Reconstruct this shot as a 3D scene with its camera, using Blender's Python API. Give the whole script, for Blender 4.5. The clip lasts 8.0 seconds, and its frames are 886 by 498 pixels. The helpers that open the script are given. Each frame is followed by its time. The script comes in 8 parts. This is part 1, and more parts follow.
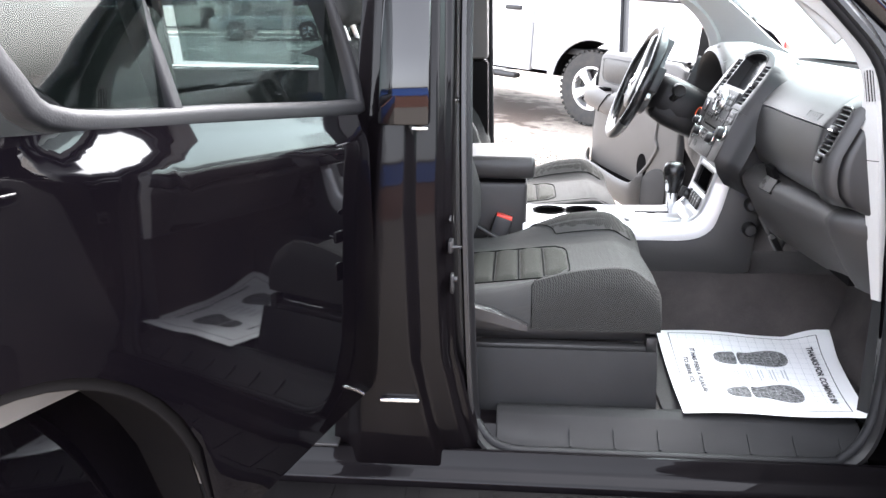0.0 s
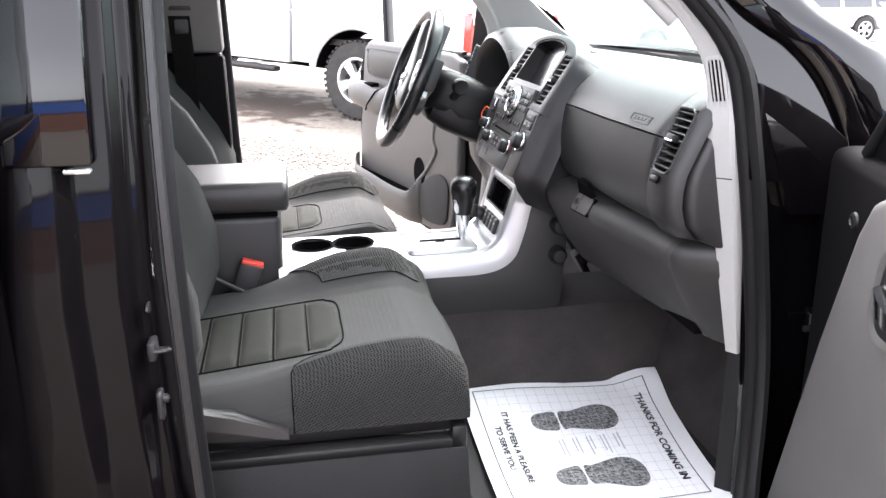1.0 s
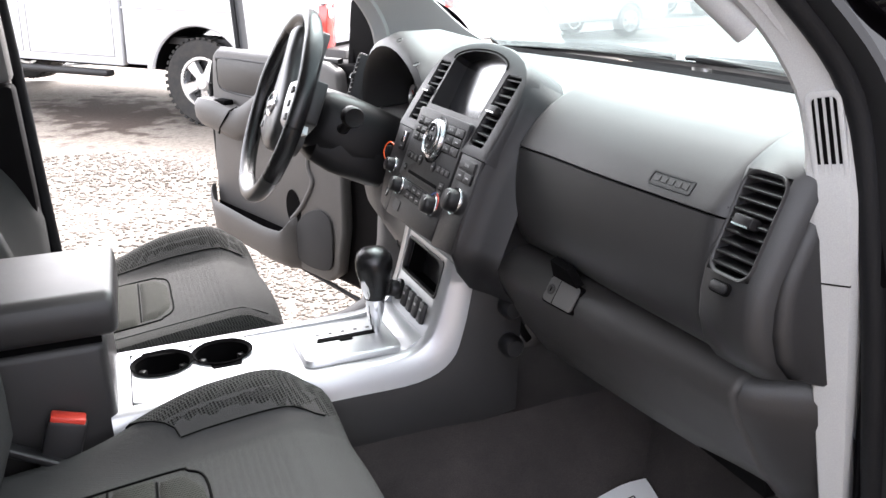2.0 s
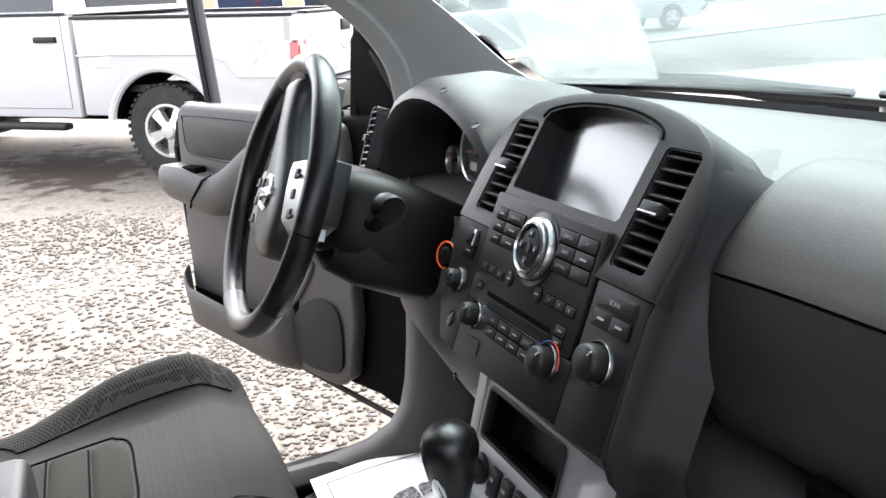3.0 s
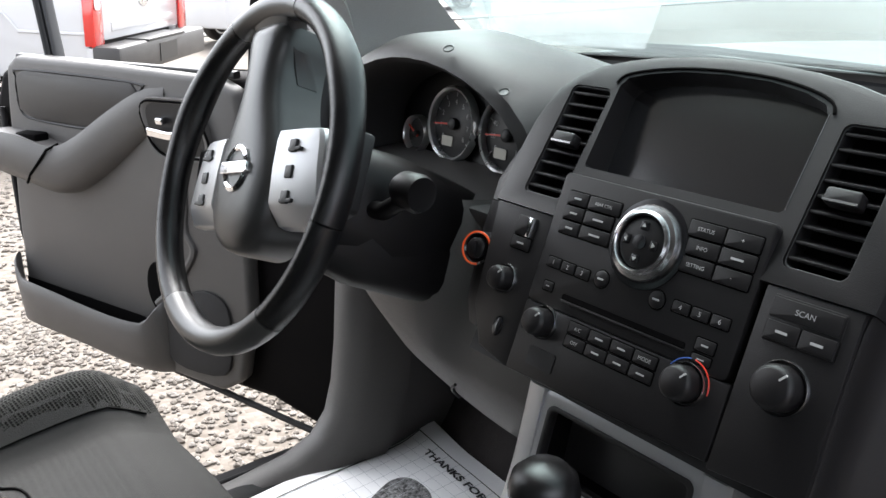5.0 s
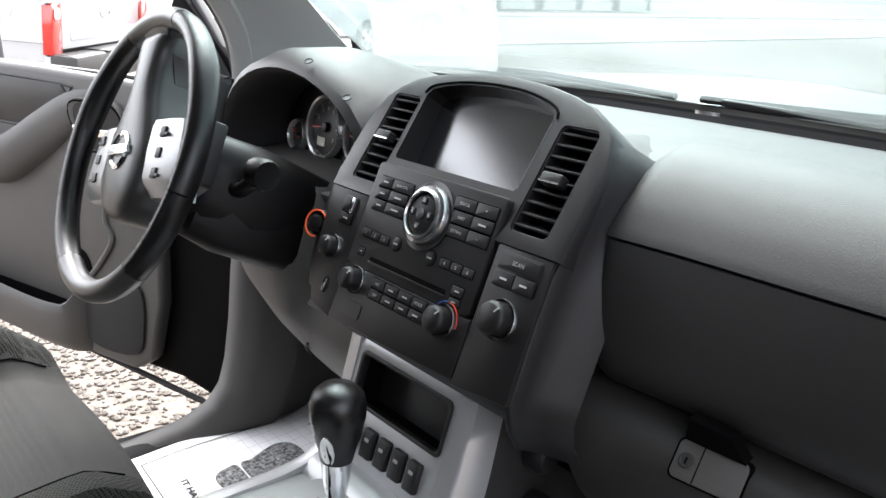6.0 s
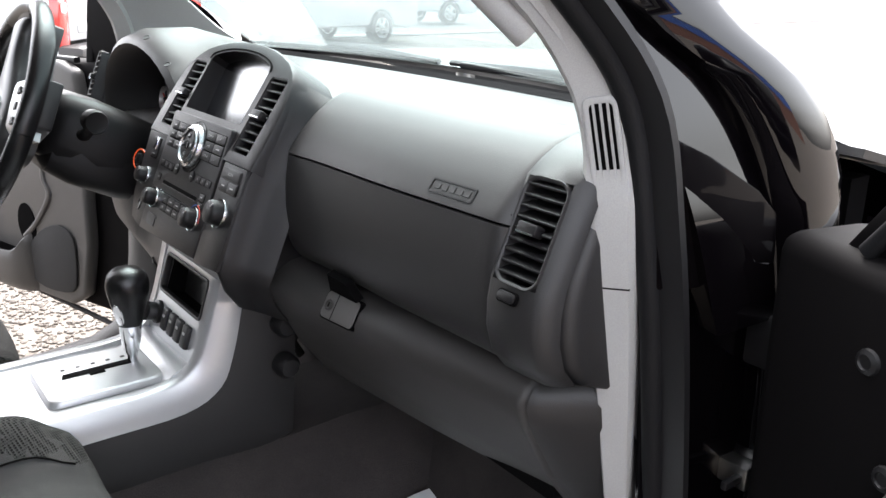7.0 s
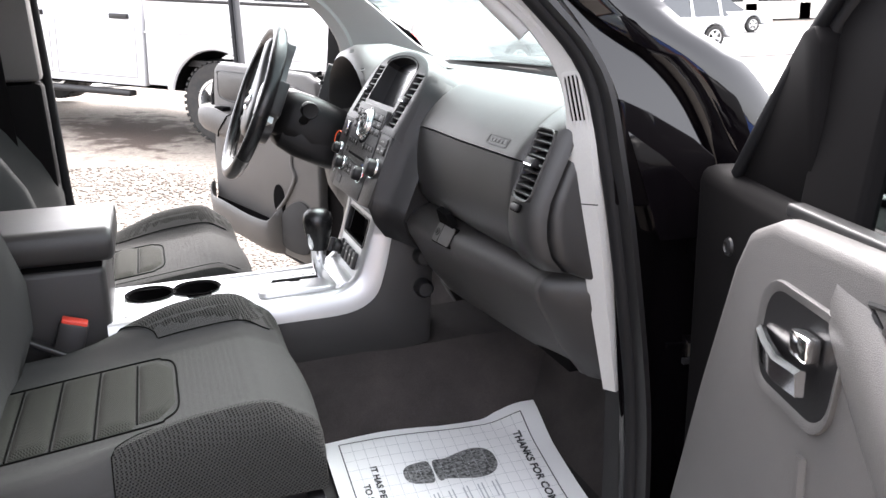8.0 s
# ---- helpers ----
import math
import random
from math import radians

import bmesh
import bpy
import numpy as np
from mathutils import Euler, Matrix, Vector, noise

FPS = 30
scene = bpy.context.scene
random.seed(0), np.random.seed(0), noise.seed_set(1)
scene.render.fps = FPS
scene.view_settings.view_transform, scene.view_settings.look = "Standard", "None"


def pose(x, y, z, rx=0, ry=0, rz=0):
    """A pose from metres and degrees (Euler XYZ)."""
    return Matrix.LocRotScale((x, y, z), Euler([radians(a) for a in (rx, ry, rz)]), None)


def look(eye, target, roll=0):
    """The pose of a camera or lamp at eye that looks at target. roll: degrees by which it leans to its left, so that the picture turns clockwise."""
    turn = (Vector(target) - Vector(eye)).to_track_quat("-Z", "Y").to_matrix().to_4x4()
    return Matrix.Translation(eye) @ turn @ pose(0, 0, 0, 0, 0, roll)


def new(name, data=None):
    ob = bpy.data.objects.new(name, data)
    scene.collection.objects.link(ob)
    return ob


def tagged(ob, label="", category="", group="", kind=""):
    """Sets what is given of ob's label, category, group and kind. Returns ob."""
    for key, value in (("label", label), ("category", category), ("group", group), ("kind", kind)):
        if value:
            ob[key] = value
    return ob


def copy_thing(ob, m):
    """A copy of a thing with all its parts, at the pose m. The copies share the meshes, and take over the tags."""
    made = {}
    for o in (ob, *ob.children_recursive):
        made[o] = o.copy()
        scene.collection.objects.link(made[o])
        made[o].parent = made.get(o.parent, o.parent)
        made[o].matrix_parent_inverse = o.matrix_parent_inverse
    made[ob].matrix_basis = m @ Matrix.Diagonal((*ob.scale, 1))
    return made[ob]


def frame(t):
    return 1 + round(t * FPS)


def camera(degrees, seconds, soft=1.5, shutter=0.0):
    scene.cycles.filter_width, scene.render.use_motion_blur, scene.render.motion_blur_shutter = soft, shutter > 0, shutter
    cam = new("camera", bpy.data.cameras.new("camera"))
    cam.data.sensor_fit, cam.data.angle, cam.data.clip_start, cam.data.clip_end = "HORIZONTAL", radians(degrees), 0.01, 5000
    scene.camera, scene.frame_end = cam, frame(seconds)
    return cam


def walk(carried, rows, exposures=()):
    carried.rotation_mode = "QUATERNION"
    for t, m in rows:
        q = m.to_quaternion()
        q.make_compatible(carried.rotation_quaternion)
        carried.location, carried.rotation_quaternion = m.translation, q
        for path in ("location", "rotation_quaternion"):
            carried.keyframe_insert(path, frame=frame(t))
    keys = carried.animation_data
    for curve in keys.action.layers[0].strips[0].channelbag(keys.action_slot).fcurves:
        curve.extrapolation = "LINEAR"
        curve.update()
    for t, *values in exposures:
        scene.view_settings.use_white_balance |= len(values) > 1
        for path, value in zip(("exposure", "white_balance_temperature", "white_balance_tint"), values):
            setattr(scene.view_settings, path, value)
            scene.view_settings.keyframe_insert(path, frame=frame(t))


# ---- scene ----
cam = camera(55.20, 8.0)
PATH = [
    (0, (-0.570, -2.477, 1.339), (-0.736, -0.563, 0.781), -0.13),
    (0.5, (-0.524, -2.170, 1.315), (-0.416, -0.255, 0.748), 0.09),
    (1, (-0.511, -1.904, 1.307), (-0.164, -0.022, 0.728), -0.21),
    (1.5, (-0.475, -1.602, 1.302), (0.053, 0.233, 0.707), -0.59),
    (1.7, (-0.469, -1.472, 1.318), (0.132, 0.333, 0.702), -0.72),
    (2.8, (-0.411, -0.894, 1.329), (0.305, 0.884, 0.760), -4.08),
    (3, (-0.397, -0.757, 1.324), (0.312, 1.027, 0.763), -5.14),
    (3.5, (-0.441, -0.592, 1.325), (0.335, 1.172, 0.792), -4.78),
    (4, (-0.479, -0.485, 1.332), (0.465, 1.179, 0.750), -4.60),
    (4.2, (-0.476, -0.452, 1.302), (0.550, 1.165, 0.724), -2.42),
    (5.3, (-0.562, -0.452, 1.300), (0.583, 1.051, 0.646), -0.84),
    (5.5, (-0.558, -0.494, 1.300), (0.598, 1.009, 0.663), -0.36),
    (6, (-0.549, -0.714, 1.305), (0.659, 0.768, 0.720), 1.87),
    (6.5, (-0.505, -0.986, 1.304), (0.721, 0.492, 0.746), 2.36),
    (7, (-0.446, -1.243, 1.315), (0.694, 0.282, 0.704), 0.80),
    (7.5, (-0.473, -1.537, 1.317), (0.519, 0.076, 0.672), -0.66),
    (8, (-0.422, -1.759, 1.302), (0.194, 0.063, 0.754), -1.31),
]
# seconds, stops, white balance
EXPOSURES = [(0.0, 2.28, 6330, 13), (0.5, 2.26, 6500, 14), (1.0, 1.96, 6520, 15), (1.5, 1.74, 6540, 15), (3.0, 0.96, 6400, 11), (3.5, 0.80, 6380, 10), (4.0, 0.58, 6350, 9),
             (5.5, 0.90, 6420, 10), (6.5, 1.08, 6480, 11), (7.0, 1.20, 6500, 12), (8.0, 1.58, 6560, 14)]
walk(cam, [(t, look(eye, target, roll)) for t, eye, target, roll in PATH], EXPOSURES)

# ---------------------------------------------------------------- light
world = bpy.data.worlds.new("overcast_sky")
scene.world = world
world.use_nodes = True
wn, wl = world.node_tree.nodes, world.node_tree.links
sky = wn.new("ShaderNodeTexSky")
sky.sky_type, sky.sun_disc = "NISHITA", False
sky.sun_elevation, sky.sun_rotation = radians(52), radians(35)
sky.air_density, sky.dust_density, sky.ozone_density = 1.0, 4.0, 1.0
cloud = wn.new("ShaderNodeHueSaturation")
cloud.inputs["Saturation"].default_value = 0.22
cloud.inputs["Value"].default_value = 4.3
wl.new(sky.outputs["Color"], cloud.inputs["Color"])
wl.new(cloud.outputs["Color"], wn["Background"].inputs["Color"])
wn["Background"].inputs["Strength"].default_value = 0.15

sun_data = bpy.data.lights.new("sun", "SUN")
sun_data.energy, sun_data.angle, sun_data.color = 2.6, radians(55), (1.0, 0.985, 0.97)
sun = new("sun", sun_data)
sun.matrix_world = look((5.2, 7.4, 11.6), (0, 0, 0))

# ---------------------------------------------------------------- materials
def material(name, color, rough=0.5, metal=0.0, grain=0.0, grain_scale=400.0, stain=0.0, stain_scale=4.0,
             bump=0.0, coat=0.0, spec=0.5, tint=None):
    """A surface with fine grain and wide, faint stains in its colour and roughness."""
    m = bpy.data.materials.new(name)
    m.use_nodes = True
    n, l = m.node_tree.nodes, m.node_tree.links
    b = n["Principled BSDF"]
    b.inputs["Base Color"].default_value = (*color, 1)
    b.inputs["Roughness"].default_value = rough
    b.inputs["Metallic"].default_value = metal
    b.inputs["Specular IOR Level"].default_value = spec
    if coat:
        b.inputs["Coat Weight"].default_value = coat
        b.inputs["Coat Roughness"].default_value = 0.03
    co = n.new("ShaderNodeTexCoord")
    if grain or bump:
        g = n.new("ShaderNodeTexNoise")
        g.inputs["Scale"].default_value = grain_scale
        g.inputs["Detail"].default_value = 3
        l.new(co.outputs["Object"], g.inputs["Vector"])
    if grain or stain:
        s = n.new("ShaderNodeTexNoise")
        s.inputs["Scale"].default_value = stain_scale
        s.inputs["Detail"].default_value = 6
        s.inputs["Roughness"].default_value = 0.62
        l.new(co.outputs["Object"], s.inputs["Vector"])
        second = tint or tuple(c * 0.55 for c in color)
        ramp = n.new("ShaderNodeValToRGB")
        ramp.color_ramp.elements[0].position, ramp.color_ramp.elements[1].position = 0.38, 0.68
        ramp.color_ramp.elements[0].color = (*color, 1)
        ramp.color_ramp.elements[1].color = (*(c * (1 - stain) + t * stain for c, t in zip(color, second)), 1)
        l.new(s.outputs["Fac"], ramp.inputs["Fac"])
        out = ramp.outputs["Color"]
        if grain:
            mix = n.new("ShaderNodeMix")
            mix.data_type, mix.blend_type = "RGBA", "OVERLAY"
            mix.inputs[0].default_value = grain
            l.new(out, mix.inputs[6])
            l.new(g.outputs["Fac"], mix.inputs[7])
            out = mix.outputs[2]
        l.new(out, b.inputs["Base Color"])
        mr = n.new("ShaderNodeMapRange")
        mr.inputs["To Min"].default_value = max(0.02, rough - min(0.09, rough * 0.15))
        mr.inputs["To Max"].default_value = min(1, rough + min(0.09, rough * 0.15))
        l.new(s.outputs["Fac"], mr.inputs["Value"])
        l.new(mr.outputs["Result"], b.inputs["Roughness"])
    if bump:
        bp = n.new("ShaderNodeBump")
        bp.inputs["Strength"].default_value = bump
        bp.inputs["Distance"].default_value = 0.002
        l.new(g.outputs["Fac"], bp.inputs["Height"])
        l.new(bp.outputs["Normal"], b.inputs["Normal"])
    return m


def fabric(name, color, color2, scale, rough=0.95, depth=0.5, even=False):
    """Woven cloth: a small checked weave with a worn bloom."""
    m = material(name, color, rough, stain=0.25, stain_scale=7)
    n, l = m.node_tree.nodes, m.node_tree.links
    b = n["Principled BSDF"]
    b.inputs["Sheen Weight"].default_value = 0.015
    b.inputs["Specular IOR Level"].default_value = 0.12
    co = n.new("ShaderNodeTexCoord")
    v = n.new("ShaderNodeTexVoronoi")
    v.inputs["Scale"].default_value = scale
    v.inputs["Randomness"].default_value = 0.08 if even else 0.25
    turn = n.new("ShaderNodeMapping")
    turn.inputs["Rotation"].default_value = (radians(45) if even else 0, radians(18) if even else 0, radians(45) if even else 0)
    l.new(co.outputs["Object"], turn.inputs["Vector"])
    l.new(turn.outputs["Vector"], v.inputs["Vector"])
    ramp = n.new("ShaderNodeValToRGB")
    ramp.color_ramp.elements[0].position, ramp.color_ramp.elements[1].position = (0.30, 0.52) if even else (0.15, 0.6)
    ramp.color_ramp.elements[0].color, ramp.color_ramp.elements[1].color = (*color2, 1), (*color, 1)
    l.new(v.outputs["Distance"], ramp.inputs["Fac"])
    mix = n.new("ShaderNodeMix")
    mix.data_type, mix.blend_type = "RGBA", "MIX"
    mix.inputs[0].default_value = depth
    l.new(b.inputs["Base Color"].links[0].from_socket, mix.inputs[6])
    l.new(ramp.outputs["Color"], mix.inputs[7])
    l.new(mix.outputs[2], b.inputs["Base Color"])
    bp = n.new("ShaderNodeBump")
    bp.inputs["Strength"].default_value, bp.inputs["Distance"].default_value = (0.9 if even else 0.5), 0.002
    bp.invert = True
    l.new(v.outputs["Distance"], bp.inputs["Height"])
    l.new(bp.outputs["Normal"], b.inputs["Normal"])
    return m


def glass(name, color, rough=0.0, haze=0.0):
    m = bpy.data.materials.new(name)
    m.use_nodes = True
    n, l = m.node_tree.nodes, m.node_tree.links
    n.remove(n["Principled BSDF"])
    t, g, mix, lw, pw, fr = (n.new("ShaderNodeBsdfTransparent"), n.new("ShaderNodeBsdfGlossy"), n.new("ShaderNodeMixShader"),
                             n.new("ShaderNodeLayerWeight"), n.new("ShaderNodeMath"), n.new("ShaderNodeMath"))
    t.inputs["Color"].default_value = (*color, 1)
    g.inputs["Roughness"].default_value = rough
    pw.operation, fr.operation = "POWER", "MULTIPLY_ADD"
    pw.inputs[1].default_value, fr.inputs[1].default_value, fr.inputs[2].default_value = 5, 0.85, 0.04
    l.new(lw.outputs["Facing"], pw.inputs[0])
    l.new(pw.outputs["Value"], fr.inputs[0])
    l.new(fr.outputs["Value"], mix.inputs["Fac"])
    l.new(t.outputs["BSDF"], mix.inputs[1])
    l.new(g.outputs["BSDF"], mix.inputs[2])
    out = mix.outputs["Shader"]
    # pale translucent veil mixed over the clear glass
    if haze:
        film, lit, spots = n.new("ShaderNodeMixShader"), n.new("ShaderNodeBsdfTranslucent"), n.new("ShaderNodeTexNoise")
        lit.inputs["Color"].default_value = (0.66, 0.74, 0.74, 1)
        spots.inputs["Scale"].default_value, spots.inputs["Detail"].default_value = 5, 5
        amount = n.new("ShaderNodeMath")
        amount.operation = "MULTIPLY"
        amount.inputs[1].default_value = haze * 2
        l.new(spots.outputs["Fac"], amount.inputs[0])
        l.new(amount.outputs["Value"], film.inputs["Fac"])
        l.new(out, film.inputs[1])
        l.new(lit.outputs["BSDF"], film.inputs[2])
        out = film.outputs["Shader"]
    l.new(out, n["Material Output"].inputs["Surface"])
    return m


def glowing(name, color, strength):
    m = material(name, color, 0.4)
    b = m.node_tree.nodes["Principled BSDF"]
    b.inputs["Emission Color"].default_value = (*color, 1)
    b.inputs["Emission Strength"].default_value = strength
    return m


PAINT = material("black_car_paint", (0.0010, 0.0008, 0.0012), 0.6, coat=0.85, spec=0.0, stain=0.3, stain_scale=3, tint=(0.004, 0.003, 0.0032))
# same black with less clear coat, so reflections in the jambs stay dark
JAMB = material("dimmed_black_jamb_paint", (0.0018, 0.0014, 0.0018), 0.5, coat=0.20, spec=0.03, stain=0.5, stain_scale=9, tint=(0.004, 0.003, 0.0036))
# the car's black, its sky reflection dimmed and its base lifted to grey
BONNET = material("dimmed_black_bonnet_paint", (0.010, 0.011, 0.012), 0.30, spec=0.35, stain=0.4, stain_scale=5, tint=(0.022, 0.023, 0.023))
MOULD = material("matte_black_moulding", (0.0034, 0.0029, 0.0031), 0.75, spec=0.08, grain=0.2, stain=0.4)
SATIN = material("satin_black_metal", (0.0065, 0.006, 0.007), 0.5, grain=0.15, stain=0.3)
DASH = material("charcoal_dash_plastic", (0.0182, 0.0172, 0.0173), 0.46, grain=0.30, grain_scale=900, stain=0.15, bump=0.18, spec=0.45)
STACK = material("black_stack_plastic", (0.0072, 0.0066, 0.0072), 0.42, grain=0.25, grain_scale=1100, stain=0.2, bump=0.15, spec=0.32)
GREY = material("grey_trim_plastic", (0.086, 0.081, 0.078), 0.50, grain=0.28, grain_scale=900, stain=0.18, bump=0.3)
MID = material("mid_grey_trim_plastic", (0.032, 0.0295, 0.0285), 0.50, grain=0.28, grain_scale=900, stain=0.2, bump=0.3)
LIGHT = material("light_grey_trim_plastic", (0.37, 0.363, 0.352), 0.6, grain=0.2, grain_scale=900, stain=0.12, bump=0.2)
SILVER = material("silver_painted_trim", (0.47, 0.474, 0.482), 0.34, metal=0.55, grain=0.10, grain_scale=1500, stain=0.08)
RINGM = material("dulled_chrome_ring", (0.50, 0.50, 0.51), 0.24, metal=1.0, stain=0.3, stain_scale=60)
CHROME = material("chrome", (0.85, 0.85, 0.86), 0.10, metal=1.0, stain=0.1, stain_scale=30)
BLACK = material("black_plastic", (0.0065, 0.006, 0.0066), 0.48, grain=0.2, stain=0.2)
GLOSS = material("gloss_black_plastic", (0.008, 0.008, 0.009), 0.18, stain=0.2, stain_scale=40)
# recess shade put into the colour; black rubber and liners share it
DEEP = material("black_with_recess_shade", (0.0022, 0.002, 0.0022), 0.9, spec=0.05, stain=0.2, stain_scale=20)
SEAL = material("rubber_weatherstrip", (0.0048, 0.0048, 0.0056), 0.55, grain=0.25, stain=0.35, stain_scale=14, bump=0.2, spec=0.22)
LEATHER = material("black_wheel_leather", (0.0050, 0.0049, 0.0053), 0.25, grain=0.25, grain_scale=1400, stain=0.06, stain_scale=12, bump=0.15, spec=0.45)
SPOKEC = material("satin_charcoal_wheel_plastic", (0.026, 0.026, 0.026), 0.34, grain=0.15, grain_scale=1400, stain=0.06, bump=0.05, spec=0.7)
CARPET = material("dark_brown_carpet", (0.023, 0.0192, 0.0186), 1.0, grain=0.8, grain_scale=700, stain=0.7, stain_scale=7, bump=1.0, tint=(0.055, 0.046, 0.044))
MATTE = material("mat_rubber", (0.02, 0.019, 0.019), 0.85, grain=0.4, stain=0.3, bump=0.4)
CLOTH = fabric("charcoal_seat_cloth", (0.0460, 0.0460, 0.0450), (0.0250, 0.0250, 0.0245), 900, depth=0.45)
SILLM = material("charcoal_sill_plastic", (0.0108, 0.0108, 0.0112), 0.7, grain=0.3, grain_scale=700, stain=0.3, stain_scale=9, bump=0.3, spec=0.25)
MESH = fabric("charcoal_mesh_cloth", (0.0370, 0.0370, 0.0350), (0.0030, 0.0030, 0.0030), 285, depth=0.95, even=True)
RIBC = fabric("grey_ribbed_cloth", (0.0300, 0.0303, 0.0265), (0.006, 0.006, 0.005), 330, depth=0.7, even=True)
SEAM = material("dark_seam_and_groove", (0.0035, 0.0035, 0.0035), 0.95, spec=0.05)
PAPER = material("white_paper", (0.88, 0.88, 0.88), 0.85, grain=0.06, grain_scale=200, stain=0.06, stain_scale=5)
INK = material("black_ink", (0.03, 0.03, 0.032), 0.8)
INKGRAIN = material("speckled_black_ink", (0.022, 0.022, 0.022), 0.8, grain=0.5, grain_scale=260, stain=0.95, stain_scale=150, tint=(0.36, 0.36, 0.36))
INKGREY = material("pale_grey_ink", (0.45, 0.46, 0.48), 0.8)
LEGEND = material("white_legend_print", (0.34, 0.34, 0.34), 0.6)
REDDOT = material("red_plastic", (0.62, 0.05, 0.03), 0.4, stain=0.1)
STEEL = material("bright_zinc_steel", (0.62, 0.61, 0.58), 0.3, metal=1.0, stain=0.3, stain_scale=60)
SCREEN = material("switched_off_screen", (0.006, 0.006, 0.007), 0.17, spec=0.7, coat=0.0)
SCREEN.node_tree.nodes["Principled BSDF"].inputs["IOR"].default_value = 2.0
COLUMN = material("black_column_plastic", (0.0034, 0.0031, 0.0034), 0.44, grain=0.2, stain=0.2, spec=0.22)
DIAL = material("black_dial_face", (0.008, 0.008, 0.009), 0.5)
# the windscreen's haze value paints pale glare into the glass
WINDSHIELD = glass("green_tinted_windshield", (0.56, 0.628, 0.625), haze=0.055)
PANE = glass("tinted_side_glass", (0.42, 0.47, 0.46))
WHITE = material("white_car_paint", (0.52, 0.52, 0.53), 0.22, coat=0.8, stain=0.08, stain_scale=2)
TYRE = material("tyre_rubber", (0.018, 0.018, 0.018), 0.85, grain=0.3, stain=0.4, stain_scale=12, tint=(0.07, 0.06, 0.05), bump=0.4)
ALLOY = material("silver_alloy", (0.72, 0.72, 0.72), 0.28, metal=0.85, stain=0.2, stain_scale=14)
LENSRED = material("red_lamp_lens", (0.50, 0.018, 0.012), 0.15, coat=1.0)
LENSWHITE = material("clear_lamp_lens", (0.8, 0.76, 0.74), 0.15, coat=1.0)
ASPHALT = material("pale_worn_asphalt", (0.15, 0.148, 0.145), 0.9, grain=0.5, grain_scale=60, stain=0.4, stain_scale=0.6)
LINE = material("white_road_paint", (0.75, 0.75, 0.73), 0.8, stain=0.4, stain_scale=3)
KERBM = material("pale_concrete", (0.42, 0.40, 0.37), 0.9, grain=0.3, grain_scale=50, stain=0.4, stain_scale=2)
BEIGE = material("beige_stucco", (0.55, 0.47, 0.32), 0.9, grain=0.3, grain_scale=60, stain=0.3, stain_scale=0.5)
CREAM = material("cream_painted_wall", (0.68, 0.65, 0.58), 0.9, grain=0.2, grain_scale=60, stain=0.25, stain_scale=0.4)
BROWNWALL = material("reddish_brown_wall_paint", (0.16, 0.075, 0.055), 0.85, grain=0.3, grain_scale=60, stain=0.3, stain_scale=0.6)
BLUE = material("blue_painted_band", (0.03, 0.09, 0.33), 0.6, stain=0.2, stain_scale=1)
ROOFM = material("grey_roof_sheet", (0.25, 0.25, 0.25), 0.7, grain=0.2, stain=0.3)
DARKGLASS = material("dark_window_glass", (0.02, 0.024, 0.026), 0.06, spec=0.8)


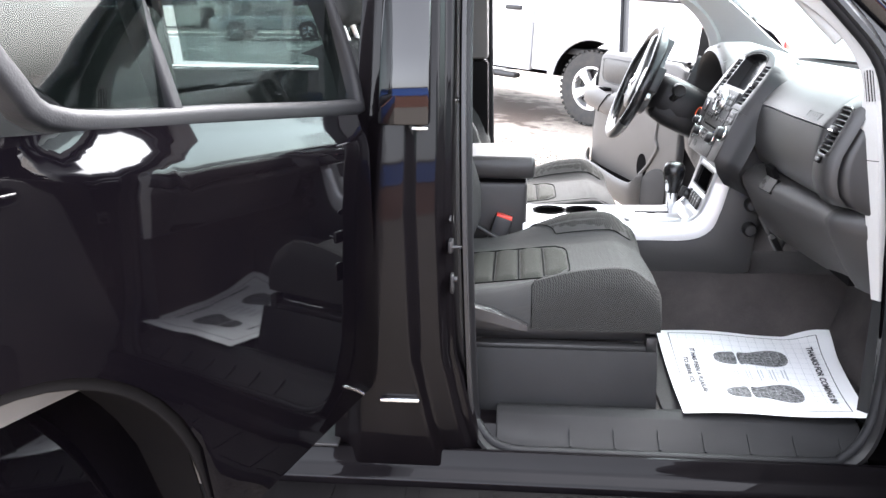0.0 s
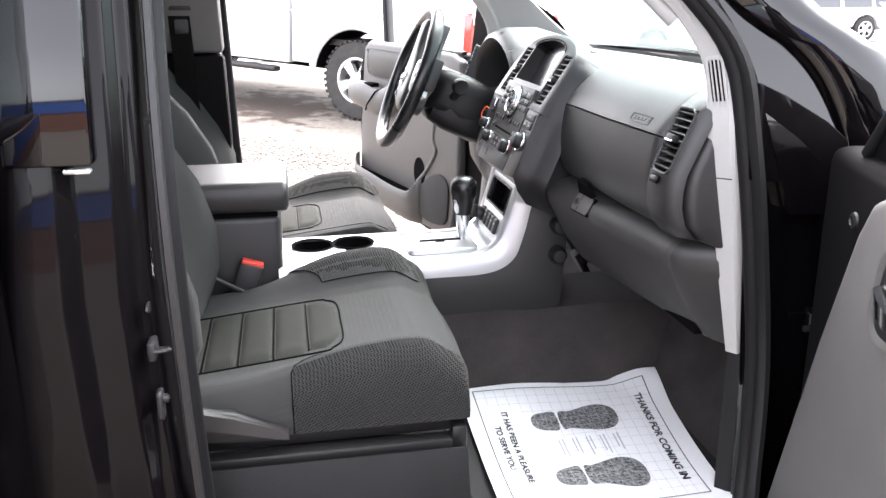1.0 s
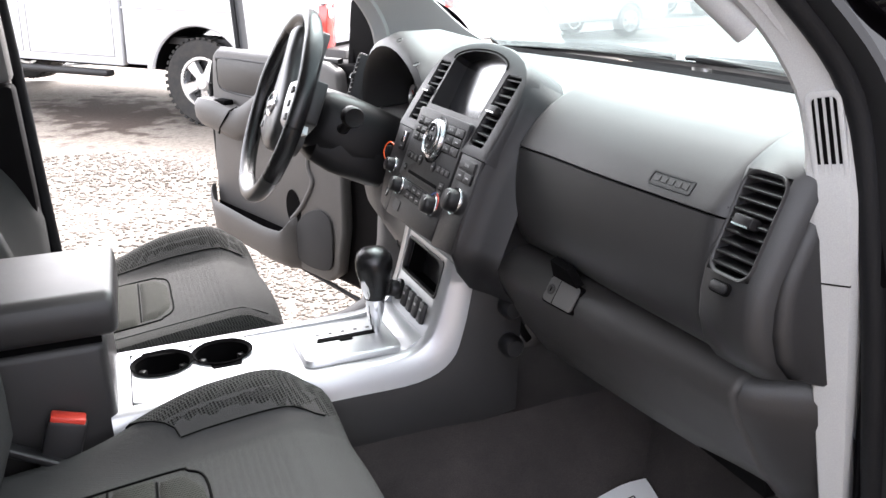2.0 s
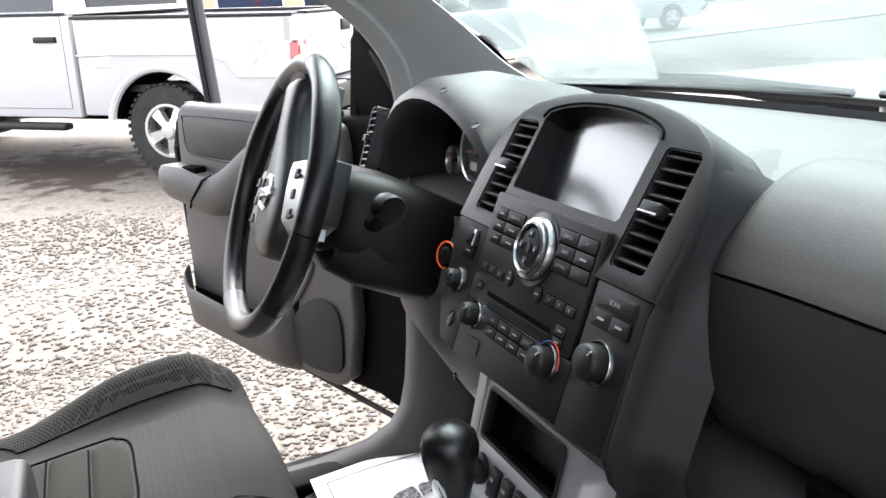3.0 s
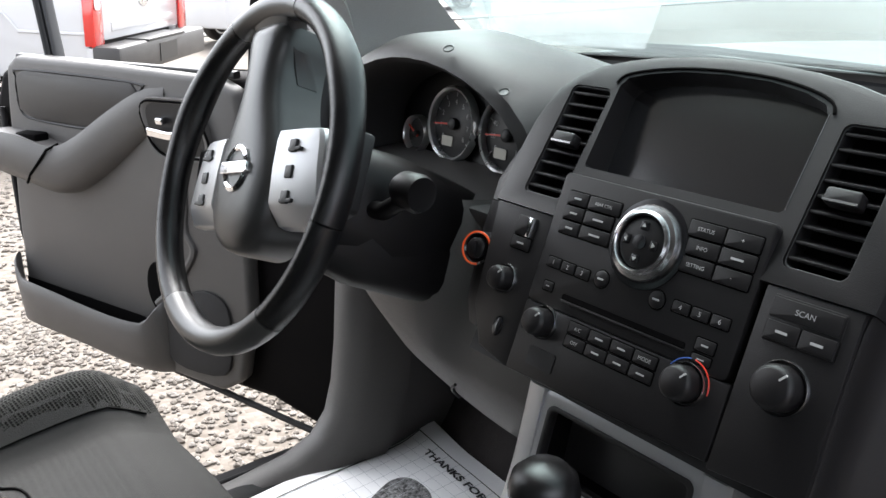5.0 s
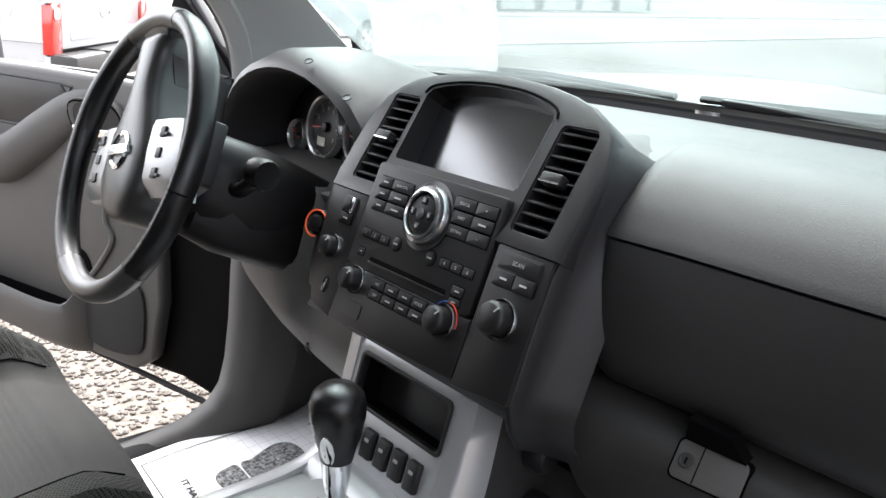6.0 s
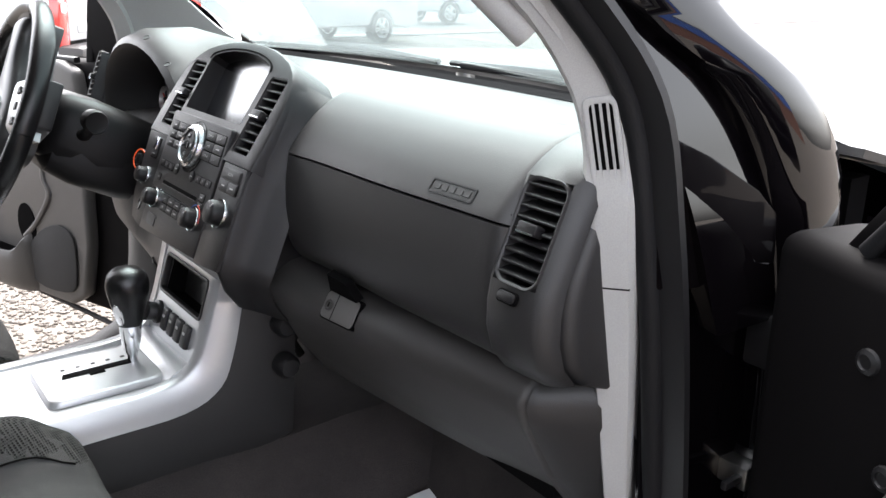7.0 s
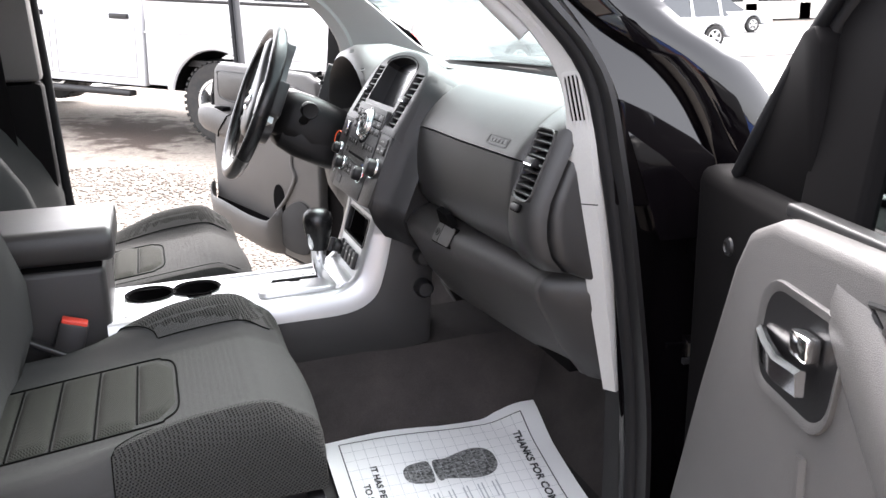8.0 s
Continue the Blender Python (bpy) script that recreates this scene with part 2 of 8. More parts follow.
def ground_material():
    m = material("gravel_ground", (0.128, 0.108, 0.090), 0.95, stain=0.35, stain_scale=0.5, tint=(0.20, 0.155, 0.115))
    n, l = m.node_tree.nodes, m.node_tree.links
    b = n["Principled BSDF"]
    co = n.new("ShaderNodeTexCoord")
    v = n.new("ShaderNodeTexVoronoi")
    v.inputs["Scale"].default_value = 38
    l.new(co.outputs["Object"], v.inputs["Vector"])
    hsv = n.new("ShaderNodeSeparateColor")
    l.new(v.outputs["Color"], hsv.inputs["Color"])
    ramp = n.new("ShaderNodeValToRGB")
    e = ramp.color_ramp.elements
    e[0].color, e[1].color = (0.078, 0.064, 0.051, 1), (0.172, 0.154, 0.134, 1)
    l.new(hsv.outputs[0], ramp.inputs["Fac"])
    mix = n.new("ShaderNodeMix")
    mix.data_type = "RGBA"
    mix.inputs[0].default_value = 0.6
    l.new(b.inputs["Base Color"].links[0].from_socket, mix.inputs[6])
    l.new(ramp.outputs["Color"], mix.inputs[7])
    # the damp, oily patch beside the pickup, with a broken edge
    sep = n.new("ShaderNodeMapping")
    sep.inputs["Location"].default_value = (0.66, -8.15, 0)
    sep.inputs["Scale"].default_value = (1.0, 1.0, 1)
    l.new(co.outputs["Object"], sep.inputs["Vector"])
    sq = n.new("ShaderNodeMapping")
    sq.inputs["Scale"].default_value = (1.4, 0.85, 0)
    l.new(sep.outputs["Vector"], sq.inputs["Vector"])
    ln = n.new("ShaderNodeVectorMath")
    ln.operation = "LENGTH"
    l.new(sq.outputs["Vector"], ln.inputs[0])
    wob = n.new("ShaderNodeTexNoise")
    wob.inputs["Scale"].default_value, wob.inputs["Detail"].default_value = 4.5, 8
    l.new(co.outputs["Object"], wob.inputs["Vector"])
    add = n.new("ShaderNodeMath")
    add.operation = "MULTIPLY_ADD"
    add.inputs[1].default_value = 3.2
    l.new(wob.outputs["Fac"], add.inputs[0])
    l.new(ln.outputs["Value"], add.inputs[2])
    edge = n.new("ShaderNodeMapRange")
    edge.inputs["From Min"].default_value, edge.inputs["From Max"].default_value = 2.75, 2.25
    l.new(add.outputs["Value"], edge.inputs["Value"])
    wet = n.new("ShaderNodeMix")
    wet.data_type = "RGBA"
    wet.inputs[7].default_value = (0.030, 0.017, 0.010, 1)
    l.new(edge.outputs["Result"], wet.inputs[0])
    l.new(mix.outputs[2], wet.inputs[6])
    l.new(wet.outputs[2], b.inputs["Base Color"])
    bp = n.new("ShaderNodeBump")
    bp.inputs["Strength"].default_value, bp.inputs["Distance"].default_value = 0.5, 0.01
    bp.invert = True
    l.new(v.outputs["Distance"], bp.inputs["Height"])
    l.new(bp.outputs["Normal"], b.inputs["Normal"])
    return m


GROUND = ground_material()


def pebble_material():
    m = material("mixed_pebbles", (0.5, 0.46, 0.4), 0.85)
    n, l = m.node_tree.nodes, m.node_tree.links
    g = n.new("ShaderNodeNewGeometry")
    ramp = n.new("ShaderNodeValToRGB")
    e = ramp.color_ramp.elements
    e[0].color, e[1].color = (0.082, 0.066, 0.053, 1), (0.166, 0.149, 0.133, 1)
    mid = e.new(0.5)
    mid.color = (0.120, 0.104, 0.088, 1)
    l.new(g.outputs["Random Per Island"], ramp.inputs["Fac"])
    l.new(ramp.outputs["Color"], n["Principled BSDF"].inputs["Base Color"])
    return m


PEBBLE = pebble_material()

# ---------------------------------------------------------------- mesh helpers
def thing(name, label, category, group="", at=(0, 0, 0), kind=""):
    ob = new(name)
    ob.empty_display_size = 0.05
    ob.location = at
    return tagged(ob, label, category, group, kind)


def finish(bm, mat, sharp=38):
    bmesh.ops.recalc_face_normals(bm, faces=bm.faces[:])
    lim = radians(sharp)
    for e in bm.edges:
        e.smooth = len(e.link_faces) == 2 and e.calc_face_angle(0) < lim
    for f in bm.faces:
        f.smooth = True
    return bm


def part(name, bm, mat, parent, label="", sharp=38):
    """One mesh object under a thing or under a part; bm is in world coordinates."""
    finish(bm, mat, sharp)
    me = bpy.data.meshes.new(name)
    bm.to_mesh(me)
    bm.free()
    me.materials.append(mat)
    ob = new(name, me)
    if parent:
        base = parent
        at = Vector((0, 0, 0))
        while base:
            at += base.location
            base = base.parent
        me.transform(Matrix.Translation(-at))
        ob.parent = parent
    if label:
        ob["label"] = label
    return ob


def setting(name, bm, mat, label, category):
    return tagged(part(name, bm, mat, None), label, category, kind="structure")


def frame_m(o, u, v):
    """Local (u, v, out) to the world."""
    u, v = Vector(u).normalized(), Vector(v).normalized()
    n = u.cross(v)
    return Matrix(((u.x, v.x, n.x, o[0]), (u.y, v.y, n.y, o[1]), (u.z, v.z, n.z, o[2]), (0, 0, 0, 1)))


def fresh():
    return bmesh.new()


def round_edges(bm, w, seg=2, angle=25, faces=None):
    bmesh.ops.recalc_face_normals(bm, faces=bm.faces[:])
    es = [e for e in bm.edges if len(e.link_faces) == 2 and e.calc_face_angle(0) > radians(angle)]
    if w > 0 and es:
        bmesh.ops.bevel(bm, geom=es, offset=w, segments=seg, profile=0.5, affect="EDGES", clamp_overlap=True)
    return bm


def box(lo, hi, m=None, bevel=0.0, seg=2):
    bm = fresh()
    c = [(a + b) / 2 for a, b in zip(lo, hi)]
    s = [abs(b - a) for a, b in zip(lo, hi)]
    bmesh.ops.create_cube(bm, size=1, matrix=Matrix.Translation(c) @ Matrix.Diagonal((*s, 1)))
    round_edges(bm, bevel, seg)
    if m is not None:
        bm.transform(m)
    return bm


def join(*bms):
    out = bms[0]
    for b in bms[1:]:
        me = bpy.data.meshes.new("tmp")
        b.to_mesh(me)
        b.free()
        out.from_mesh(me)
        bpy.data.meshes.remove(me)
    return out


def loft(rings, closed=True, caps=True):
    """Skin over rings of as many points each."""
    bm = fresh()
    vs = [[bm.verts.new(p) for p in r] for r in rings]
    n = len(rings[0])
    for a, b in zip(vs, vs[1:]):
        for i in range(n if closed else n - 1):
            j = (i + 1) % n
            bm.faces.new((a[i], a[j], b[j], b[i]))
    if caps and closed:
        bm.faces.new(vs[0][::-1])
        bm.faces.new(vs[-1])
    return bm


def prism(outline, depth, m=None, bevel=0.0, seg=2, top=0.0):
    """Outline in (u, v) pushed from out = top - depth to out = top."""
    bm = loft([[(u, v, top - depth) for u, v in outline], [(u, v, top) for u, v in outline]])
    round_edges(bm, bevel, seg)
    if m is not None:
        bm.transform(m)
    return bm


def frame_ring(outer, inner, depth, m=None, bevel=0.0, top=0.0, inner_top=None):
    """A frame between two outlines of as many points."""
    it = top if inner_top is None else inner_top
    rings = [[(u, v, top - depth) for u, v in outer], [(u, v, top) for u, v in outer],
             [(u, v, it) for u, v in inner], [(u, v, top - depth) for u, v in inner]]
    bm = loft(rings + rings[:1], caps=False)
    bmesh.ops.remove_doubles(bm, verts=bm.verts[:], dist=1e-6)
    round_edges(bm, bevel, 2)
    if m is not None:
        bm.transform(m)
    return bm


def pierced_plate(outer, holes, depth, m=None, roll=0.005):
    """A flat plate with openings: rounded outer edge, openings with walls."""
    bm = fresh()
    c = sum((Vector(p) for p in outer), Vector((0, 0))) / len(outer)
    rim = []
    for f, w in ((0.0, 0.0), (roll * 0.7, -roll * 0.3), (roll, -roll), (roll, -depth)):
        rim.append([bm.verts.new((p[0] + f * (1 if p[0] > 0 else -1) * min(1, abs(p[0]) / 0.15), p[1] + f * (1 if p[1] > c.y else 0), w)) for p in outer])
    for a, b in zip(rim, rim[1:]):
        for i in range(len(a)):
            j = (i + 1) % len(a)
            bm.faces.new((a[i], a[j], b[j], b[i]))
    edges = [bm.edges.get((rim[0][i], rim[0][(i + 1) % len(outer)])) for i in range(len(outer))]
    for h in holes:
        a = [bm.verts.new((p[0], p[1], 0)) for p in h]
        k = [bm.verts.new((p[0], p[1], -0.003)) for p in h]
        b = [bm.verts.new((p[0], p[1], -depth)) for p in h]
        for i in range(len(h)):
            j = (i + 1) % len(h)
            bm.faces.new((a[i], a[j], k[j], k[i]))
            bm.faces.new((k[i], k[j], b[j], b[i]))
            edges.append(bm.edges.get((a[i], a[j])))
    bmesh.ops.triangle_fill(bm, edges=edges, use_beauty=True, use_dissolve=False, normal=(0, 0, 1))
    bmesh.ops.recalc_face_normals(bm, faces=bm.faces[:])
    if m is not None:
        bm.transform(m)
    return bm


def rrect(cu, cv, w, h, r, n=4, skew=0.0):
    """Rounded rectangle, counter-clockwise; skew slides its top sideways."""
    r = min(r, w / 2 - 1e-4, h / 2 - 1e-4)
    out = []
    for sx, sy, a0 in ((1, -1, -90), (1, 1, 0), (-1, 1, 90), (-1, -1, 180)):
        for i in range(n + 1):
            a = radians(a0 + 90 * i / n)
            u, v = sx * (w / 2 - r) + r * math.cos(a), sy * (h / 2 - r) + r * math.sin(a)
            out.append((cu + u + skew * v, cv + v))
    return out


def oval(cu, cv, a, b, n=24):
    return [(cu + a * math.cos(2 * math.pi * i / n), cv + b * math.sin(2 * math.pi * i / n)) for i in range(n)]


def smooth_line(pts, k=4, closed=False):
    """Catmull-Rom points through pts."""
    p = [Vector(q) for q in pts]
    n, out = len(p), []
    for i in range(n if closed else n - 1):
        a, b, c, d = (p[(i - 1) % n] if closed or i else p[0], p[i], p[(i + 1) % n],
                      p[(i + 2) % n] if closed or i + 2 < n else p[-1])
        for s in range(k):
            t = s / k
            out.append(0.5 * (2 * b + (c - a) * t + (2 * a - 5 * b + 4 * c - d) * t * t + (3 * b - a - 3 * c + d) * t ** 3))
    if not closed:
        out.append(p[-1])
    return out


def sweep(path, section, closed=False, up=(0, 0, 1), scale=None):
    """Section (a, b) carried along a path: a sideways, b along up."""
    p, rings, n = [Vector(q) for q in path], [], len(path)
    for i, q in enumerate(p):
        a, b = (p[i - 1], p[(i + 1) % n]) if closed else (p[max(i - 1, 0)], p[min(i + 1, n - 1)])
        d = (b - a).normalized()
        side = d.cross(Vector(up))
        side = side.normalized() if side.length > 1e-4 else d.orthogonal().normalized()
        top = side.cross(d).normalized()
        s = scale[i] if scale else 1
        rings.append([q + (side * u + top * v) * s for u, v in section])
    if closed:
        rings.append(rings[0])
    bm = loft(rings, caps=not closed)
    if closed:
        bmesh.ops.remove_doubles(bm, verts=bm.verts[:], dist=1e-6)
    return bm


def tube(path, r, n=8, closed=False, up=(0, 0, 1), scale=None):
    return sweep(path, [(r * math.cos(2 * math.pi * i / n), r * math.sin(2 * math.pi * i / n)) for i in range(n)], closed, up, scale)


def lathe(profile, m, n=24):
    """Profile (radius, height) round the local third axis."""
    rings = [[(r * math.cos(2 * math.pi * i / n), r * math.sin(2 * math.pi * i / n), h) for i in range(n)] for r, h in profile]
    bm = loft(rings, caps=profile[0] != profile[-1])
    bmesh.ops.remove_doubles(bm, verts=bm.verts[:], dist=1e-6)
    bm.transform(m)
    return bm


def grid(fn, us, vs, thick=0.0):
    """A surface fn(u, v), given thickness against its normal."""
    bm = fresh()
    g = [[bm.verts.new(fn(u, v)) for v in vs] for u in us]
    for i in range(len(us) - 1):
        for j in range(len(vs) - 1):
            bm.faces.new((g[i][j], g[i + 1][j], g[i + 1][j + 1], g[i][j + 1]))
    if thick:
        bmesh.ops.recalc_face_normals(bm, faces=bm.faces[:])
        bmesh.ops.solidify(bm, geom=bm.faces[:], thickness=thick)
    return bm


def steps(a, b, n):
    return [a + (b - a) * i / n for i in range(n + 1)]


def lettering(text, size, m, lift=0.0004, thick=0.0, bold=0.0):
    """Flat letters as a mesh, centred, in the local (u, v)."""
    cu = bpy.data.curves.new("letters", "FONT")
    cu.body, cu.size, cu.align_x, cu.align_y, cu.extrude = text, size, "CENTER", "CENTER", thick
    cu.offset = bold * size
    ob = new("letters", cu)
    me = bpy.data.meshes.new_from_object(ob.evaluated_get(bpy.context.evaluated_depsgraph_get()))
    bpy.data.objects.remove(ob)
    bpy.data.curves.remove(cu)
    bm = fresh()
    bm.from_mesh(me)
    bpy.data.meshes.remove(me)
    bm.transform(m @ Matrix.Translation((0, 0, lift)))
    return bm


def smoothstep(a, b, x):
    t = min(1, max(0, (x - a) / (b - a)))
    return t * t * (3 - 2 * t)

# ---------------------------------------------------------------- ground, road, far side
FWD = Vector((math.cos(radians(141)), math.sin(radians(141)), 0))
HUB = Vector((0.21, 7.19, 0))


def ground_z(x, y):
    s = ((x - HUB.x) * FWD.x + (y - HUB.y) * FWD.y) * 0.062
    return 0.3 * math.tanh(s / 0.3) * smoothstep(3.5, 6.5, y) * (1 - smoothstep(10.5, 14, y))


def ground_sheet():
    xs = [-900, -300, -100, -40, -20] + steps(-10, 10, 50) + [20, 40, 100, 300, 900]
    ys = [-900, -300, -100, -40, -20, -10, -5, -2] + steps(0, 16, 50) + [25, 40, 70, 150, 400, 900]
    return grid(lambda x, y: (x, y, ground_z(x, y) + (0.012 * noise.noise((x * 0.9, y * 0.9, 0)) if abs(x) < 11 and 2 < y < 14 else 0)), xs, ys)


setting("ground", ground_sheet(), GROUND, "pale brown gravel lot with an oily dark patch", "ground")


def pebbles():
    rng = np.random.default_rng(5)
    base = bmesh.new()
    bmesh.ops.create_icosphere(base, subdivisions=1, radius=1)
    bv = np.array([v.co[:] for v in base.verts])
    bf = np.array([[v.index for v in f.verts] for f in base.faces])
    base.free()
    verts, faces, count = [], [], 0
    for x0, x1, y0, y1, n, lo, hi in ((-1.4, 0.9, 0.95, 3.0, 9500, 0.006, 0.014), (-3.4, 1.6, 3.0, 6.2, 9000, 0.008, 0.018)):
        px, py = rng.uniform(x0, x1, n), rng.uniform(y0, y1, n)
        for x, y in zip(px, py):
            r = rng.uniform(lo, hi)
            s = np.array([r * rng.uniform(0.8, 1.5), r * rng.uniform(0.7, 1.1), r * rng.uniform(0.45, 0.8)])
            a = rng.uniform(0, 6.28)
            p = bv * s * rng.uniform(0.8, 1.15, (len(bv), 1))
            c, d = math.cos(a), math.sin(a)
            q = np.stack([p[:, 0] * c - p[:, 1] * d + x, p[:, 0] * d + p[:, 1] * c + y,
                          p[:, 2] + ground_z(x, y) + s[2] * 0.3], 1)
            verts.append(q)
            faces.append(bf + count)
            count += len(bv)
    me = bpy.data.meshes.new("gravel_stones")
    me.from_pydata(np.concatenate(verts).tolist(), [], np.concatenate(faces).tolist())
    me.materials.append(PEBBLE)
    return tagged(new("gravel_stones", me), "loose brown and white gravel stones", "gravel", kind="stuff")


pebbles()
setting("road", box((-300, 15.5, -0.3), (300, 33, 0.03)), ASPHALT, "pale worn asphalt street", "road")
setting("kerb", box((-300, 33, -0.3), (300, 33.35, 0.16), bevel=0.03), KERBM, "pale concrete kerb", "kerb")
setting("pavement", box((-300, 33.35, -0.3), (300, 36, 0.14)), KERBM, "pale concrete pavement", "pavement")
for yy in (15.9, 32.4):
    setting("road_line", box((-300, yy, -0.2), (300, yy + 0.14, 0.036)), LINE, "white edge line on the street", "road line")
dash_line = tagged(part("lane_dash", box((-1.5, 24.1, -0.2), (1.5, 24.24, 0.036)), LINE, None), "white lane dash on the street", "road line", "lane dashes", "structure")
for k in range(-6, 9):
    if k:
        copy_thing(dash_line, Matrix.Translation((k * 9.0, 0, 0)))


# ---------------------------------------------------------------- buildings
def shop_building(x, y, w, d, h, wall, label, bays, at_z=0.1):
    t = thing("shop_building", label, "building", at=(x, y, 0))
    n = bays
    bw = w / n
    pieces = []
    for k in range(n + 1):
        cx = x - w / 2 + k * bw
        pieces.append(box((cx - 0.45, y, at_z), (cx + 0.45, y + 0.3, h)))
    pieces.append(box((x - w / 2, y, h - 1.6), (x + w / 2, y + 0.28, h)))
    pieces.append(box((x - w / 2, y, at_z), (x + w / 2, y + 0.28, at_z + 1.0)))
    pieces.append(box((x - w / 2, y + 0.3, at_z), (x - w / 2 + 0.3, y + d, h)))
    pieces.append(box((x + w / 2 - 0.3, y + 0.3, at_z), (x + w / 2, y + d, h)))
    pieces.append(box((x - w / 2, y + d - 0.3, at_z), (x + w / 2, y + d, h)))
    part("wall", join(*pieces), wall, t)
    part("roof", box((x - w / 2 - 0.3, y - 0.3, h), (x + w / 2 + 0.3, y + d + 0.3, h + 0.25), bevel=0.03), ROOFM, t, "flat grey roof")
    for k in range(n):
        cx = x - w / 2 + (k + 0.5) * bw
        win = part("window", frame_ring(rrect(cx, (h - 0.6 + at_z) / 2, bw - 0.9, h - 2.6 - at_z, 0.01, 1),
                                        rrect(cx, (h - 0.6 + at_z) / 2, bw - 1.15, h - 2.85 - at_z, 0.01, 1), 0.12,
                                        frame_m((0, y + 0.12, 0), (1, 0, 0), (0, 0, 1))), ALLOY, t)
        part("pane", box((cx - bw / 2 + 0.57, y + 0.15, at_z + 1.0), (cx + bw / 2 - 0.57, y + 0.17, h - 1.65)), DARKGLASS, win, "dark shop glass")
    return t


shop_building(17, 44, 22, 12, 5.0, BEIGE, "beige stucco shop with dark windows across the street", 5)
shop_building(46, 46, 26, 12, 6.0, CREAM, "cream painted shop across the street", 6)
shop_building(-16, 46, 30, 12, 5.5, CREAM, "long cream painted shop across the street", 7)

work = thing("workshop", "low brown workshop with a blue fascia far across the lot", "building", at=(0, -27, 0))
part("wall", box((-30, -27.4, 0), (30, -27, 2.5)), BROWNWALL, work, "reddish brown painted wall")
part("blue_band", box((-30.2, -27.45, 2.5), (30.2, -26.9, 4.1)), BLUE, work, "blue painted fascia")
part("roof", box((-30.2, -38, 4.1), (30.2, -26.8, 4.3), bevel=0.03), ROOFM, work, "flat grey roof")
part("back_wall", box((-30, -38, 0), (30, -37.7, 4.1)), BROWNWALL, work)

# utility poles by the street
pole = thing("utility_pole", "red and white painted pole beside the street", "pole", "street poles", at=(10.5, 34.5, 0.1))
part("post", lathe([(0.11, 0), (0.10, 3), (0.08, 6.5)], Matrix.Translation((10.5, 34.5, 0.1)), 12), REDDOT, pole)
part("cap", lathe([(0.12, 6.5), (0.12, 6.7), (0.02, 6.75)], Matrix.Translation((10.5, 34.5, 0.1)), 12), ALLOY, pole)


# ---------------------------------------------------------------- wheels and parked vehicles
def wheel(parent, c, axis, r, w, spokes=6, lugs=True, rim_ratio=0.56):
    """A tyre with tread blocks, and a spoked rim; axis points out of the vehicle."""
    ax = Vector(axis).normalized()
    u = Vector((0, 0, 1)).cross(ax).normalized()
    m = frame_m(c, u, ax.cross(u)) if ax.cross(u).dot(Vector((0, 0, 1))) > 0 else frame_m(c, -u, Vector((0, 0, 1)))
    q = r * rim_ratio
    ty = part("tyre", lathe([(q, -w), (r * 0.93, -w), (r * 0.985, -w * 0.85), (r * 0.985, -w * 0.15), (r * 0.94, 0.0), (r * 0.80, 0.012),
                             (q * 1.02, 0.004), (q, -0.02), (q, -w)], m, 48), TYRE, parent)
    if lugs:
        bm = fresh()
        for i in range(40):
            a = 2 * math.pi * i / 40
            for (lo, hi) in ((-w * 0.98, -w * 0.55), (-w * 0.45, 0.004)):
                off = 0.5 * 2 * math.pi / 40 if hi < -0.05 else 0
                bm = join(bm, box((-r * 0.042, r * 0.955, lo), (r * 0.042, r * 1.0, hi), m @ Matrix.Rotation(a + off, 4, "Z")))
        tagged(part("tread", bm, TYRE, ty), kind="stuff")
    rim = part("rim", lathe([(q * 0.99, -w), (q * 1.03, -0.01), (q * 1.03, 0.006), (q * 0.93, 0.006), (q * 0.88, -0.05), (q * 0.86, -w), (q * 0.99, -w)], m, 40), ALLOY, parent)
    part("drum", lathe([(q * 0.86, -w * 0.95), (q * 0.86, -0.10), (0.02, -0.10), (0.02, -w * 0.95)], m, 24), BLACK, rim)
    for i in range(spokes):
        a = 2 * math.pi * (i + 0.5) / spokes
        sm = m @ Matrix.Rotation(a, 4, "Z")
        sp = loft([[(-q * 0.17, q * 0.2, -0.05), (q * 0.17, q * 0.2, -0.05), (q * 0.13, q * 0.2, 0.0), (-q * 0.13, q * 0.2, 0.0)],
                   [(-q * 0.27, q * 0.92, -0.06), (q * 0.27, q * 0.92, -0.06), (q * 0.22, q * 0.92, -0.012), (-q * 0.22, q * 0.92, -0.012)]])
        part("spoke", _xf(sp, sm), ALLOY, rim)
    part("hub_cap", lathe([(q * 0.34, -0.04), (q * 0.34, 0.0), (q * 0.27, 0.012), (q * 0.25, 0.03), (0.001, 0.034)], m, 20), ALLOY, rim)


def _xf(bm, m):
    bm.transform(m)
    return bm


def arch(cx, r, z0, n=12):
    """Lower edge points that pass over a wheel, in order of falling x."""
    a0 = math.asin(max(-1, min(1, (z0) / r)))
    return [(cx + r * math.cos(a), r * math.sin(a)) for a in steps(a0, math.pi - a0, n)]


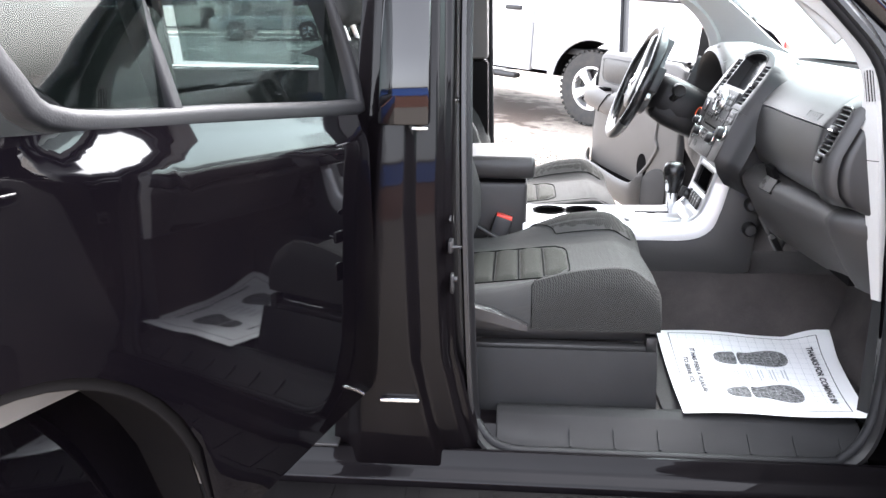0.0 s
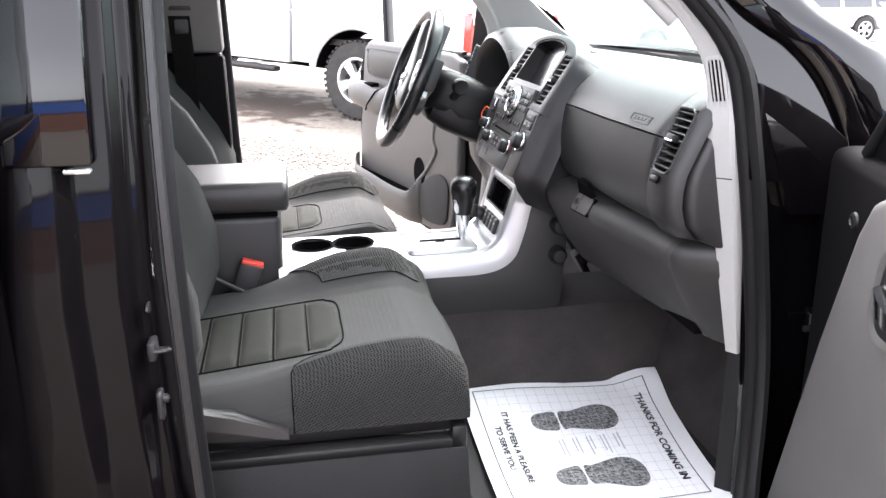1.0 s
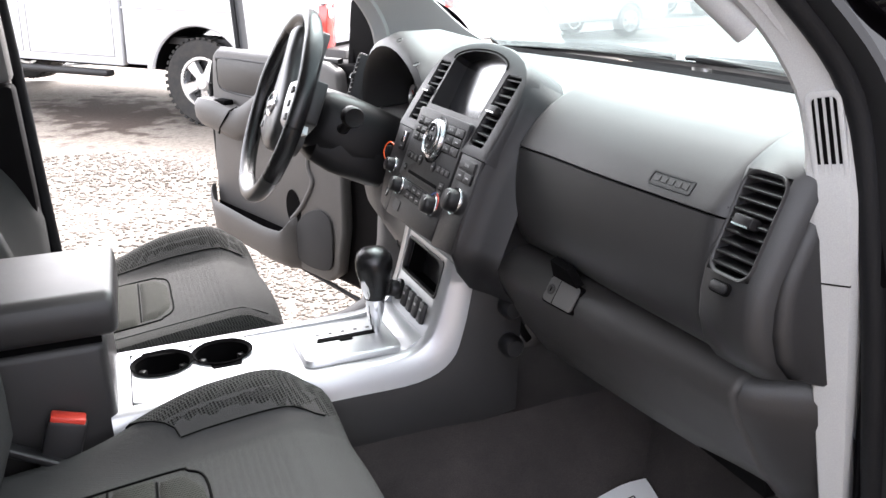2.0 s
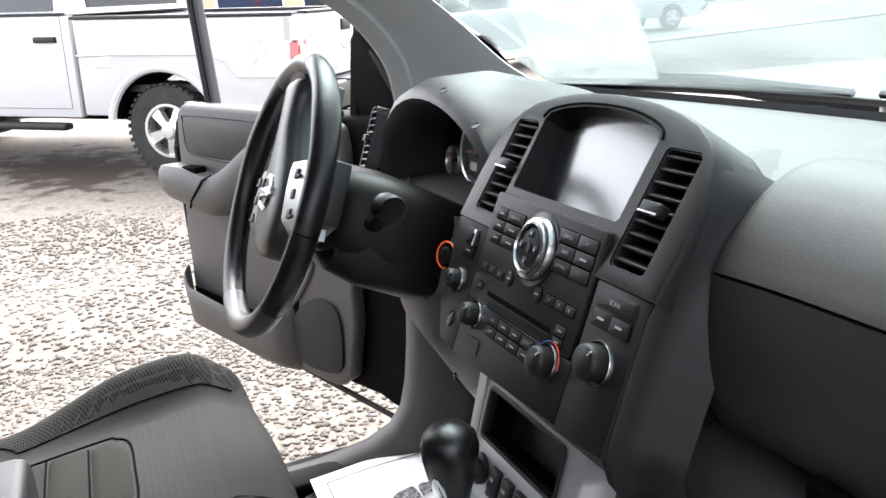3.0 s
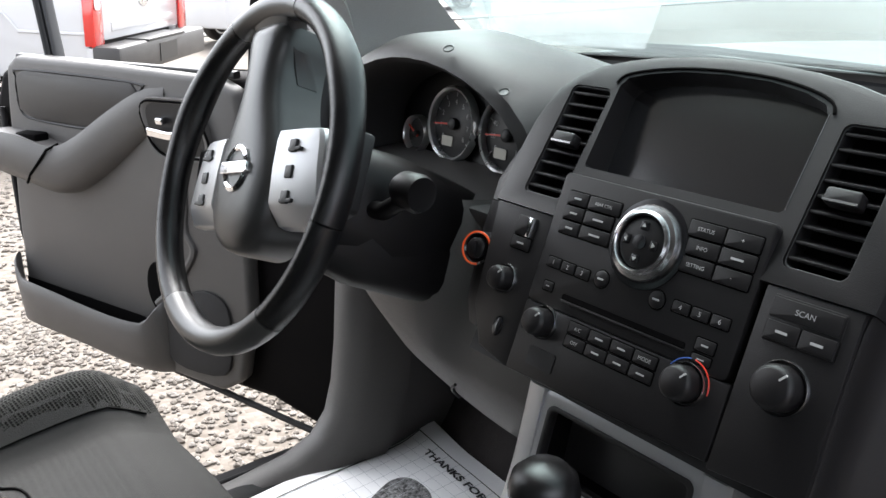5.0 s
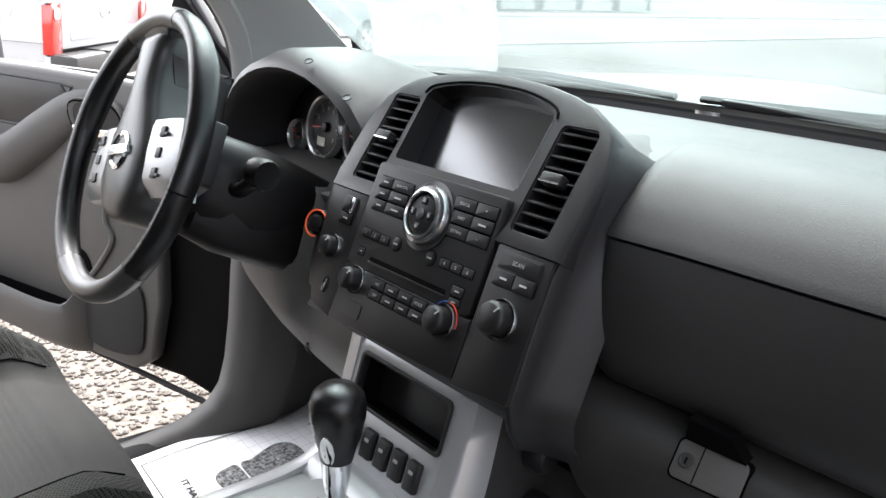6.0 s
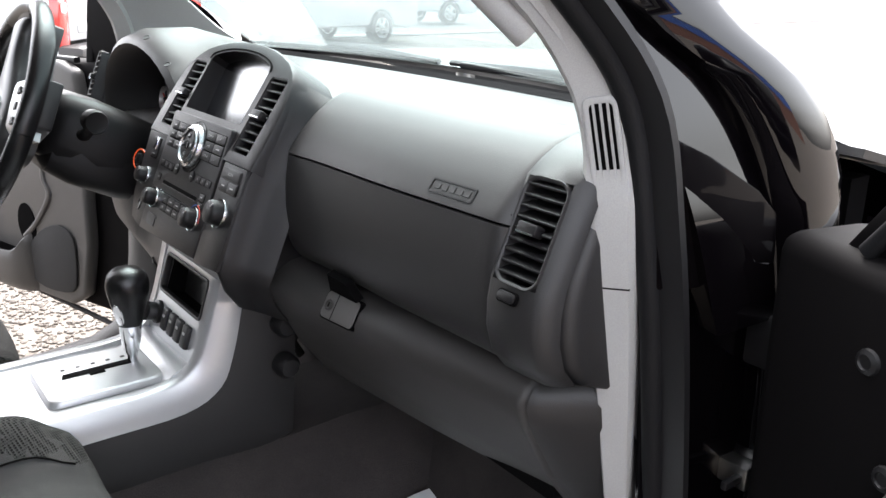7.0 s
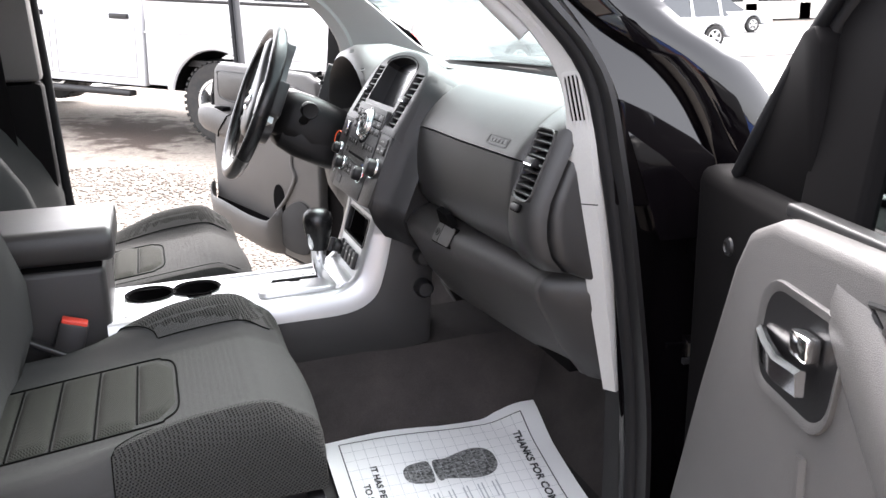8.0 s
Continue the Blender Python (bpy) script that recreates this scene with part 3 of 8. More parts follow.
def pickup():
    """The white crew-cab pickup; local x ahead, y to its left, z up from the ground below the rear hub."""
    T = Matrix.Translation((HUB.x, HUB.y, 0)) @ Matrix.Rotation(radians(141), 4, "Z") @ Matrix.Rotation(radians(-3.5), 4, "Y") @ Matrix.Diagonal((1.05, 1.05, 1.05, 1))
    t = thing("pickup_truck", "white crew cab pickup truck parked on the gravel", "pickup truck", at=(HUB.x, HUB.y, 0))
    A = lambda bm: _xf(bm, T)
    W = 1.96
    side = Matrix(((1, 0, 0, 0), (0, 0, 1, 0), (0, 1, 0, 0), (0, 0, 0, 1)))  # (u, v, out) -> x, out, z
    hz = 0.40
    # near side sits at y = 0, the far side at y = -W
    low = [(-1.22, 0.62)] + [(x, z + hz) for x, z in reversed(arch(0, 0.52, 0.12))] + [(0.62, 0.52), (0.80, 0.52)]
    bed_out = [(-1.22, 1.30), (-1.22, 0.62)] + low[1:] + [(0.80, 1.33), (-1.20, 1.33)]
    for k, (a, b) in enumerate(((-0.09, 0.0), (-W, -W + 0.09))):
        bm = prism(bed_out, b - a, None, top=b)
        bm.transform(Matrix(((1, 0, 0, 0), (0, 0, 1, 0), (0, 1, 0, 0), (0, 0, 0, 1))))
        round_edges(bm, 0.02, 2, 60)
        part("bed_side", A(bm), WHITE, t)
    # flared lip of the near arch and the body crease
    for yy in (0.012, -W - 0.012):
        rim_pts = [(x, yy, z + hz) for x, z in arch(0, 0.53, 0.10, 18)]
        part("arch_flare", A(tube(rim_pts, 0.035, 8, up=(0, 1, 0))), WHITE, t)
        part("arch_liner", A(loft([[(x * 0.99, yy * 0.9 - (0.02 if yy > 0 else -0.02), z * 0.99 + hz) for x, z in arch(0, 0.52, 0.10, 18)],
                                   [(x * 0.9, yy + (-0.5 if yy > 0 else 0.5), z * 0.9 + hz) for x, z in arch(0, 0.52, 0.10, 18)]], closed=False)), DEEP, t, "black wheel arch liner")
    part("crease", A(tube([(-1.2, 0.004, 0.86), (-0.72, 0.006, 0.86), (-0.62, 0.008, 0.98), (-0.45, 0.008, 1.04), (0.45, 0.008, 1.04), (0.8, 0.005, 1.03)], 0.012, 6, up=(0, 1, 0))), WHITE, t)
    part("bed_rail_cap", A(box((-1.23, -0.11, 1.325), (0.82, 0.012, 1.355), bevel=0.008)), BLACK, t, "black plastic bed rail cap")
    part("bed_rail_cap", A(box((-1.23, -W - 0.012, 1.325), (0.82, -W + 0.11, 1.355), bevel=0.008)), BLACK, t, "black plastic bed rail cap")
    part("bed_floor", A(box((-1.15, -W + 0.09, 0.72), (0.80, -0.09, 0.78))), BLACK, t)
    part("bed_front", A(box((0.72, -W + 0.09, 0.78), (0.80, -0.09, 1.33))), WHITE, t)
    tg = part("tailgate", A(box((-1.265, -W + 0.17, 0.80), (-1.19, -0.17, 1.345), bevel=0.018)), WHITE, t)
    part("tailgate_lip", A(box((-1.285, -W + 0.17, 1.335), (-1.18, -0.17, 1.362), bevel=0.008)), BLACK, tg, "black tailgate edge guard")
    part("tailgate_handle", A(box((-1.285, -W / 2 - 0.10, 1.17), (-1.255, -W / 2 + 0.10, 1.27), bevel=0.012)), BLACK, tg, "black tailgate handle")
    part("badge", A(prism(oval(0, 0, 0.115, 0.05), 0.012, frame_m((-1.275, -W / 2, 1.06), (0, -1, 0), (0, 0, 1)), 0.004)), ALLOY, tg, "plain oval badge")
    part("step_pressing", A(box((-1.275, -W + 0.3, 0.86), (-1.255, -0.3, 0.93), bevel=0.008)), WHITE, tg)
    for yy, s in ((0.0, 1), (-W, -1)):
        lamp_o = [(0, 0.765), (0.165, 0.76), (0.180, 0.79), (0.172, 1.08), (0.14, 1.142), (0.03, 1.148), (0.0, 1.115)]
        base = frame_m((-1.262, yy + s * 0.006, 0), (0, -s, 0), (0, 0, 1))
        lamp = part("tail_lamp", A(join(prism(lamp_o, 0.02, base, 0.004), box((-1.272, min(yy, yy + s * 0.014), 0.772), (-1.195, max(yy, yy + s * 0.014), 1.125), bevel=0.012))), LENSRED, t, "red tail lamp")
        part("reversing_lens", A(prism(rrect(0.085, 1.065, 0.095, 0.080, 0.025), 0.006, frame_m((-1.272, yy + s * 0.006, 0), (0, -s, 0), (0, 0, 1)))), LENSWHITE, lamp, "clear reversing lens")
        part("bed_post", A(box((-1.262, min(yy, yy - s * 0.18), 0.62), (-1.20, max(yy, yy - s * 0.18), 0.76))), WHITE, t)
        part("bed_post_top", A(box((-1.255, min(yy, yy - s * 0.18), 1.14), (-1.15, max(yy, yy - s * 0.18), 1.335))), WHITE, t)
    bump = part("rear_bumper", A(box((-1.45, -W - 0.02, 0.56), (-1.24, 0.02, 0.78), bevel=0.03)), MID, t, "dark grey step bumper")
    part("bumper_pad", A(box((-1.452, -W * 0.72, 0.772), (-1.26, -W * 0.28, 0.792), bevel=0.006)), BLACK, bump, "black bumper tread pad")
    part("licence_recess", A(box((-1.456, -W / 2 - 0.2, 0.60), (-1.44, -W / 2 + 0.2, 0.74))), BLACK, bump)
    # bed sticker: torn dark strokes
    for i, (x, z, l, a) in enumerate(((-0.95, 1.14, 0.07, 30), (-0.90, 1.16, 0.05, -40), (-0.97, 1.05, 0.05, 60), (-0.93, 1.02, 0.05, -30), (-0.88, 0.98, 0.06, 50), (-0.84, 1.08, 0.05, 80), (-0.86, 0.93, 0.03, 0))):
        m = Matrix.Translation((x, 0.003, z)) @ Matrix.Rotation(radians(a), 4, "Y")
        part("sticker_stroke", A(box((-l / 2, -0.003, -0.006), (l / 2, 0.002, 0.006), m)), INKGREY, t, "pale grey sticker stroke")
    part("fuel_door", A(prism(rrect(0.55, 1.0, 0.17, 0.15, 0.02), 0.004, Matrix(((1, 0, 0, 0), (0, 0, 1, 0.004), (0, 1, 0, 0), (0, 0, 0, 1))), 0.001)), WHITE, t)
    # cab
    fx = 3.58
    for yy, s in ((0.0, 1), (-W, -1)):
        o = [(0.84, 1.36), (0.84, 0.50), (3.05, 0.50), (3.05, 1.36)]
        bm = prism(o, 0.09, None, top=0)
        bm.transform(Matrix(((1, 0, 0, 0), (0, 0, s, yy), (0, 1, 0, 0), (0, 0, 0, 1))))
        side_panel = part("cab_side", A(round_edges(bm, 0.015, 2, 60)), WHITE, t)
        front = [(3.05, 1.33), (3.05, 0.62)] + [(x, z + hz) for x, z in reversed(arch(fx, 0.52, 0.22))] + [(4.45, 0.62), (4.50, 1.20), (4.3, 1.30)]
        bm = prism(front, 0.09, None, top=0)
        bm.transform(Matrix(((1, 0, 0, 0), (0, 0, s, yy), (0, 1, 0, 0), (0, 0, 0, 1))))
        part("front_wing", A(bm), WHITE, t)
        for x0, x1 in ((0.92, 1.90), (1.98, 3.0)):
            seam = [(x0, yy + s * 0.002, 1.36), (x0, yy + s * 0.002, 0.58), (x1, yy + s * 0.002, 0.58), (x1, yy + s * 0.002, 1.36)]
            part("door_seam", A(tube(seam, 0.003, 5, up=(0, 1, 0))), GREY, side_panel, "door gap line")
            part("door_handle", A(box((x0 + 0.06, yy - 0.01, 1.14), (x0 + 0.28, yy + s * 0.035, 1.19) if s > 0 else (x0 + 0.28, yy - 0.035, 1.19), bevel=0.01)), BLACK, side_panel, "black door handle")
        lean = lambda z: yy - s * max(0, z - 1.36) * 0.28
        for x0, x1, z0, z1 in ((0.98, 1.83, 1.40, 1.80), (2.02, 2.72, 1.40, 1.80)):
            p = [(x0, lean(z0) + s * 0.004, z0), (x1 + (0.10 if x1 > 2.5 else 0), lean(z0) + s * 0.004, z0), (x1 - (0.22 if x1 > 2.5 else 0), lean(z1) + s * 0.004, z1), (x0 + 0.04, lean(z1) + s * 0.004, z1)]
            q = [(a, b - s * 0.02, c) for a, b, c in p]
            part("side_window", A(loft([p, q])), DARKGLASS, side_panel, "dark side window")
        part("belt_strip", A(box((0.86, min(yy, yy + s * 0.008), 1.365), (3.0, max(yy, yy + s * 0.008), 1.385))), BLACK, side_panel, "black belt strip")
        part("running_board", A(box((0.95, min(yy, yy + s * 0.10) - 0.02, 0.40), (3.0, max(yy, yy + s * 0.10), 0.46), bevel=0.02)), BLACK, t, "black running board")
    ring = lambda z, ins, x0, x1: [(x0, -ins, z), (x1, -ins, z), (x1, -W + ins, z), (x0, -W + ins, z)]
    part("cab_top", A(round_edges(loft([ring(1.36, 0.005, 0.84, 3.08), ring(1.60, 0.072, 0.88, 2.72), ring(1.84, 0.14, 0.95, 2.38), ring(1.93, 0.26, 1.1, 2.2)]), 0.03, 2)), WHITE, t)
    part("windscreen", A(loft([[(3.04, -0.10, 1.40), (3.04, -W + 0.10, 1.40), (2.42, -W + 0.2, 1.82), (2.42, -0.2, 1.82)], [(3.02, -0.10, 1.38), (3.02, -W + 0.10, 1.38), (2.40, -W + 0.2, 1.80), (2.40, -0.2, 1.80)]])), DARKGLASS, t, "dark windscreen")
    part("rear_window", A(box((0.845, -W + 0.28, 1.42), (0.90, -0.28, 1.76))), DARKGLASS, t, "dark rear window")
    part("bonnet", A(round_edges(loft([ring(1.30, 0.03, 3.05, 4.48), ring(1.40, 0.10, 3.05, 4.42)]), 0.03, 2)), WHITE, t)
    part("grille", A(box((4.44, -W + 0.2, 0.72), (4.52, -0.2, 1.20), bevel=0.02)), ALLOY, t)
    part("front_bumper", A(box((4.42, -W, 0.52), (4.66, 0.0, 0.76), bevel=0.05)), ALLOY, t)
    part("chassis", A(box((-1.1, -W + 0.45, 0.42), (4.3, -0.45, 0.60))), DEEP, t)
    part("cab_inside", A(box((0.86, -W + 0.1, 0.52), (3.0, -0.1, 0.60))), DEEP, t)
    for cx in (0.0, fx):
        for yy, s in ((-0.02, 1), (-W + 0.02, -1)):
            h = part("wheel_hub", A(lathe([(0.1, -0.30), (0.1, -0.05)], frame_m((cx, yy, hz), (1, 0, 0), (0, 0, 1)) if s < 0 else frame_m((cx, yy, hz), (-1, 0, 0), (0, 0, 1)), 12)), BLACK, t)
            c = T @ Vector((cx, yy, hz))
            ax = (T.to_3x3() @ Vector((0, s, 0))).normalized()
            wheel(h, c, ax, 0.42, 0.27, 5)
    return t


pickup()


def parked_car(x, y, turn, paint, label, kind="car", L=4.6, H=1.45, bed=False):
    """A plain parked car far across the lot: body, cabin with panes, four wheels."""
    z0 = 0.03 if 15 < y < 33 else 0.0
    M = Matrix.Translation((x, y, z0)) @ Matrix.Rotation(radians(turn), 4, "Z")
    A = lambda bm: _xf(bm, M)
    t = thing("parked_" + kind, label, kind, at=(x, y, 0))
    Wd = 1.8
    h0 = H * 0.60
    fo = [(-L / 2, 0.32), (-L * 0.41, 0.28)] + [(a - L * 0.29, b + 0.32) for a, b in reversed(arch(0, 0.36, 0.05, 8))] + \
         [(a + L * 0.29, b + 0.32) for a, b in reversed(arch(0, 0.36, 0.05, 8))] + [(L * 0.43, 0.28), (L / 2, 0.36), (L / 2, h0 * 0.78), (L * 0.44, h0 * 0.92), (L * 0.22, h0), (-L * 0.46, h0), (-L / 2, h0 * 0.9)]
    bm = prism(fo, Wd, None, top=Wd / 2)
    bm.transform(Matrix(((1, 0, 0, 0), (0, 0, 1, 0), (0, 1, 0, 0), (0, 0, 0, 1))))
    part("body", A(round_edges(bm, 0.05, 2, 40)), paint, t)
    c0, c1, r0, r1 = (-L * 0.40, L * 0.22, -L * 0.30, L * 0.04) if not bed else (-L * 0.08, L * 0.24, -L * 0.05, L * 0.10)
    R = lambda z, ins, a, b: [(a, -Wd / 2 + ins, z), (b, -Wd / 2 + ins, z), (b, Wd / 2 - ins, z), (a, Wd / 2 - ins, z)]
    part("roof", A(round_edges(loft([R(H - 0.07, 0.2, r0, r1), R(H, 0.26, r0 + 0.1, r1 - 0.15)]), 0.02)), paint, t)
    part("cabin_glass", A(loft([R(h0 - 0.02, 0.07, c0, c1), R(H - 0.07, 0.21, r0 + 0.01, r1 - 0.01)])), DARKGLASS, t, "dark car windows")
    for px in ((r0 + r1) / 2 - 0.05, (c0 + r0) / 2 + 0.05):
        for s in (-1, 1):
            part("pillar", A(loft([[(px - 0.05, s * (Wd / 2 - 0.06), h0 - 0.02), (px + 0.05, s * (Wd / 2 - 0.06), h0 - 0.02), (px + 0.05, s * (Wd / 2 - 0.1), h0 - 0.02), (px - 0.05, s * (Wd / 2 - 0.1), h0 - 0.02)],
                                   [(px - 0.03 + 0.03, s * (Wd / 2 - 0.19), H - 0.06), (px + 0.07, s * (Wd / 2 - 0.19), H - 0.06), (px + 0.07, s * (Wd / 2 - 0.24), H - 0.06), (px, s * (Wd / 2 - 0.24), H - 0.06)]])), paint, t)
    for sx in (-1, 1):
        for s in (-1, 1):
            c = M @ Vector((sx * L * 0.29, s * (Wd / 2 - 0.01), 0.32))
            h = part("wheel_hub", lathe([(0.08, -0.2), (0.08, -0.03)], frame_m(c, (M.to_3x3() @ Vector((-s, 0, 0))), (0, 0, 1)), 10), BLACK, t)
            wheel(h, c, M.to_3x3() @ Vector((0, s, 0)), 0.32, 0.2, 5, lugs=False, rim_ratio=0.62)
    for s in (-1, 1):
        part("tail_lamp", A(box((-L / 2 - 0.01, s * Wd * 0.36 - 0.12, h0 * 0.72), (-L / 2 + 0.05, s * Wd * 0.36 + 0.12, h0 * 0.86), bevel=0.01)), LENSRED, t, "red tail lamp")
        part("head_lamp", A(box((L / 2 - 0.06, s * Wd * 0.36 - 0.14, h0 * 0.66), (L / 2 + 0.005, s * Wd * 0.36 + 0.14, h0 * 0.82), bevel=0.01)), LENSWHITE, t, "clear head lamp")
    return t


SILVERCAR = material("silver_car_paint", (0.45, 0.46, 0.47), 0.25, metal=0.4, coat=0.8, stain=0.05)
GREENCAR = material("dark_green_car_paint", (0.015, 0.05, 0.035), 0.2, coat=1.0, stain=0.1)
parked_car(13.2, 19.5, 180, WHITE, "white saloon car on the street", "car")
parked_car(6.5, 38.5, 0, WHITE, "white saloon car parked by the shop", "car")
parked_car(22, 29.0, 0, SILVERCAR, "silver car on the far side of the street", "car")
parked_car(-9.5, 29.5, 0, SILVERCAR, "silver car on the street", "car")
parked_car(-1.5, 39.0, 175, GREENCAR, "dark green car parked by the shop", "car")
parked_car(7.4, 14.2, 15, WHITE, "white pickup parked at the edge of the lot", "pickup truck", L=5.4, H=1.8, bed=True)

# ---------------------------------------------------------------- the black car: shell, pillars, glass, floor
car = thing("suv", "black sport utility car with its doors open on gravel", "suv", at=(-0.5, 0, 0))


def flip(bm, s):
    """Mirror a part across the car's middle when s is -1 (written for the driver's side, y above 0)."""
    if s < 0:
        bm.transform(Matrix.Diagonal((1, -1, 1, 1)))
    return bm


HALF = 0.925


def roof_z(x, y):
    return 1.665 + 0.045 * (1 - (y / 0.66) ** 2) + 0.03 * math.sin(max(0, min(1, (x + 2.95) / 2.6)) * math.pi)


part("roof_skin", grid(lambda x, y: (x, y, roof_z(x, y) - 0.10 * smoothstep(-0.52, -0.16, x)), steps(-2.95, -0.17, 28), steps(-0.66, 0.66, 14), 0.02), PAINT, car)
part("headliner", grid(lambda x, y: (x, y, roof_z(x, y) - 0.05 - 0.10 * smoothstep(-0.52, -0.16, x)), steps(-2.9, -0.20, 20), steps(-0.64, 0.64, 12), 0.012), LIGHT, car, "light grey headliner")
part("front_floor", box((-0.95, -0.78, 0.395), (0.62, 0.78, 0.425)), CARPET, car, "dark brown floor carpet")
part("rear_floor", box((-3.0, -0.78, 0.395), (-0.95, 0.78, 0.44)), CARPET, car)
part("underbody", box((-3.0, -0.74, 0.26), (0.6, 0.74, 0.393)), DEEP, car)
# toe board rises in front of the feet
part("toe_board", grid(lambda s, y: (0.28 + 0.22 * s + 0.04 * math.sin(y * 9) * s * (1 - s), y, 0.425 + 0.45 * s ** 1.5), steps(0, 1, 10), steps(-0.76, 0.76, 24), 0.012), CARPET, car, "carpet rising to the toe board")
part("firewall", box((0.50, -0.76, 0.40), (0.54, 0.76, 1.10)), DEEP, car)


def carpet_tunnel():
    prof = lambda x: [(-0.24, 0.424), (-0.20, 0.47), (-0.15, 0.56), (-0.11, 0.60), (0.11, 0.60), (0.15, 0.56), (0.20, 0.47), (0.24, 0.424)]
    return loft([[(x, y, z + 0.012 * noise.noise((x * 6, y * 9, 2))) for y, z in prof(x)] for x in steps(-0.95, 0.50, 24)], closed=False)


part("floor_tunnel", carpet_tunnel(), CARPET, car, "dark brown carpet over the floor tunnel")

for s in (-1, 1):
    side = "passenger" if s < 0 else "driver"
    # rocker with stepped edges below the door opening
    prof = [(0.70, 0.44), (0.765, 0.44), (0.80, 0.405), (0.845, 0.395), (0.865, 0.43), (0.885, 0.435), (0.90, 0.40), (0.925, 0.385), (0.93, 0.30), (0.90, 0.24), (0.72, 0.24)]
    if s > 0:
        prof = [(0.70 + (y - 0.70) * 0.66, z) for y, z in prof]
    rock = loft([[(x, y, z) for y, z in prof] for x in (-1.9, -0.60, 0.20, 0.36)])
    part("rocker", flip(round_edges(rock, 0.006, 2), s), JAMB, car, "glossy black door sill")
    # scuff plate with raised cross ribs
    sc = [(0.700, 0.456), (0.735, 0.468), (0.762, 0.462), (0.792, 0.432), (0.832, 0.414), (0.832, 0.408), (0.70, 0.442)]
    plate = part("scuff_plate", flip(round_edges(loft([[(x, y, z) for y, z in sc] for x in (-0.60, -0.3, 0.0, 0.18)]), 0.003, 1), s), SILLM, car, "charcoal ribbed door sill plate")
    for i in range(7):
        x = -0.44 + i * 0.095
        part("rib", flip(loft([[(x + a, y, z + 0.0035 + b) for y, z, b in ((0.782, 0.4425, 0), (0.808, 0.4262, 0), (0.825, 0.4178, 0), (0.825, 0.413, -0.004), (0.782, 0.438, -0.004))] for a in (0, 0.004)]), s), SILLM, plate)
    # inner side of the sill, clad in plastic, below the seat rail
    clad = [(0.66, 0.43), (0.66, 0.575), (0.668, 0.58), (0.70, 0.46), (0.70, 0.43)]
    part("sill_cladding", flip(round_edges(loft([[(x, y, z) for y, z in clad] for x in (-0.70, -0.24)]), 0.006), s), SILLM, car, "charcoal plastic cladding below the seat")
    # B pillar: jamb box, outer face, trim inside
    bp_ring = lambda x0, x1, y0, y1, z: [(x0, y0, z), (x1, y0, z), (x1, y1, z), (x0, y1, z)]
    jb_ring = lambda x0, x1, y0, y1, z: [(x0, y0, z), (x1, y0, z), (x1, y1 - 0.062, z), (x1 - 0.016, y1 - 0.058, z), (x1 - 0.026, y1 - 0.030, z), (x1 - 0.070, y1 - 0.024, z), (x1 - 0.088, y1, z), (x0 + 0.06, y1, z), (x0 + 0.03, y1 - 0.03, z), (x0, y1 - 0.034, z)]
    jam = loft([jb_ring(-0.95, -0.625, 0.70, 0.90, 0.40), jb_ring(-0.94, -0.655, 0.705, 0.905, 0.50), jb_ring(-0.93, -0.685, 0.71, 0.905, 0.64), jb_ring(-0.90, -0.695, 0.70, 0.90, 0.95), jb_ring(-0.88, -0.695, 0.665, 0.84, 1.25), jb_ring(-0.86, -0.70, 0.59, 0.735, 1.62)])
    part("b_pillar", flip(round_edges(jam, 0.006, 2), s), JAMB, car, "glossy black door pillar")
    cover = loft([bp_ring(-0.835, -0.735, 0.840, 0.877, 1.115), bp_ring(-0.83, -0.735, 0.815, 0.853, 1.25), bp_ring(-0.82, -0.735, 0.725, 0.755, 1.60)])
    part("pillar_cover", flip(round_edges(cover, 0.006), s), PAINT, car, "polished black pillar cover")
    part("cover_edge", flip(box((-0.768, 0.868, 1.107), (-0.737, 0.881, 1.1125), bevel=0.002), s), ALLOY, car, "bright lower edge of the pillar cover")
    # same trim mirrored: near-black on the driver's side, mid grey on the passenger's
    trim = loft([bp_ring(-0.90, -0.672, 0.66, 0.72, 0.44), bp_ring(-0.89, -0.672, 0.655, 0.72, 0.90), bp_ring(-0.88, -0.675, 0.63, 0.70, 1.14)])
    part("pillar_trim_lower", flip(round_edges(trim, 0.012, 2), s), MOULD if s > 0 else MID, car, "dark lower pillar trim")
    trim = loft([bp_ring(-0.88, -0.675, 0.628, 0.70, 1.145), bp_ring(-0.86, -0.68, 0.53, 0.62, 1.60)])
    part("pillar_trim_upper", flip(round_edges(trim, 0.012, 2), s), GREY, car, "grey upper pillar trim")
    # A pillar: lower hinge pillar and the raked screen pillar
    post = lambda x, y, z: [(x, y, z), (x + 0.012, y + 0.018, z), (x + 0.050, y + 0.026, z), (x + 0.130, y + 0.034, z), (x + 0.165, y + 0.060, z), (x + 0.17, y + 0.13, z), (x + 0.26, y + 0.13, z), (x + 0.26, y, z)]
    jamb = loft([post(0.205, 0.74, 0.40), post(0.195, 0.74, 0.70), post(0.175, 0.735, 0.98), post(0.162, 0.735, 1.04)])
    part("hinge_pillar", flip(round_edges(jamb, 0.006, 2), s), PAINT, car, "glossy black front door jamb")
    foot = lambda x, y, z, k: [(x, y, z), (x + 0.012, y + 0.018 * k, z), (x + 0.050, y + 0.026 * k, z), (x + 0.115 * k, y + 0.036 * k, z), (x + 0.20 * k, y + 0.036 * k, z), (x + 0.26 * k, y, z)]
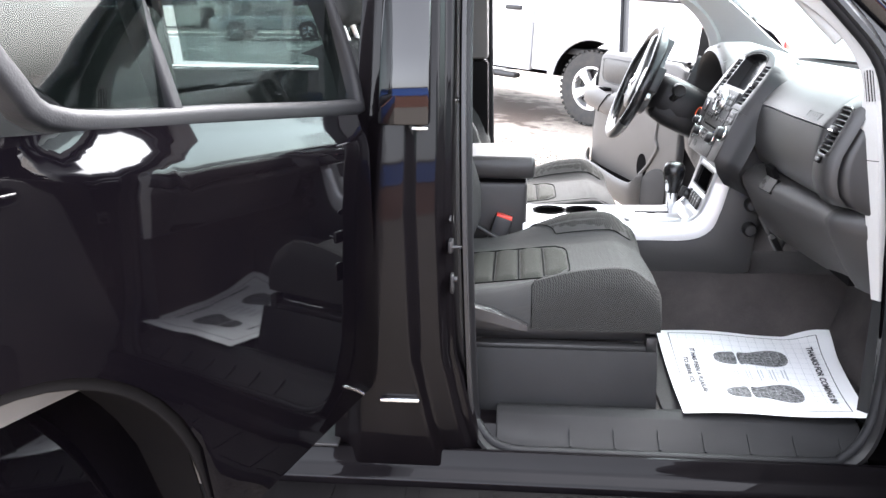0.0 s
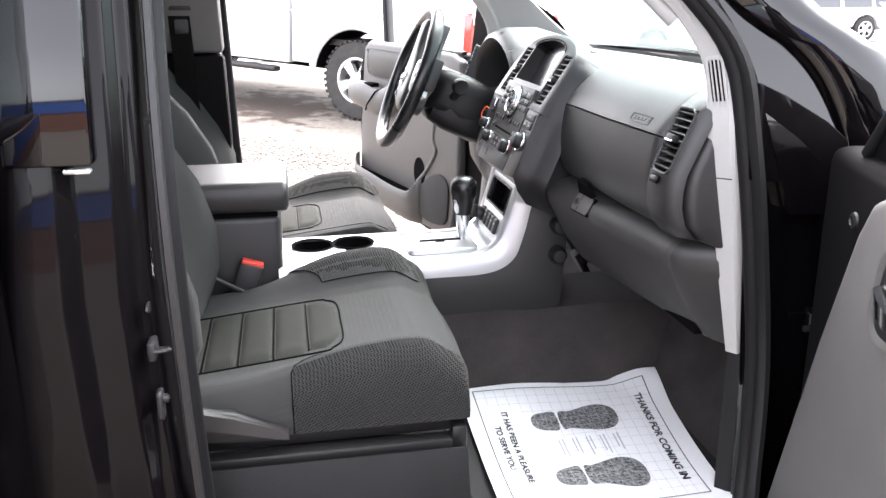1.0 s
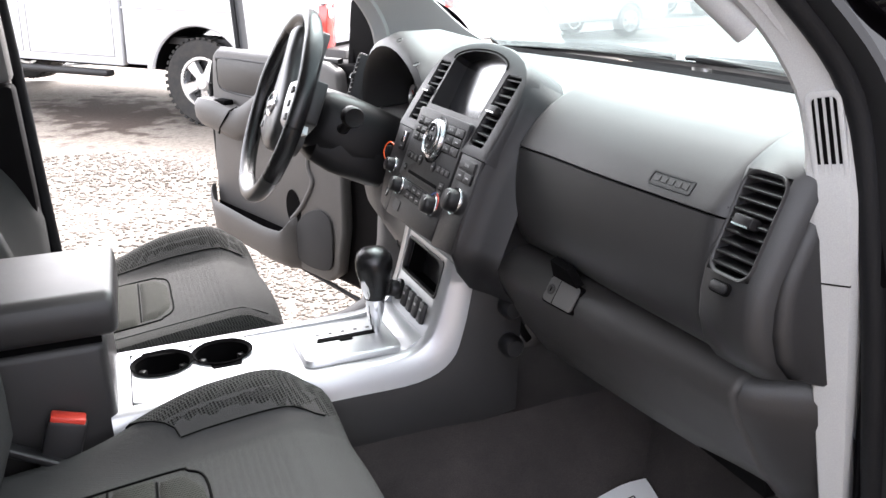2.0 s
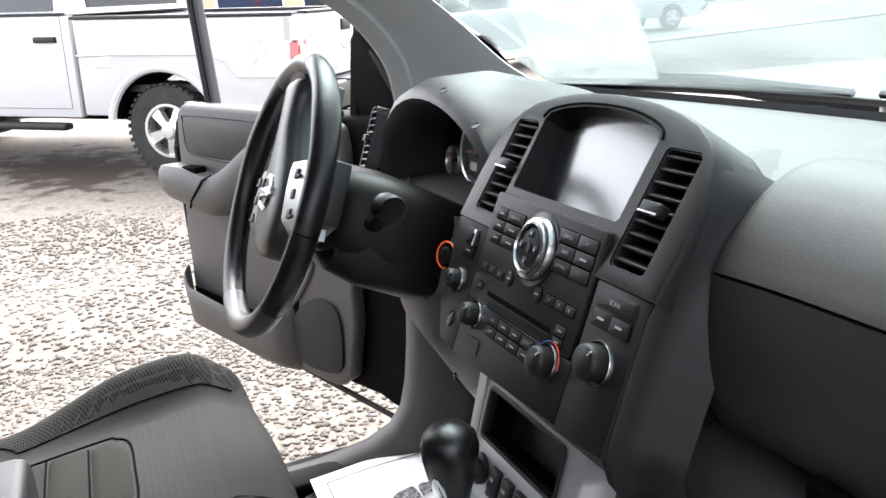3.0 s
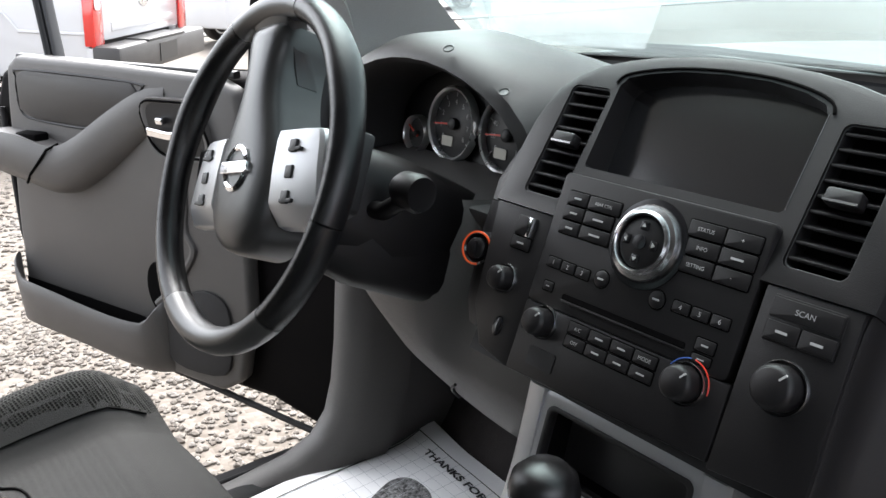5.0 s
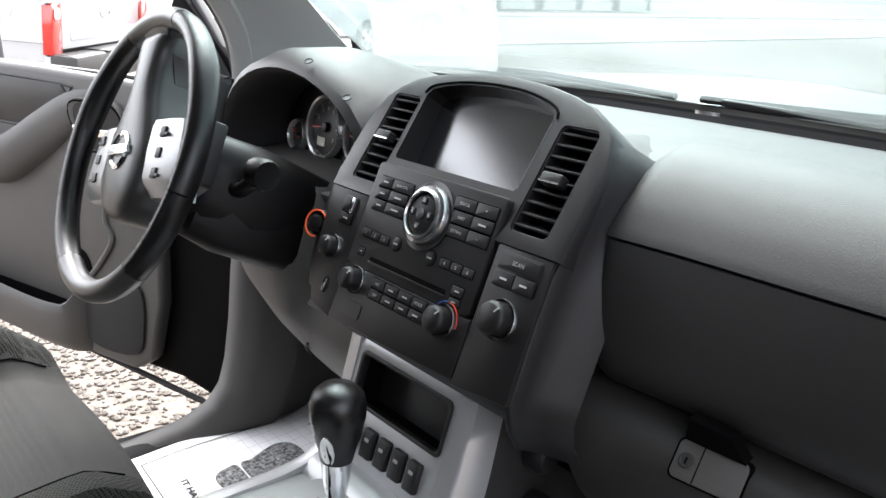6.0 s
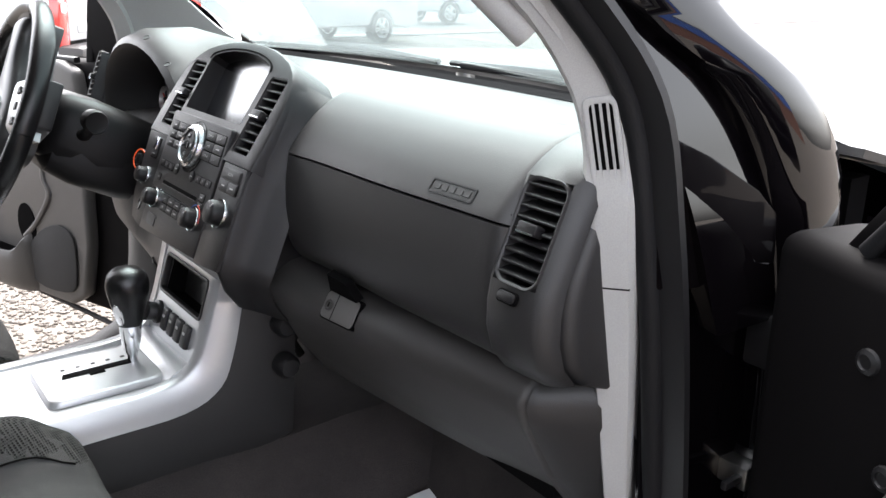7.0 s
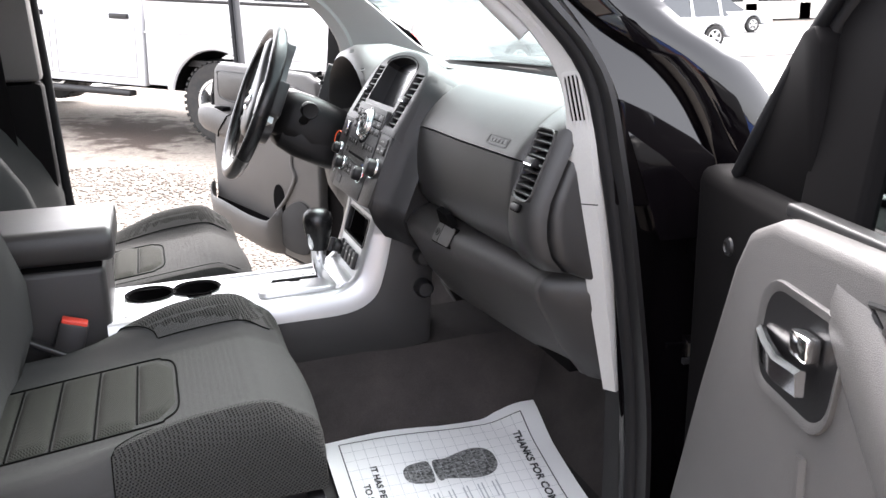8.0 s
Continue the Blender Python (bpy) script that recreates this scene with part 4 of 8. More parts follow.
    # slanted top draws the line where the jamb's sky reflection turns dark
    cut_top = [(x, y, 1.186 - 0.35 * (x - 0.15) - 1.4 * (x - 0.15) ** 2) for x, y, z in foot(0.150, 0.758, 1.10, 1.0)]
    jamb = loft([foot(0.163, 0.757, 1.035, 1.0), cut_top])
    part("pillar_foot", flip(round_edges(jamb, 0.004, 2), s), JAMB, car, "dull black pillar foot, cut along the edge of a reflection")
    # outer pillar: its rear edge curves down from the roof and runs on as the flange of the front wing
    edge = smooth_line([(-0.235, 0.628, 1.605), (-0.120, 0.668, 1.510), (-0.030, 0.700, 1.430), (0.045, 0.722, 1.365), (0.100, 0.738, 1.312), (0.143, 0.751, 1.274), (0.207, 0.766, 1.234), (0.254, 0.778, 1.185),
                        (0.286, 0.788, 1.123), (0.304, 0.796, 1.06), (0.313, 0.802, 0.98), (0.317, 0.806, 0.85), (0.317, 0.808, 0.60), (0.310, 0.806, 0.42)], 3)
    pil = []
    for p in edge:
        w = 0.065 + 0.060 * smoothstep(0.95, 1.15, p.z) - 0.035 * smoothstep(1.35, 1.55, p.z)
        pil.append([p + Vector(q) for q in ((-0.004, -0.045, 0), (-0.001, -0.006, 0), (0.008, 0.006, 0), (w * 0.35, 0.016, 0), (w * 0.75, 0.020, 0), (w, 0.008, 0), (w, -0.035, 0))])
    part("a_pillar", flip(loft(pil), s), PAINT, car, "glossy black windscreen pillar", 50)
    ja = smooth_line([(0.215, 0.800, 0.99), (0.184, 0.790, 1.09), (0.170, 0.774, 1.15), (0.150, 0.756, 1.22), (0.090, 0.730, 1.315), (-0.020, 0.695, 1.425), (-0.190, 0.640, 1.56)], 5)
    jb = smooth_line([(0.318, 0.800, 0.985), (0.303, 0.789, 1.075), (0.276, 0.773, 1.150), (0.222, 0.755, 1.232), (0.100, 0.729, 1.322), (-0.015, 0.694, 1.425), (-0.185, 0.640, 1.565)], 5)
    part("pillar_jamb", flip(loft([[p, q + Vector((0.006, 0, 0)), q + Vector((0.012, -0.03, 0.0)), p + Vector((0.01, -0.03, 0))] for p, q in zip(ja, jb)]), s), PAINT, car, "glossy black jamb beside the screen pillar", 60)
    # trim strip on the inside of the screen pillar, down to the sill
    path = [(0.198, 0.714, 0.735, 0.013), (0.158, 0.723, 0.95, 0.021), (0.132, 0.726, 1.10, 0.025), (0.129, 0.721, 1.17, 0.023), (0.110, 0.712, 1.24, 0.026), (0.052, 0.693, 1.32, 0.030), (-0.06, 0.658, 1.41, 0.036), (-0.24, 0.59, 1.555, 0.05)]
    pts = smooth_line([p[:3] for p in path], 4)
    wid = smooth_line([(p[3], 0, 0) for p in path], 4)
    rings, gap_at = [], (0.0, None, 0.0)
    for i, p in enumerate(pts):
        d = (pts[min(i + 1, len(pts) - 1)] - pts[max(i - 1, 0)]).normalized()
        nrm = Vector((-0.80, 0.45, 0))
        nrm = (nrm - d * nrm.dot(d)).normalized()
        across = d.cross(nrm).normalized()
        w = wid[i].x
        if abs(p.z - 1.03) < abs(gap_at[0] - 1.03):
            gap_at = (p.z, frame_m(p + nrm * 0.0055, across, d), w)
        rings.append([p + across * a * w + nrm * b for a, b in ((-1, -0.03), (-1, 0.0), (-0.8, 0.006), (0.8, 0.006), (1, 0.0), (1, -0.03))])
    strip = part("screen_pillar_trim", flip(loft(rings), s), LIGHT, car, "light grey windscreen pillar trim")
    # broad inner face of the same trim, between the opening and the glass
    fa = smooth_line([(0.165, 0.720, 1.13), (0.120, 0.713, 1.215), (0.045, 0.690, 1.305), (-0.06, 0.652, 1.40), (-0.24, 0.585, 1.545)], 4)
    fb = smooth_line([(0.43, 0.722, 1.15), (0.335, 0.682, 1.20), (0.20, 0.630, 1.305), (0.07, 0.60, 1.40), (-0.13, 0.552, 1.54)], 4)
    part("inner_pillar_trim", flip(loft([[p, p.lerp(q, 0.25) + Vector((0, -0.007, 0)), p.lerp(q, 0.7) + Vector((0, -0.010, 0)), q, q + Vector((0.008, 0.012, 0)), p + Vector((0.02, 0.010, 0))] for p, q in zip(fa, fb)]), s), LIGHT, car, "light grey inner pillar trim")
    # the demister outlet in it
    d = (Vector((0.112, 0.712, 1.235)) - Vector((0.134, 0.724, 1.11))).normalized()
    nrm = Vector((-0.80, 0.45, 0))
    nrm = (nrm - d * nrm.dot(d)).normalized()
    vm = frame_m(Vector((0.1275, 0.7205, 1.174)) + nrm * 0.0070 - d.cross(nrm) * 0.001, d.cross(nrm), d)
    if s < 0:
        out = part("demister_outlet", flip(frame_ring(rrect(0, 0, 0.032, 0.088, 0.007), rrect(0, 0, 0.022, 0.076, 0.005), 0.010, vm, 0.001, top=0.0025), s), LIGHT, strip, "light grey demister outlet")
        part("outlet_dark", flip(prism(rrect(0, 0, 0.026, 0.080, 0.004), 0.004, vm, top=0.0004), s), DEEP, strip)
        for k in (-0.0066, 0.0, 0.0066):
            part("outlet_vane", flip(box((k - 0.0011, -0.040, -0.004), (k + 0.0011, 0.040, 0.0022), vm), s), LIGHT, strip)
    part("trim_gap", flip(box((-gap_at[2] * 0.85, -0.0008, -0.002), (gap_at[2] * 0.85, 0.0008, 0.0009), gap_at[1]), s), MOULD, strip, "thin gap between trim pieces")
    # kick panel below it, given a darker tone on the passenger's side
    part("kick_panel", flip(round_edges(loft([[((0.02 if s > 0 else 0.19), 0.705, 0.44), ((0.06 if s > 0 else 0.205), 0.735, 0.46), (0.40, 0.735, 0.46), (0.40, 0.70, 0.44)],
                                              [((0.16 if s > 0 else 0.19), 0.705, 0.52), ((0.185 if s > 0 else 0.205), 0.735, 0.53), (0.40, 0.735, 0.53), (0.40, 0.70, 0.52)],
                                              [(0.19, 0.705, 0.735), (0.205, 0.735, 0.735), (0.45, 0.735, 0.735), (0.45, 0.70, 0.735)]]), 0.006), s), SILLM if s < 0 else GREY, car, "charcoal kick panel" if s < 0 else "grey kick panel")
    if s > 0:
        # the driver's kick trim sweeps down into the sill
        sweep_in = []
        for x, y, z, dx, dz in ((0.128, 0.735, 0.93, 1, 0), (0.111, 0.735, 0.78, 1, 0), (0.102, 0.735, 0.68, 1, 0), (0.090, 0.735, 0.60, 0.98, -0.2), (0.076, 0.737, 0.548, 0.8, -0.6), (0.050, 0.740, 0.512, 0.5, -0.85), (0.0, 0.746, 0.487, 0.2, -1), (-0.10, 0.752, 0.470, 0, -1), (-0.35, 0.752, 0.464, 0, -1), (-0.60, 0.752, 0.464, 0, -1)):
            p, n = Vector((x, y, z)), Vector((dx, 0, dz))
            sweep_in.append([p + n * 0.06 + Vector((0, 0.025, 0)), p + n * 0.010 + Vector((0, 0.022, 0)), p + Vector((0, 0.006, 0)), p + n * 0.004 + Vector((0, -0.012, 0)), p + n * 0.014 + Vector((0, -0.032, 0)), p + n * 0.05 + Vector((0, -0.044, 0)), p + n * 0.13 + Vector((0, -0.05, 0))])
        part("kick_sweep", loft(sweep_in), GREY, car, "grey kick trim sweeping into the sill", 50)
    # rubber seal round the opening
    loop = [(-0.655, 0.775, 0.50), (-0.640, 0.79, 0.44), (-0.585, 0.832, 0.412), (-0.45, 0.838, 0.408), (0.05, 0.838, 0.408), (0.13, 0.83, 0.42), (0.185, 0.80, 0.47), (0.212, 0.765, 0.56),
            (0.215, 0.752, 0.735), (0.187, 0.752, 0.95), (0.162, 0.748, 1.10), (0.134, 0.738, 1.22), (0.062, 0.715, 1.315), (-0.05, 0.682, 1.425), (-0.22, 0.63, 1.560), (-0.40, 0.605, 1.597), (-0.60, 0.60, 1.60), (-0.670, 0.605, 1.585), (-0.678, 0.66, 1.40), (-0.675, 0.745, 1.10), (-0.668, 0.772, 0.80)]
    sp = smooth_line(loop, 5, True)
    part("door_seal", flip(sweep(sp, [(0.016 * math.cos(a) * (1.0 if math.cos(a) > 0 else 0.7), 0.013 * math.sin(a)) for a in steps(0, 2 * math.pi * 11 / 12, 11)], True, up=(0, 1, 0.01)), s), SEAL, car, "black rubber door seal")
    part("seal_carrier", flip(sweep([p + Vector((0, 0.02, 0)) for p in sp], [(-0.004, -0.02), (0.004, -0.02), (0.004, 0.02), (-0.004, 0.02)], True, up=(0, 1, 0.01)), s), BLACK, car)
    # roof rail
    rail = smooth_line([(-0.16, 0.60, 1.575), (-0.35, 0.655, 1.61), (-0.7, 0.69, 1.645), (-1.7, 0.69, 1.65), (-2.9, 0.66, 1.60)], 6)
    part("roof_rail", flip(sweep(rail, rrect(0, 0, 0.10, 0.09, 0.025), up=(0, 0, 1)), s), PAINT, car)
    # front wing with the wheel arch, outer skin
    fo = [(0.36, 1.06), (0.36, 0.30), (0.66, 0.30)] + [(x + 1.12, z + 0.37) for x, z in reversed(arch(0, 0.44, 0.02, 12))] + [(1.62, 0.36), (1.72, 0.55), (1.70, 0.88), (1.45, 1.0)]
    bm = prism(fo, 0.06, None, top=HALF)
    bm.transform(Matrix(((1, 0, 0, 0), (0, 0, 1, 0), (0, 1, 0, 0), (0, 0, 0, 1))))
    part("front_wing", flip(round_edges(bm, 0.02, 2, 50), s), PAINT, car)
    # rear quarter
    ro = [(-1.98, 1.13), (-1.98, 0.66), (-2.10, 0.56), (-2.2, 0.36), (-3.02, 0.36), (-3.05, 1.13)]
    bm = prism(ro, 0.06, None, top=HALF - 0.01)
    bm.transform(Matrix(((1, 0, 0, 0), (0, 0, 1, 0), (0, 1, 0, 0), (0, 0, 0, 1))))
    part("rear_quarter", flip(round_edges(bm, 0.02, 2, 50), s), PAINT, car)
    dp = loft([bp_ring(-3.02, -2.78, 0.86, 0.91, 1.12), bp_ring(-2.94, -2.70, 0.66, 0.70, 1.64)])
    part("d_pillar", flip(round_edges(dp, 0.02), s), PAINT, car)
    cp = loft([bp_ring(-2.06, -1.94, 0.86, 0.905, 1.10), bp_ring(-2.02, -1.92, 0.66, 0.70, 1.64)])
    part("c_pillar", flip(round_edges(cp, 0.02), s), PAINT, car)
    qp = [(-2.76, 0.885, 1.14), (-2.08, 0.885, 1.14), (-2.02, 0.70, 1.60), (-2.68, 0.70, 1.60)]
    pane = part("quarter_window", flip(loft([qp, [(a, b - 0.006, c) for a, b, c in qp]]), s), PANE, car, "tinted quarter window")
    pane.visible_shadow = False
    # wheels
    for wx in (1.12, -1.75):
        hub = part("wheel_hub", lathe([(0.09, -0.25), (0.09, -0.04)], frame_m((wx, s * 0.90, 0.37), (-s, 0, 0), (0, 0, 1)), 12), BLACK, car)
        wheel(hub, (wx, s * 0.90, 0.37), (0, s, 0), 0.37, 0.25, 6, lugs=False)

# the shut rear door on the driver's side
part("rear_door_skin", round_edges(loft([[(-1.96, 0.90, 1.10), (-0.90, 0.90, 1.06), (-0.90, 0.925, 0.90), (-0.92, 0.92, 0.42), (-1.55, 0.92, 0.42), (-1.96, 0.92, 0.80)],
                                                 [(-1.96, 0.80, 1.10), (-0.90, 0.80, 1.06), (-0.90, 0.80, 0.90), (-0.92, 0.80, 0.42), (-1.55, 0.80, 0.42), (-1.96, 0.80, 0.80)]]), 0.02), PAINT, car)
qp = [(-1.90, 0.885, 1.12), (-0.93, 0.885, 1.09), (-0.90, 0.70, 1.60), (-1.88, 0.70, 1.62)]
p = part("rear_door_glass", loft([qp, [(a, b - 0.006, c) for a, b, c in qp]]), PANE, car, "tinted rear door glass")
p.visible_shadow = False
part("rear_door_trim", round_edges(box((-1.92, 0.76, 0.44), (-0.93, 0.80, 1.10)), 0.02), MID, car)
# tail end
part("tailgate_lower", round_edges(box((-3.08, -0.86, 0.40), (-3.00, 0.86, 1.12)), 0.03), PAINT, car)
qp = [(-3.03, -0.80, 1.13), (-3.03, 0.80, 1.13), (-2.93, 0.62, 1.60), (-2.93, -0.62, 1.60)]
p = part("tailgate_glass", loft([qp, [(a + 0.006, b, c) for a, b, c in qp]]), PANE, car, "tinted tailgate glass")
p.visible_shadow = False
part("rear_bumper", round_edges(box((-3.20, -0.90, 0.35), (-3.02, 0.90, 0.62)), 0.05, 3), PAINT, car)

# windscreen, cowl, bonnet, nose
ws = lambda u, v: (0.465 - 0.66 * v + 0.05 * (1 - u * u) * (1 - 0.4 * v), u * (0.735 - 0.150 * v), 1.148 + 0.447 * v + 0.012 * (1 - u * u))
p = part("windscreen", grid(ws, steps(-1, 1, 20), steps(0, 1, 12), 0.005), WINDSHIELD, car, "green tinted windscreen")
p.visible_shadow = False
part("screen_frit", grid(lambda u, v: Vector(ws(u, v)) + Vector((-0.008, 0, -0.004)), steps(-1, 1, 20), steps(-0.01, 0.012, 2), 0.002), BLACK, car, "black printed edge of the windscreen")
part("header_trim", round_edges(box((-0.30, -0.58, 1.555), (-0.20, 0.58, 1.60)), 0.02), LIGHT, car)


# thin see-through sheet stuck to the windscreen on the driver's side
notice = thing("windscreen_sheet", "thin white see-through sheet stuck to the windscreen", "paper sheet", at=ws(0.66, 0.2))
p = part("sheet", grid(lambda a, v: Vector(ws((0.58 - 0.85 * v) * (1 - a) + min(0.965, 1.03 - 0.90 * v) * a, v)) + Vector((-0.007, 0, -0.005)), steps(0, 1, 10), steps(0.045, 0.52, 12), 0.0004), glass("thin_white_sheet", (0.78, 0.80, 0.80), haze=0.075), notice)
p.visible_shadow = False


def hood_z(x, y):
    return 1.146 - 0.055 * ((x - 0.55) / 1.1) ** 2 - 0.010 * (x - 0.55) - 0.040 * (abs(y) / 0.80) ** 3 + 0.016 * smoothstep(0.30, 0.42, abs(y)) * (1 - smoothstep(0.62, 0.75, abs(y)))


part("bonnet", grid(lambda x, y: (x + 0.10 * (1 - (y / 0.8) ** 2) * (x - 0.56) / 1.0, y, hood_z(x, y)), steps(0.58, 1.60, 20), steps(-0.84, 0.84, 24), 0.015), BONNET, car, "glossy black bonnet")
part("cowl", grid(lambda x, y: (x + 0.05 * (1 - (y / 0.8) ** 2), y, 1.118 + 0.03 * (0.56 - x) / 0.12), steps(0.44, 0.56, 4), steps(-0.80, 0.80, 16), 0.01), BLACK, car, "black plastic cowl")
part("nose", round_edges(box((1.55, -0.84, 0.36), (1.74, 0.84, 1.03)), 0.06, 3), PAINT, car)
part("radiator_grille", round_edges(box((1.735, -0.45, 0.62), (1.77, 0.45, 0.88)), 0.02), CHROME, car)
for s in (-1, 1):
    part("head_lamp", round_edges(box((1.66, s * 0.70 - 0.16, 0.72), (1.765, s * 0.70 + 0.16, 0.90)), 0.03), LENSWHITE, car, "clear head lamp")
    wp = smooth_line([(0.545, s * 0.30 - 0.28, 1.148), (0.52, s * 0.30, 1.160), (0.49, s * 0.30 + 0.26, 1.168)], 4)
    arm = part("wiper_arm", sweep(wp, rrect(0, 0, 0.012, 0.010, 0.003)), BLACK, car, "black wiper arm")
    part("wiper_blade", tube([(0.505, s * 0.30 - 0.25, 1.166), (0.512, s * 0.30 + 0.02, 1.172), (0.497, s * 0.30 + 0.30, 1.168)], 0.006, 6), BLACK, arm)
    part("wiper_pivot", lathe([(0.018, 0), (0.018, 0.02), (0.010, 0.028), (0.001, 0.03)], Matrix.Translation((0.545, s * 0.30 - 0.28, 1.135)), 12), STEEL, arm)

# hardware on the passenger pillar: striker, courtesy switch, check strap, hinges
strk = part("door_striker", round_edges(box((-0.700, -0.868, 0.860), (-0.690, -0.835, 0.885)), 0.003), SATIN, car, "zinc door striker")
part("striker_loop", tube([(-0.692, -0.842, 0.868), (-0.678, -0.844, 0.868), (-0.674, -0.854, 0.870), (-0.678, -0.864, 0.873), (-0.692, -0.866, 0.873)], 0.0028, 8), SATIN, strk)
sw = part("courtesy_switch", prism(rrect(0, 0, 0.024, 0.042, 0.007), 0.008, frame_m((-0.688, -0.855, 0.795), (0, 1, 0), (0, 0, 1)), 0.003), BLACK, car, "black courtesy light switch")
part("switch_plunger", lathe([(0.006, 0), (0.006, 0.006), (0.001, 0.008)], frame_m((-0.688, -0.855, 0.803), (0, 1, 0), (0, 0, 1)), 12), SATIN, sw)
part("pillar_plug", prism(oval(0, 0, 0.017, 0.006, 16), 0.003, frame_m((-0.695, -0.84, 0.925), (0, 1, 0), (0, 0, 1))), BLACK, car)
for z in (0.62, 0.96):
    hg = part("door_hinge", round_edges(box((0.300, -0.850, z - 0.03), (0.37, -0.775, z + 0.03)), 0.005), SATIN, car, "black door hinge")
    part("hinge_bolt", lathe([(0.011, 0), (0.011, 0.008), (0.001, 0.009)], frame_m((0.32, -0.850, z), (1, 0, 0), (0, 0, 1)), 6), STEEL, hg)
chk = part("check_strap", round_edges(box((0.265, -0.800, 0.797), (0.315, -0.792, 0.807)), 0.002), SATIN, car, "steel door check strap")
part("strap_bracket", round_edges(box((0.292, -0.805, 0.788), (0.316, -0.768, 0.816)), 0.003), STEEL, chk)
part("jamb_grommet", lathe([(0.017, 0), (0.017, 0.004), (0.013, 0.008), (0.001, 0.009)], frame_m((0.265, -0.772, 1.072), (1, 0, 0), (0, 0, 1)), 20), DEEP, car, "black rubber grommet")
# rear opening sill of the passenger side
part("rear_sill_plate", box((-1.4, -0.90, 0.438), (-0.93, -0.78, 0.446), bevel=0.003), DASH, car)
part("sill_chrome_strip", box((-0.835, -0.918, 0.556), (-0.755, -0.906, 0.564), bevel=0.002), CHROME, car)
rb = part("running_board", round_edges(box((-1.55, -1.06, 0.33), (0.35, -0.92, 0.37)), 0.012), MOULD, car, "black ribbed running board")
for k in range(12):
    part("board_rib", box((-1.5 + k * 0.15, -1.045, 0.370), (-1.38 + k * 0.15, -0.94, 0.374), bevel=0.001), MOULD, rb)
# grab handle on the passenger's screen pillar
part("grab_handle", tube(smooth_line([(0.075, -0.668, 1.268), (0.035, -0.645, 1.312), (0.0, -0.632, 1.350), (-0.04, -0.62, 1.390), (-0.085, -0.618, 1.43)], 4), 0.016, 10), LIGHT, car, "light grey grab handle")

# rear bench, seen through the rear door glass
bench = thing("rear_bench", "dark grey cloth rear bench seat", "car seat", at=(-1.6, 0, 0.44))
part("bench_cushion", round_edges(loft([[(-1.95, y, 0.44), (-1.32, y, 0.44), (-1.28, y, 0.70), (-1.36, y, 0.76), (-1.95, y, 0.72)] for y in (-0.66, 0.66)]), 0.04, 3), CLOTH, bench)
part("bench_back", round_edges(loft([[(-1.98, y, 0.72), (-1.78, y, 0.74), (-1.88, y, 1.33), (-2.02, y, 1.33)] for y in (-0.66, 0.66)]), 0.04, 3), CLOTH, bench)
for yy in (-0.42, 0.42):
    part("head_restraint", round_edges(box((-2.02, yy - 0.15, 1.35), (-1.90, yy + 0.15, 1.53)), 0.035, 3), CLOTH, bench)

# ---------------------------------------------------------------- dashboard
dash = thing("dashboard", "charcoal plastic car dashboard with a dark centre stack", "dashboard", at=(0.2, 0, 0.95))

SHELF = [(0.47, 1.126), (0.44, 1.147), (0.36, 1.157), (0.28, 1.160), (0.205, 1.1585), (0.165, 1.150), (0.135, 1.136)]
part("top_shelf", grid(lambda y, i: (SHELF[i][0] - 0.03 * (y / 0.72) ** 2 * (SHELF[i][0] > 0.3), y, SHELF[i][1] - 0.004 * (y / 0.7) ** 2), steps(-0.722, 0.70, 40), range(len(SHELF) - 3), 0.008), DASH, dash, "charcoal dash top below the windscreen")
part("shelf_front", grid(lambda y, i: (SHELF[i][0], y, SHELF[i][1] - 0.004 * (y / 0.7) ** 2), steps(-0.722, 0.19, 26), range(3, len(SHELF)), 0.008), DASH, dash, "charcoal front of the dash top")
part("top_hump", grid(lambda y, i: ((0.205, 0.17, 0.135)[i], y, (1.1595, 1.1625, 1.153)[i] - 0.016 * smoothstep(-0.135, -0.185, y)), steps(-0.19, 0.185, 14), range(3), 0.006), DASH, dash)

PAD = [tuple(p) for p in smooth_line([(0.207, 1.1585, 0), (0.198, 1.1655, 0), (0.175, 1.1680, 0), (0.145, 1.1620, 0), (0.115, 1.1455, 0), (0.088, 1.1215, 0), (0.069, 1.0985, 0), (0.0625, 1.0885, 0)], 4)]
LOW = [tuple(p) for p in smooth_line([(0.0622, 1.0852, 0), (0.0570, 1.055, 0), (0.0535, 1.02, 0), (0.0545, 0.985, 0), (0.0625, 0.957, 0), (0.080, 0.937, 0), (0.112, 0.929, 0)], 4)]


def pillow(prof, y, i, y0=-0.196, y1=-0.650, core=(0.22, 1.02)):
    """A padded skin along the dash: both ends roll inwards."""
    x, z = prof[i][0], prof[i][1]
    roll = lambda d, r: r * (1 - math.sqrt(max(0.0, 1 - (1 - min(1.0, max(0.0, d / r))) ** 2)))
    drop = roll(y0 - y, 0.034) + roll(y - y1, 0.020)
    d = Vector((core[0] - x, core[1] - z)).normalized()
    bow = 0.010 * smoothstep(0.40, 0.70, -y) - 0.006 * smoothstep(0.30, 0.20, -y)
    return (x + d.x * drop + bow, y, z + d.y * drop * 0.8)


pad_ys = [-0.196 - 0.034 * (1 - math.cos(a)) for a in steps(0, math.pi / 2, 8)] + steps(-0.25, -0.62, 14) + [-0.650 + 0.020 * (1 - math.sin(a)) for a in steps(0, math.pi / 2, 6)]
part("airbag_lid", grid(lambda y, i: pillow(PAD, y, i), pad_ys, range(len(PAD)), 0.006), DASH, dash, "padded charcoal airbag lid", 60)
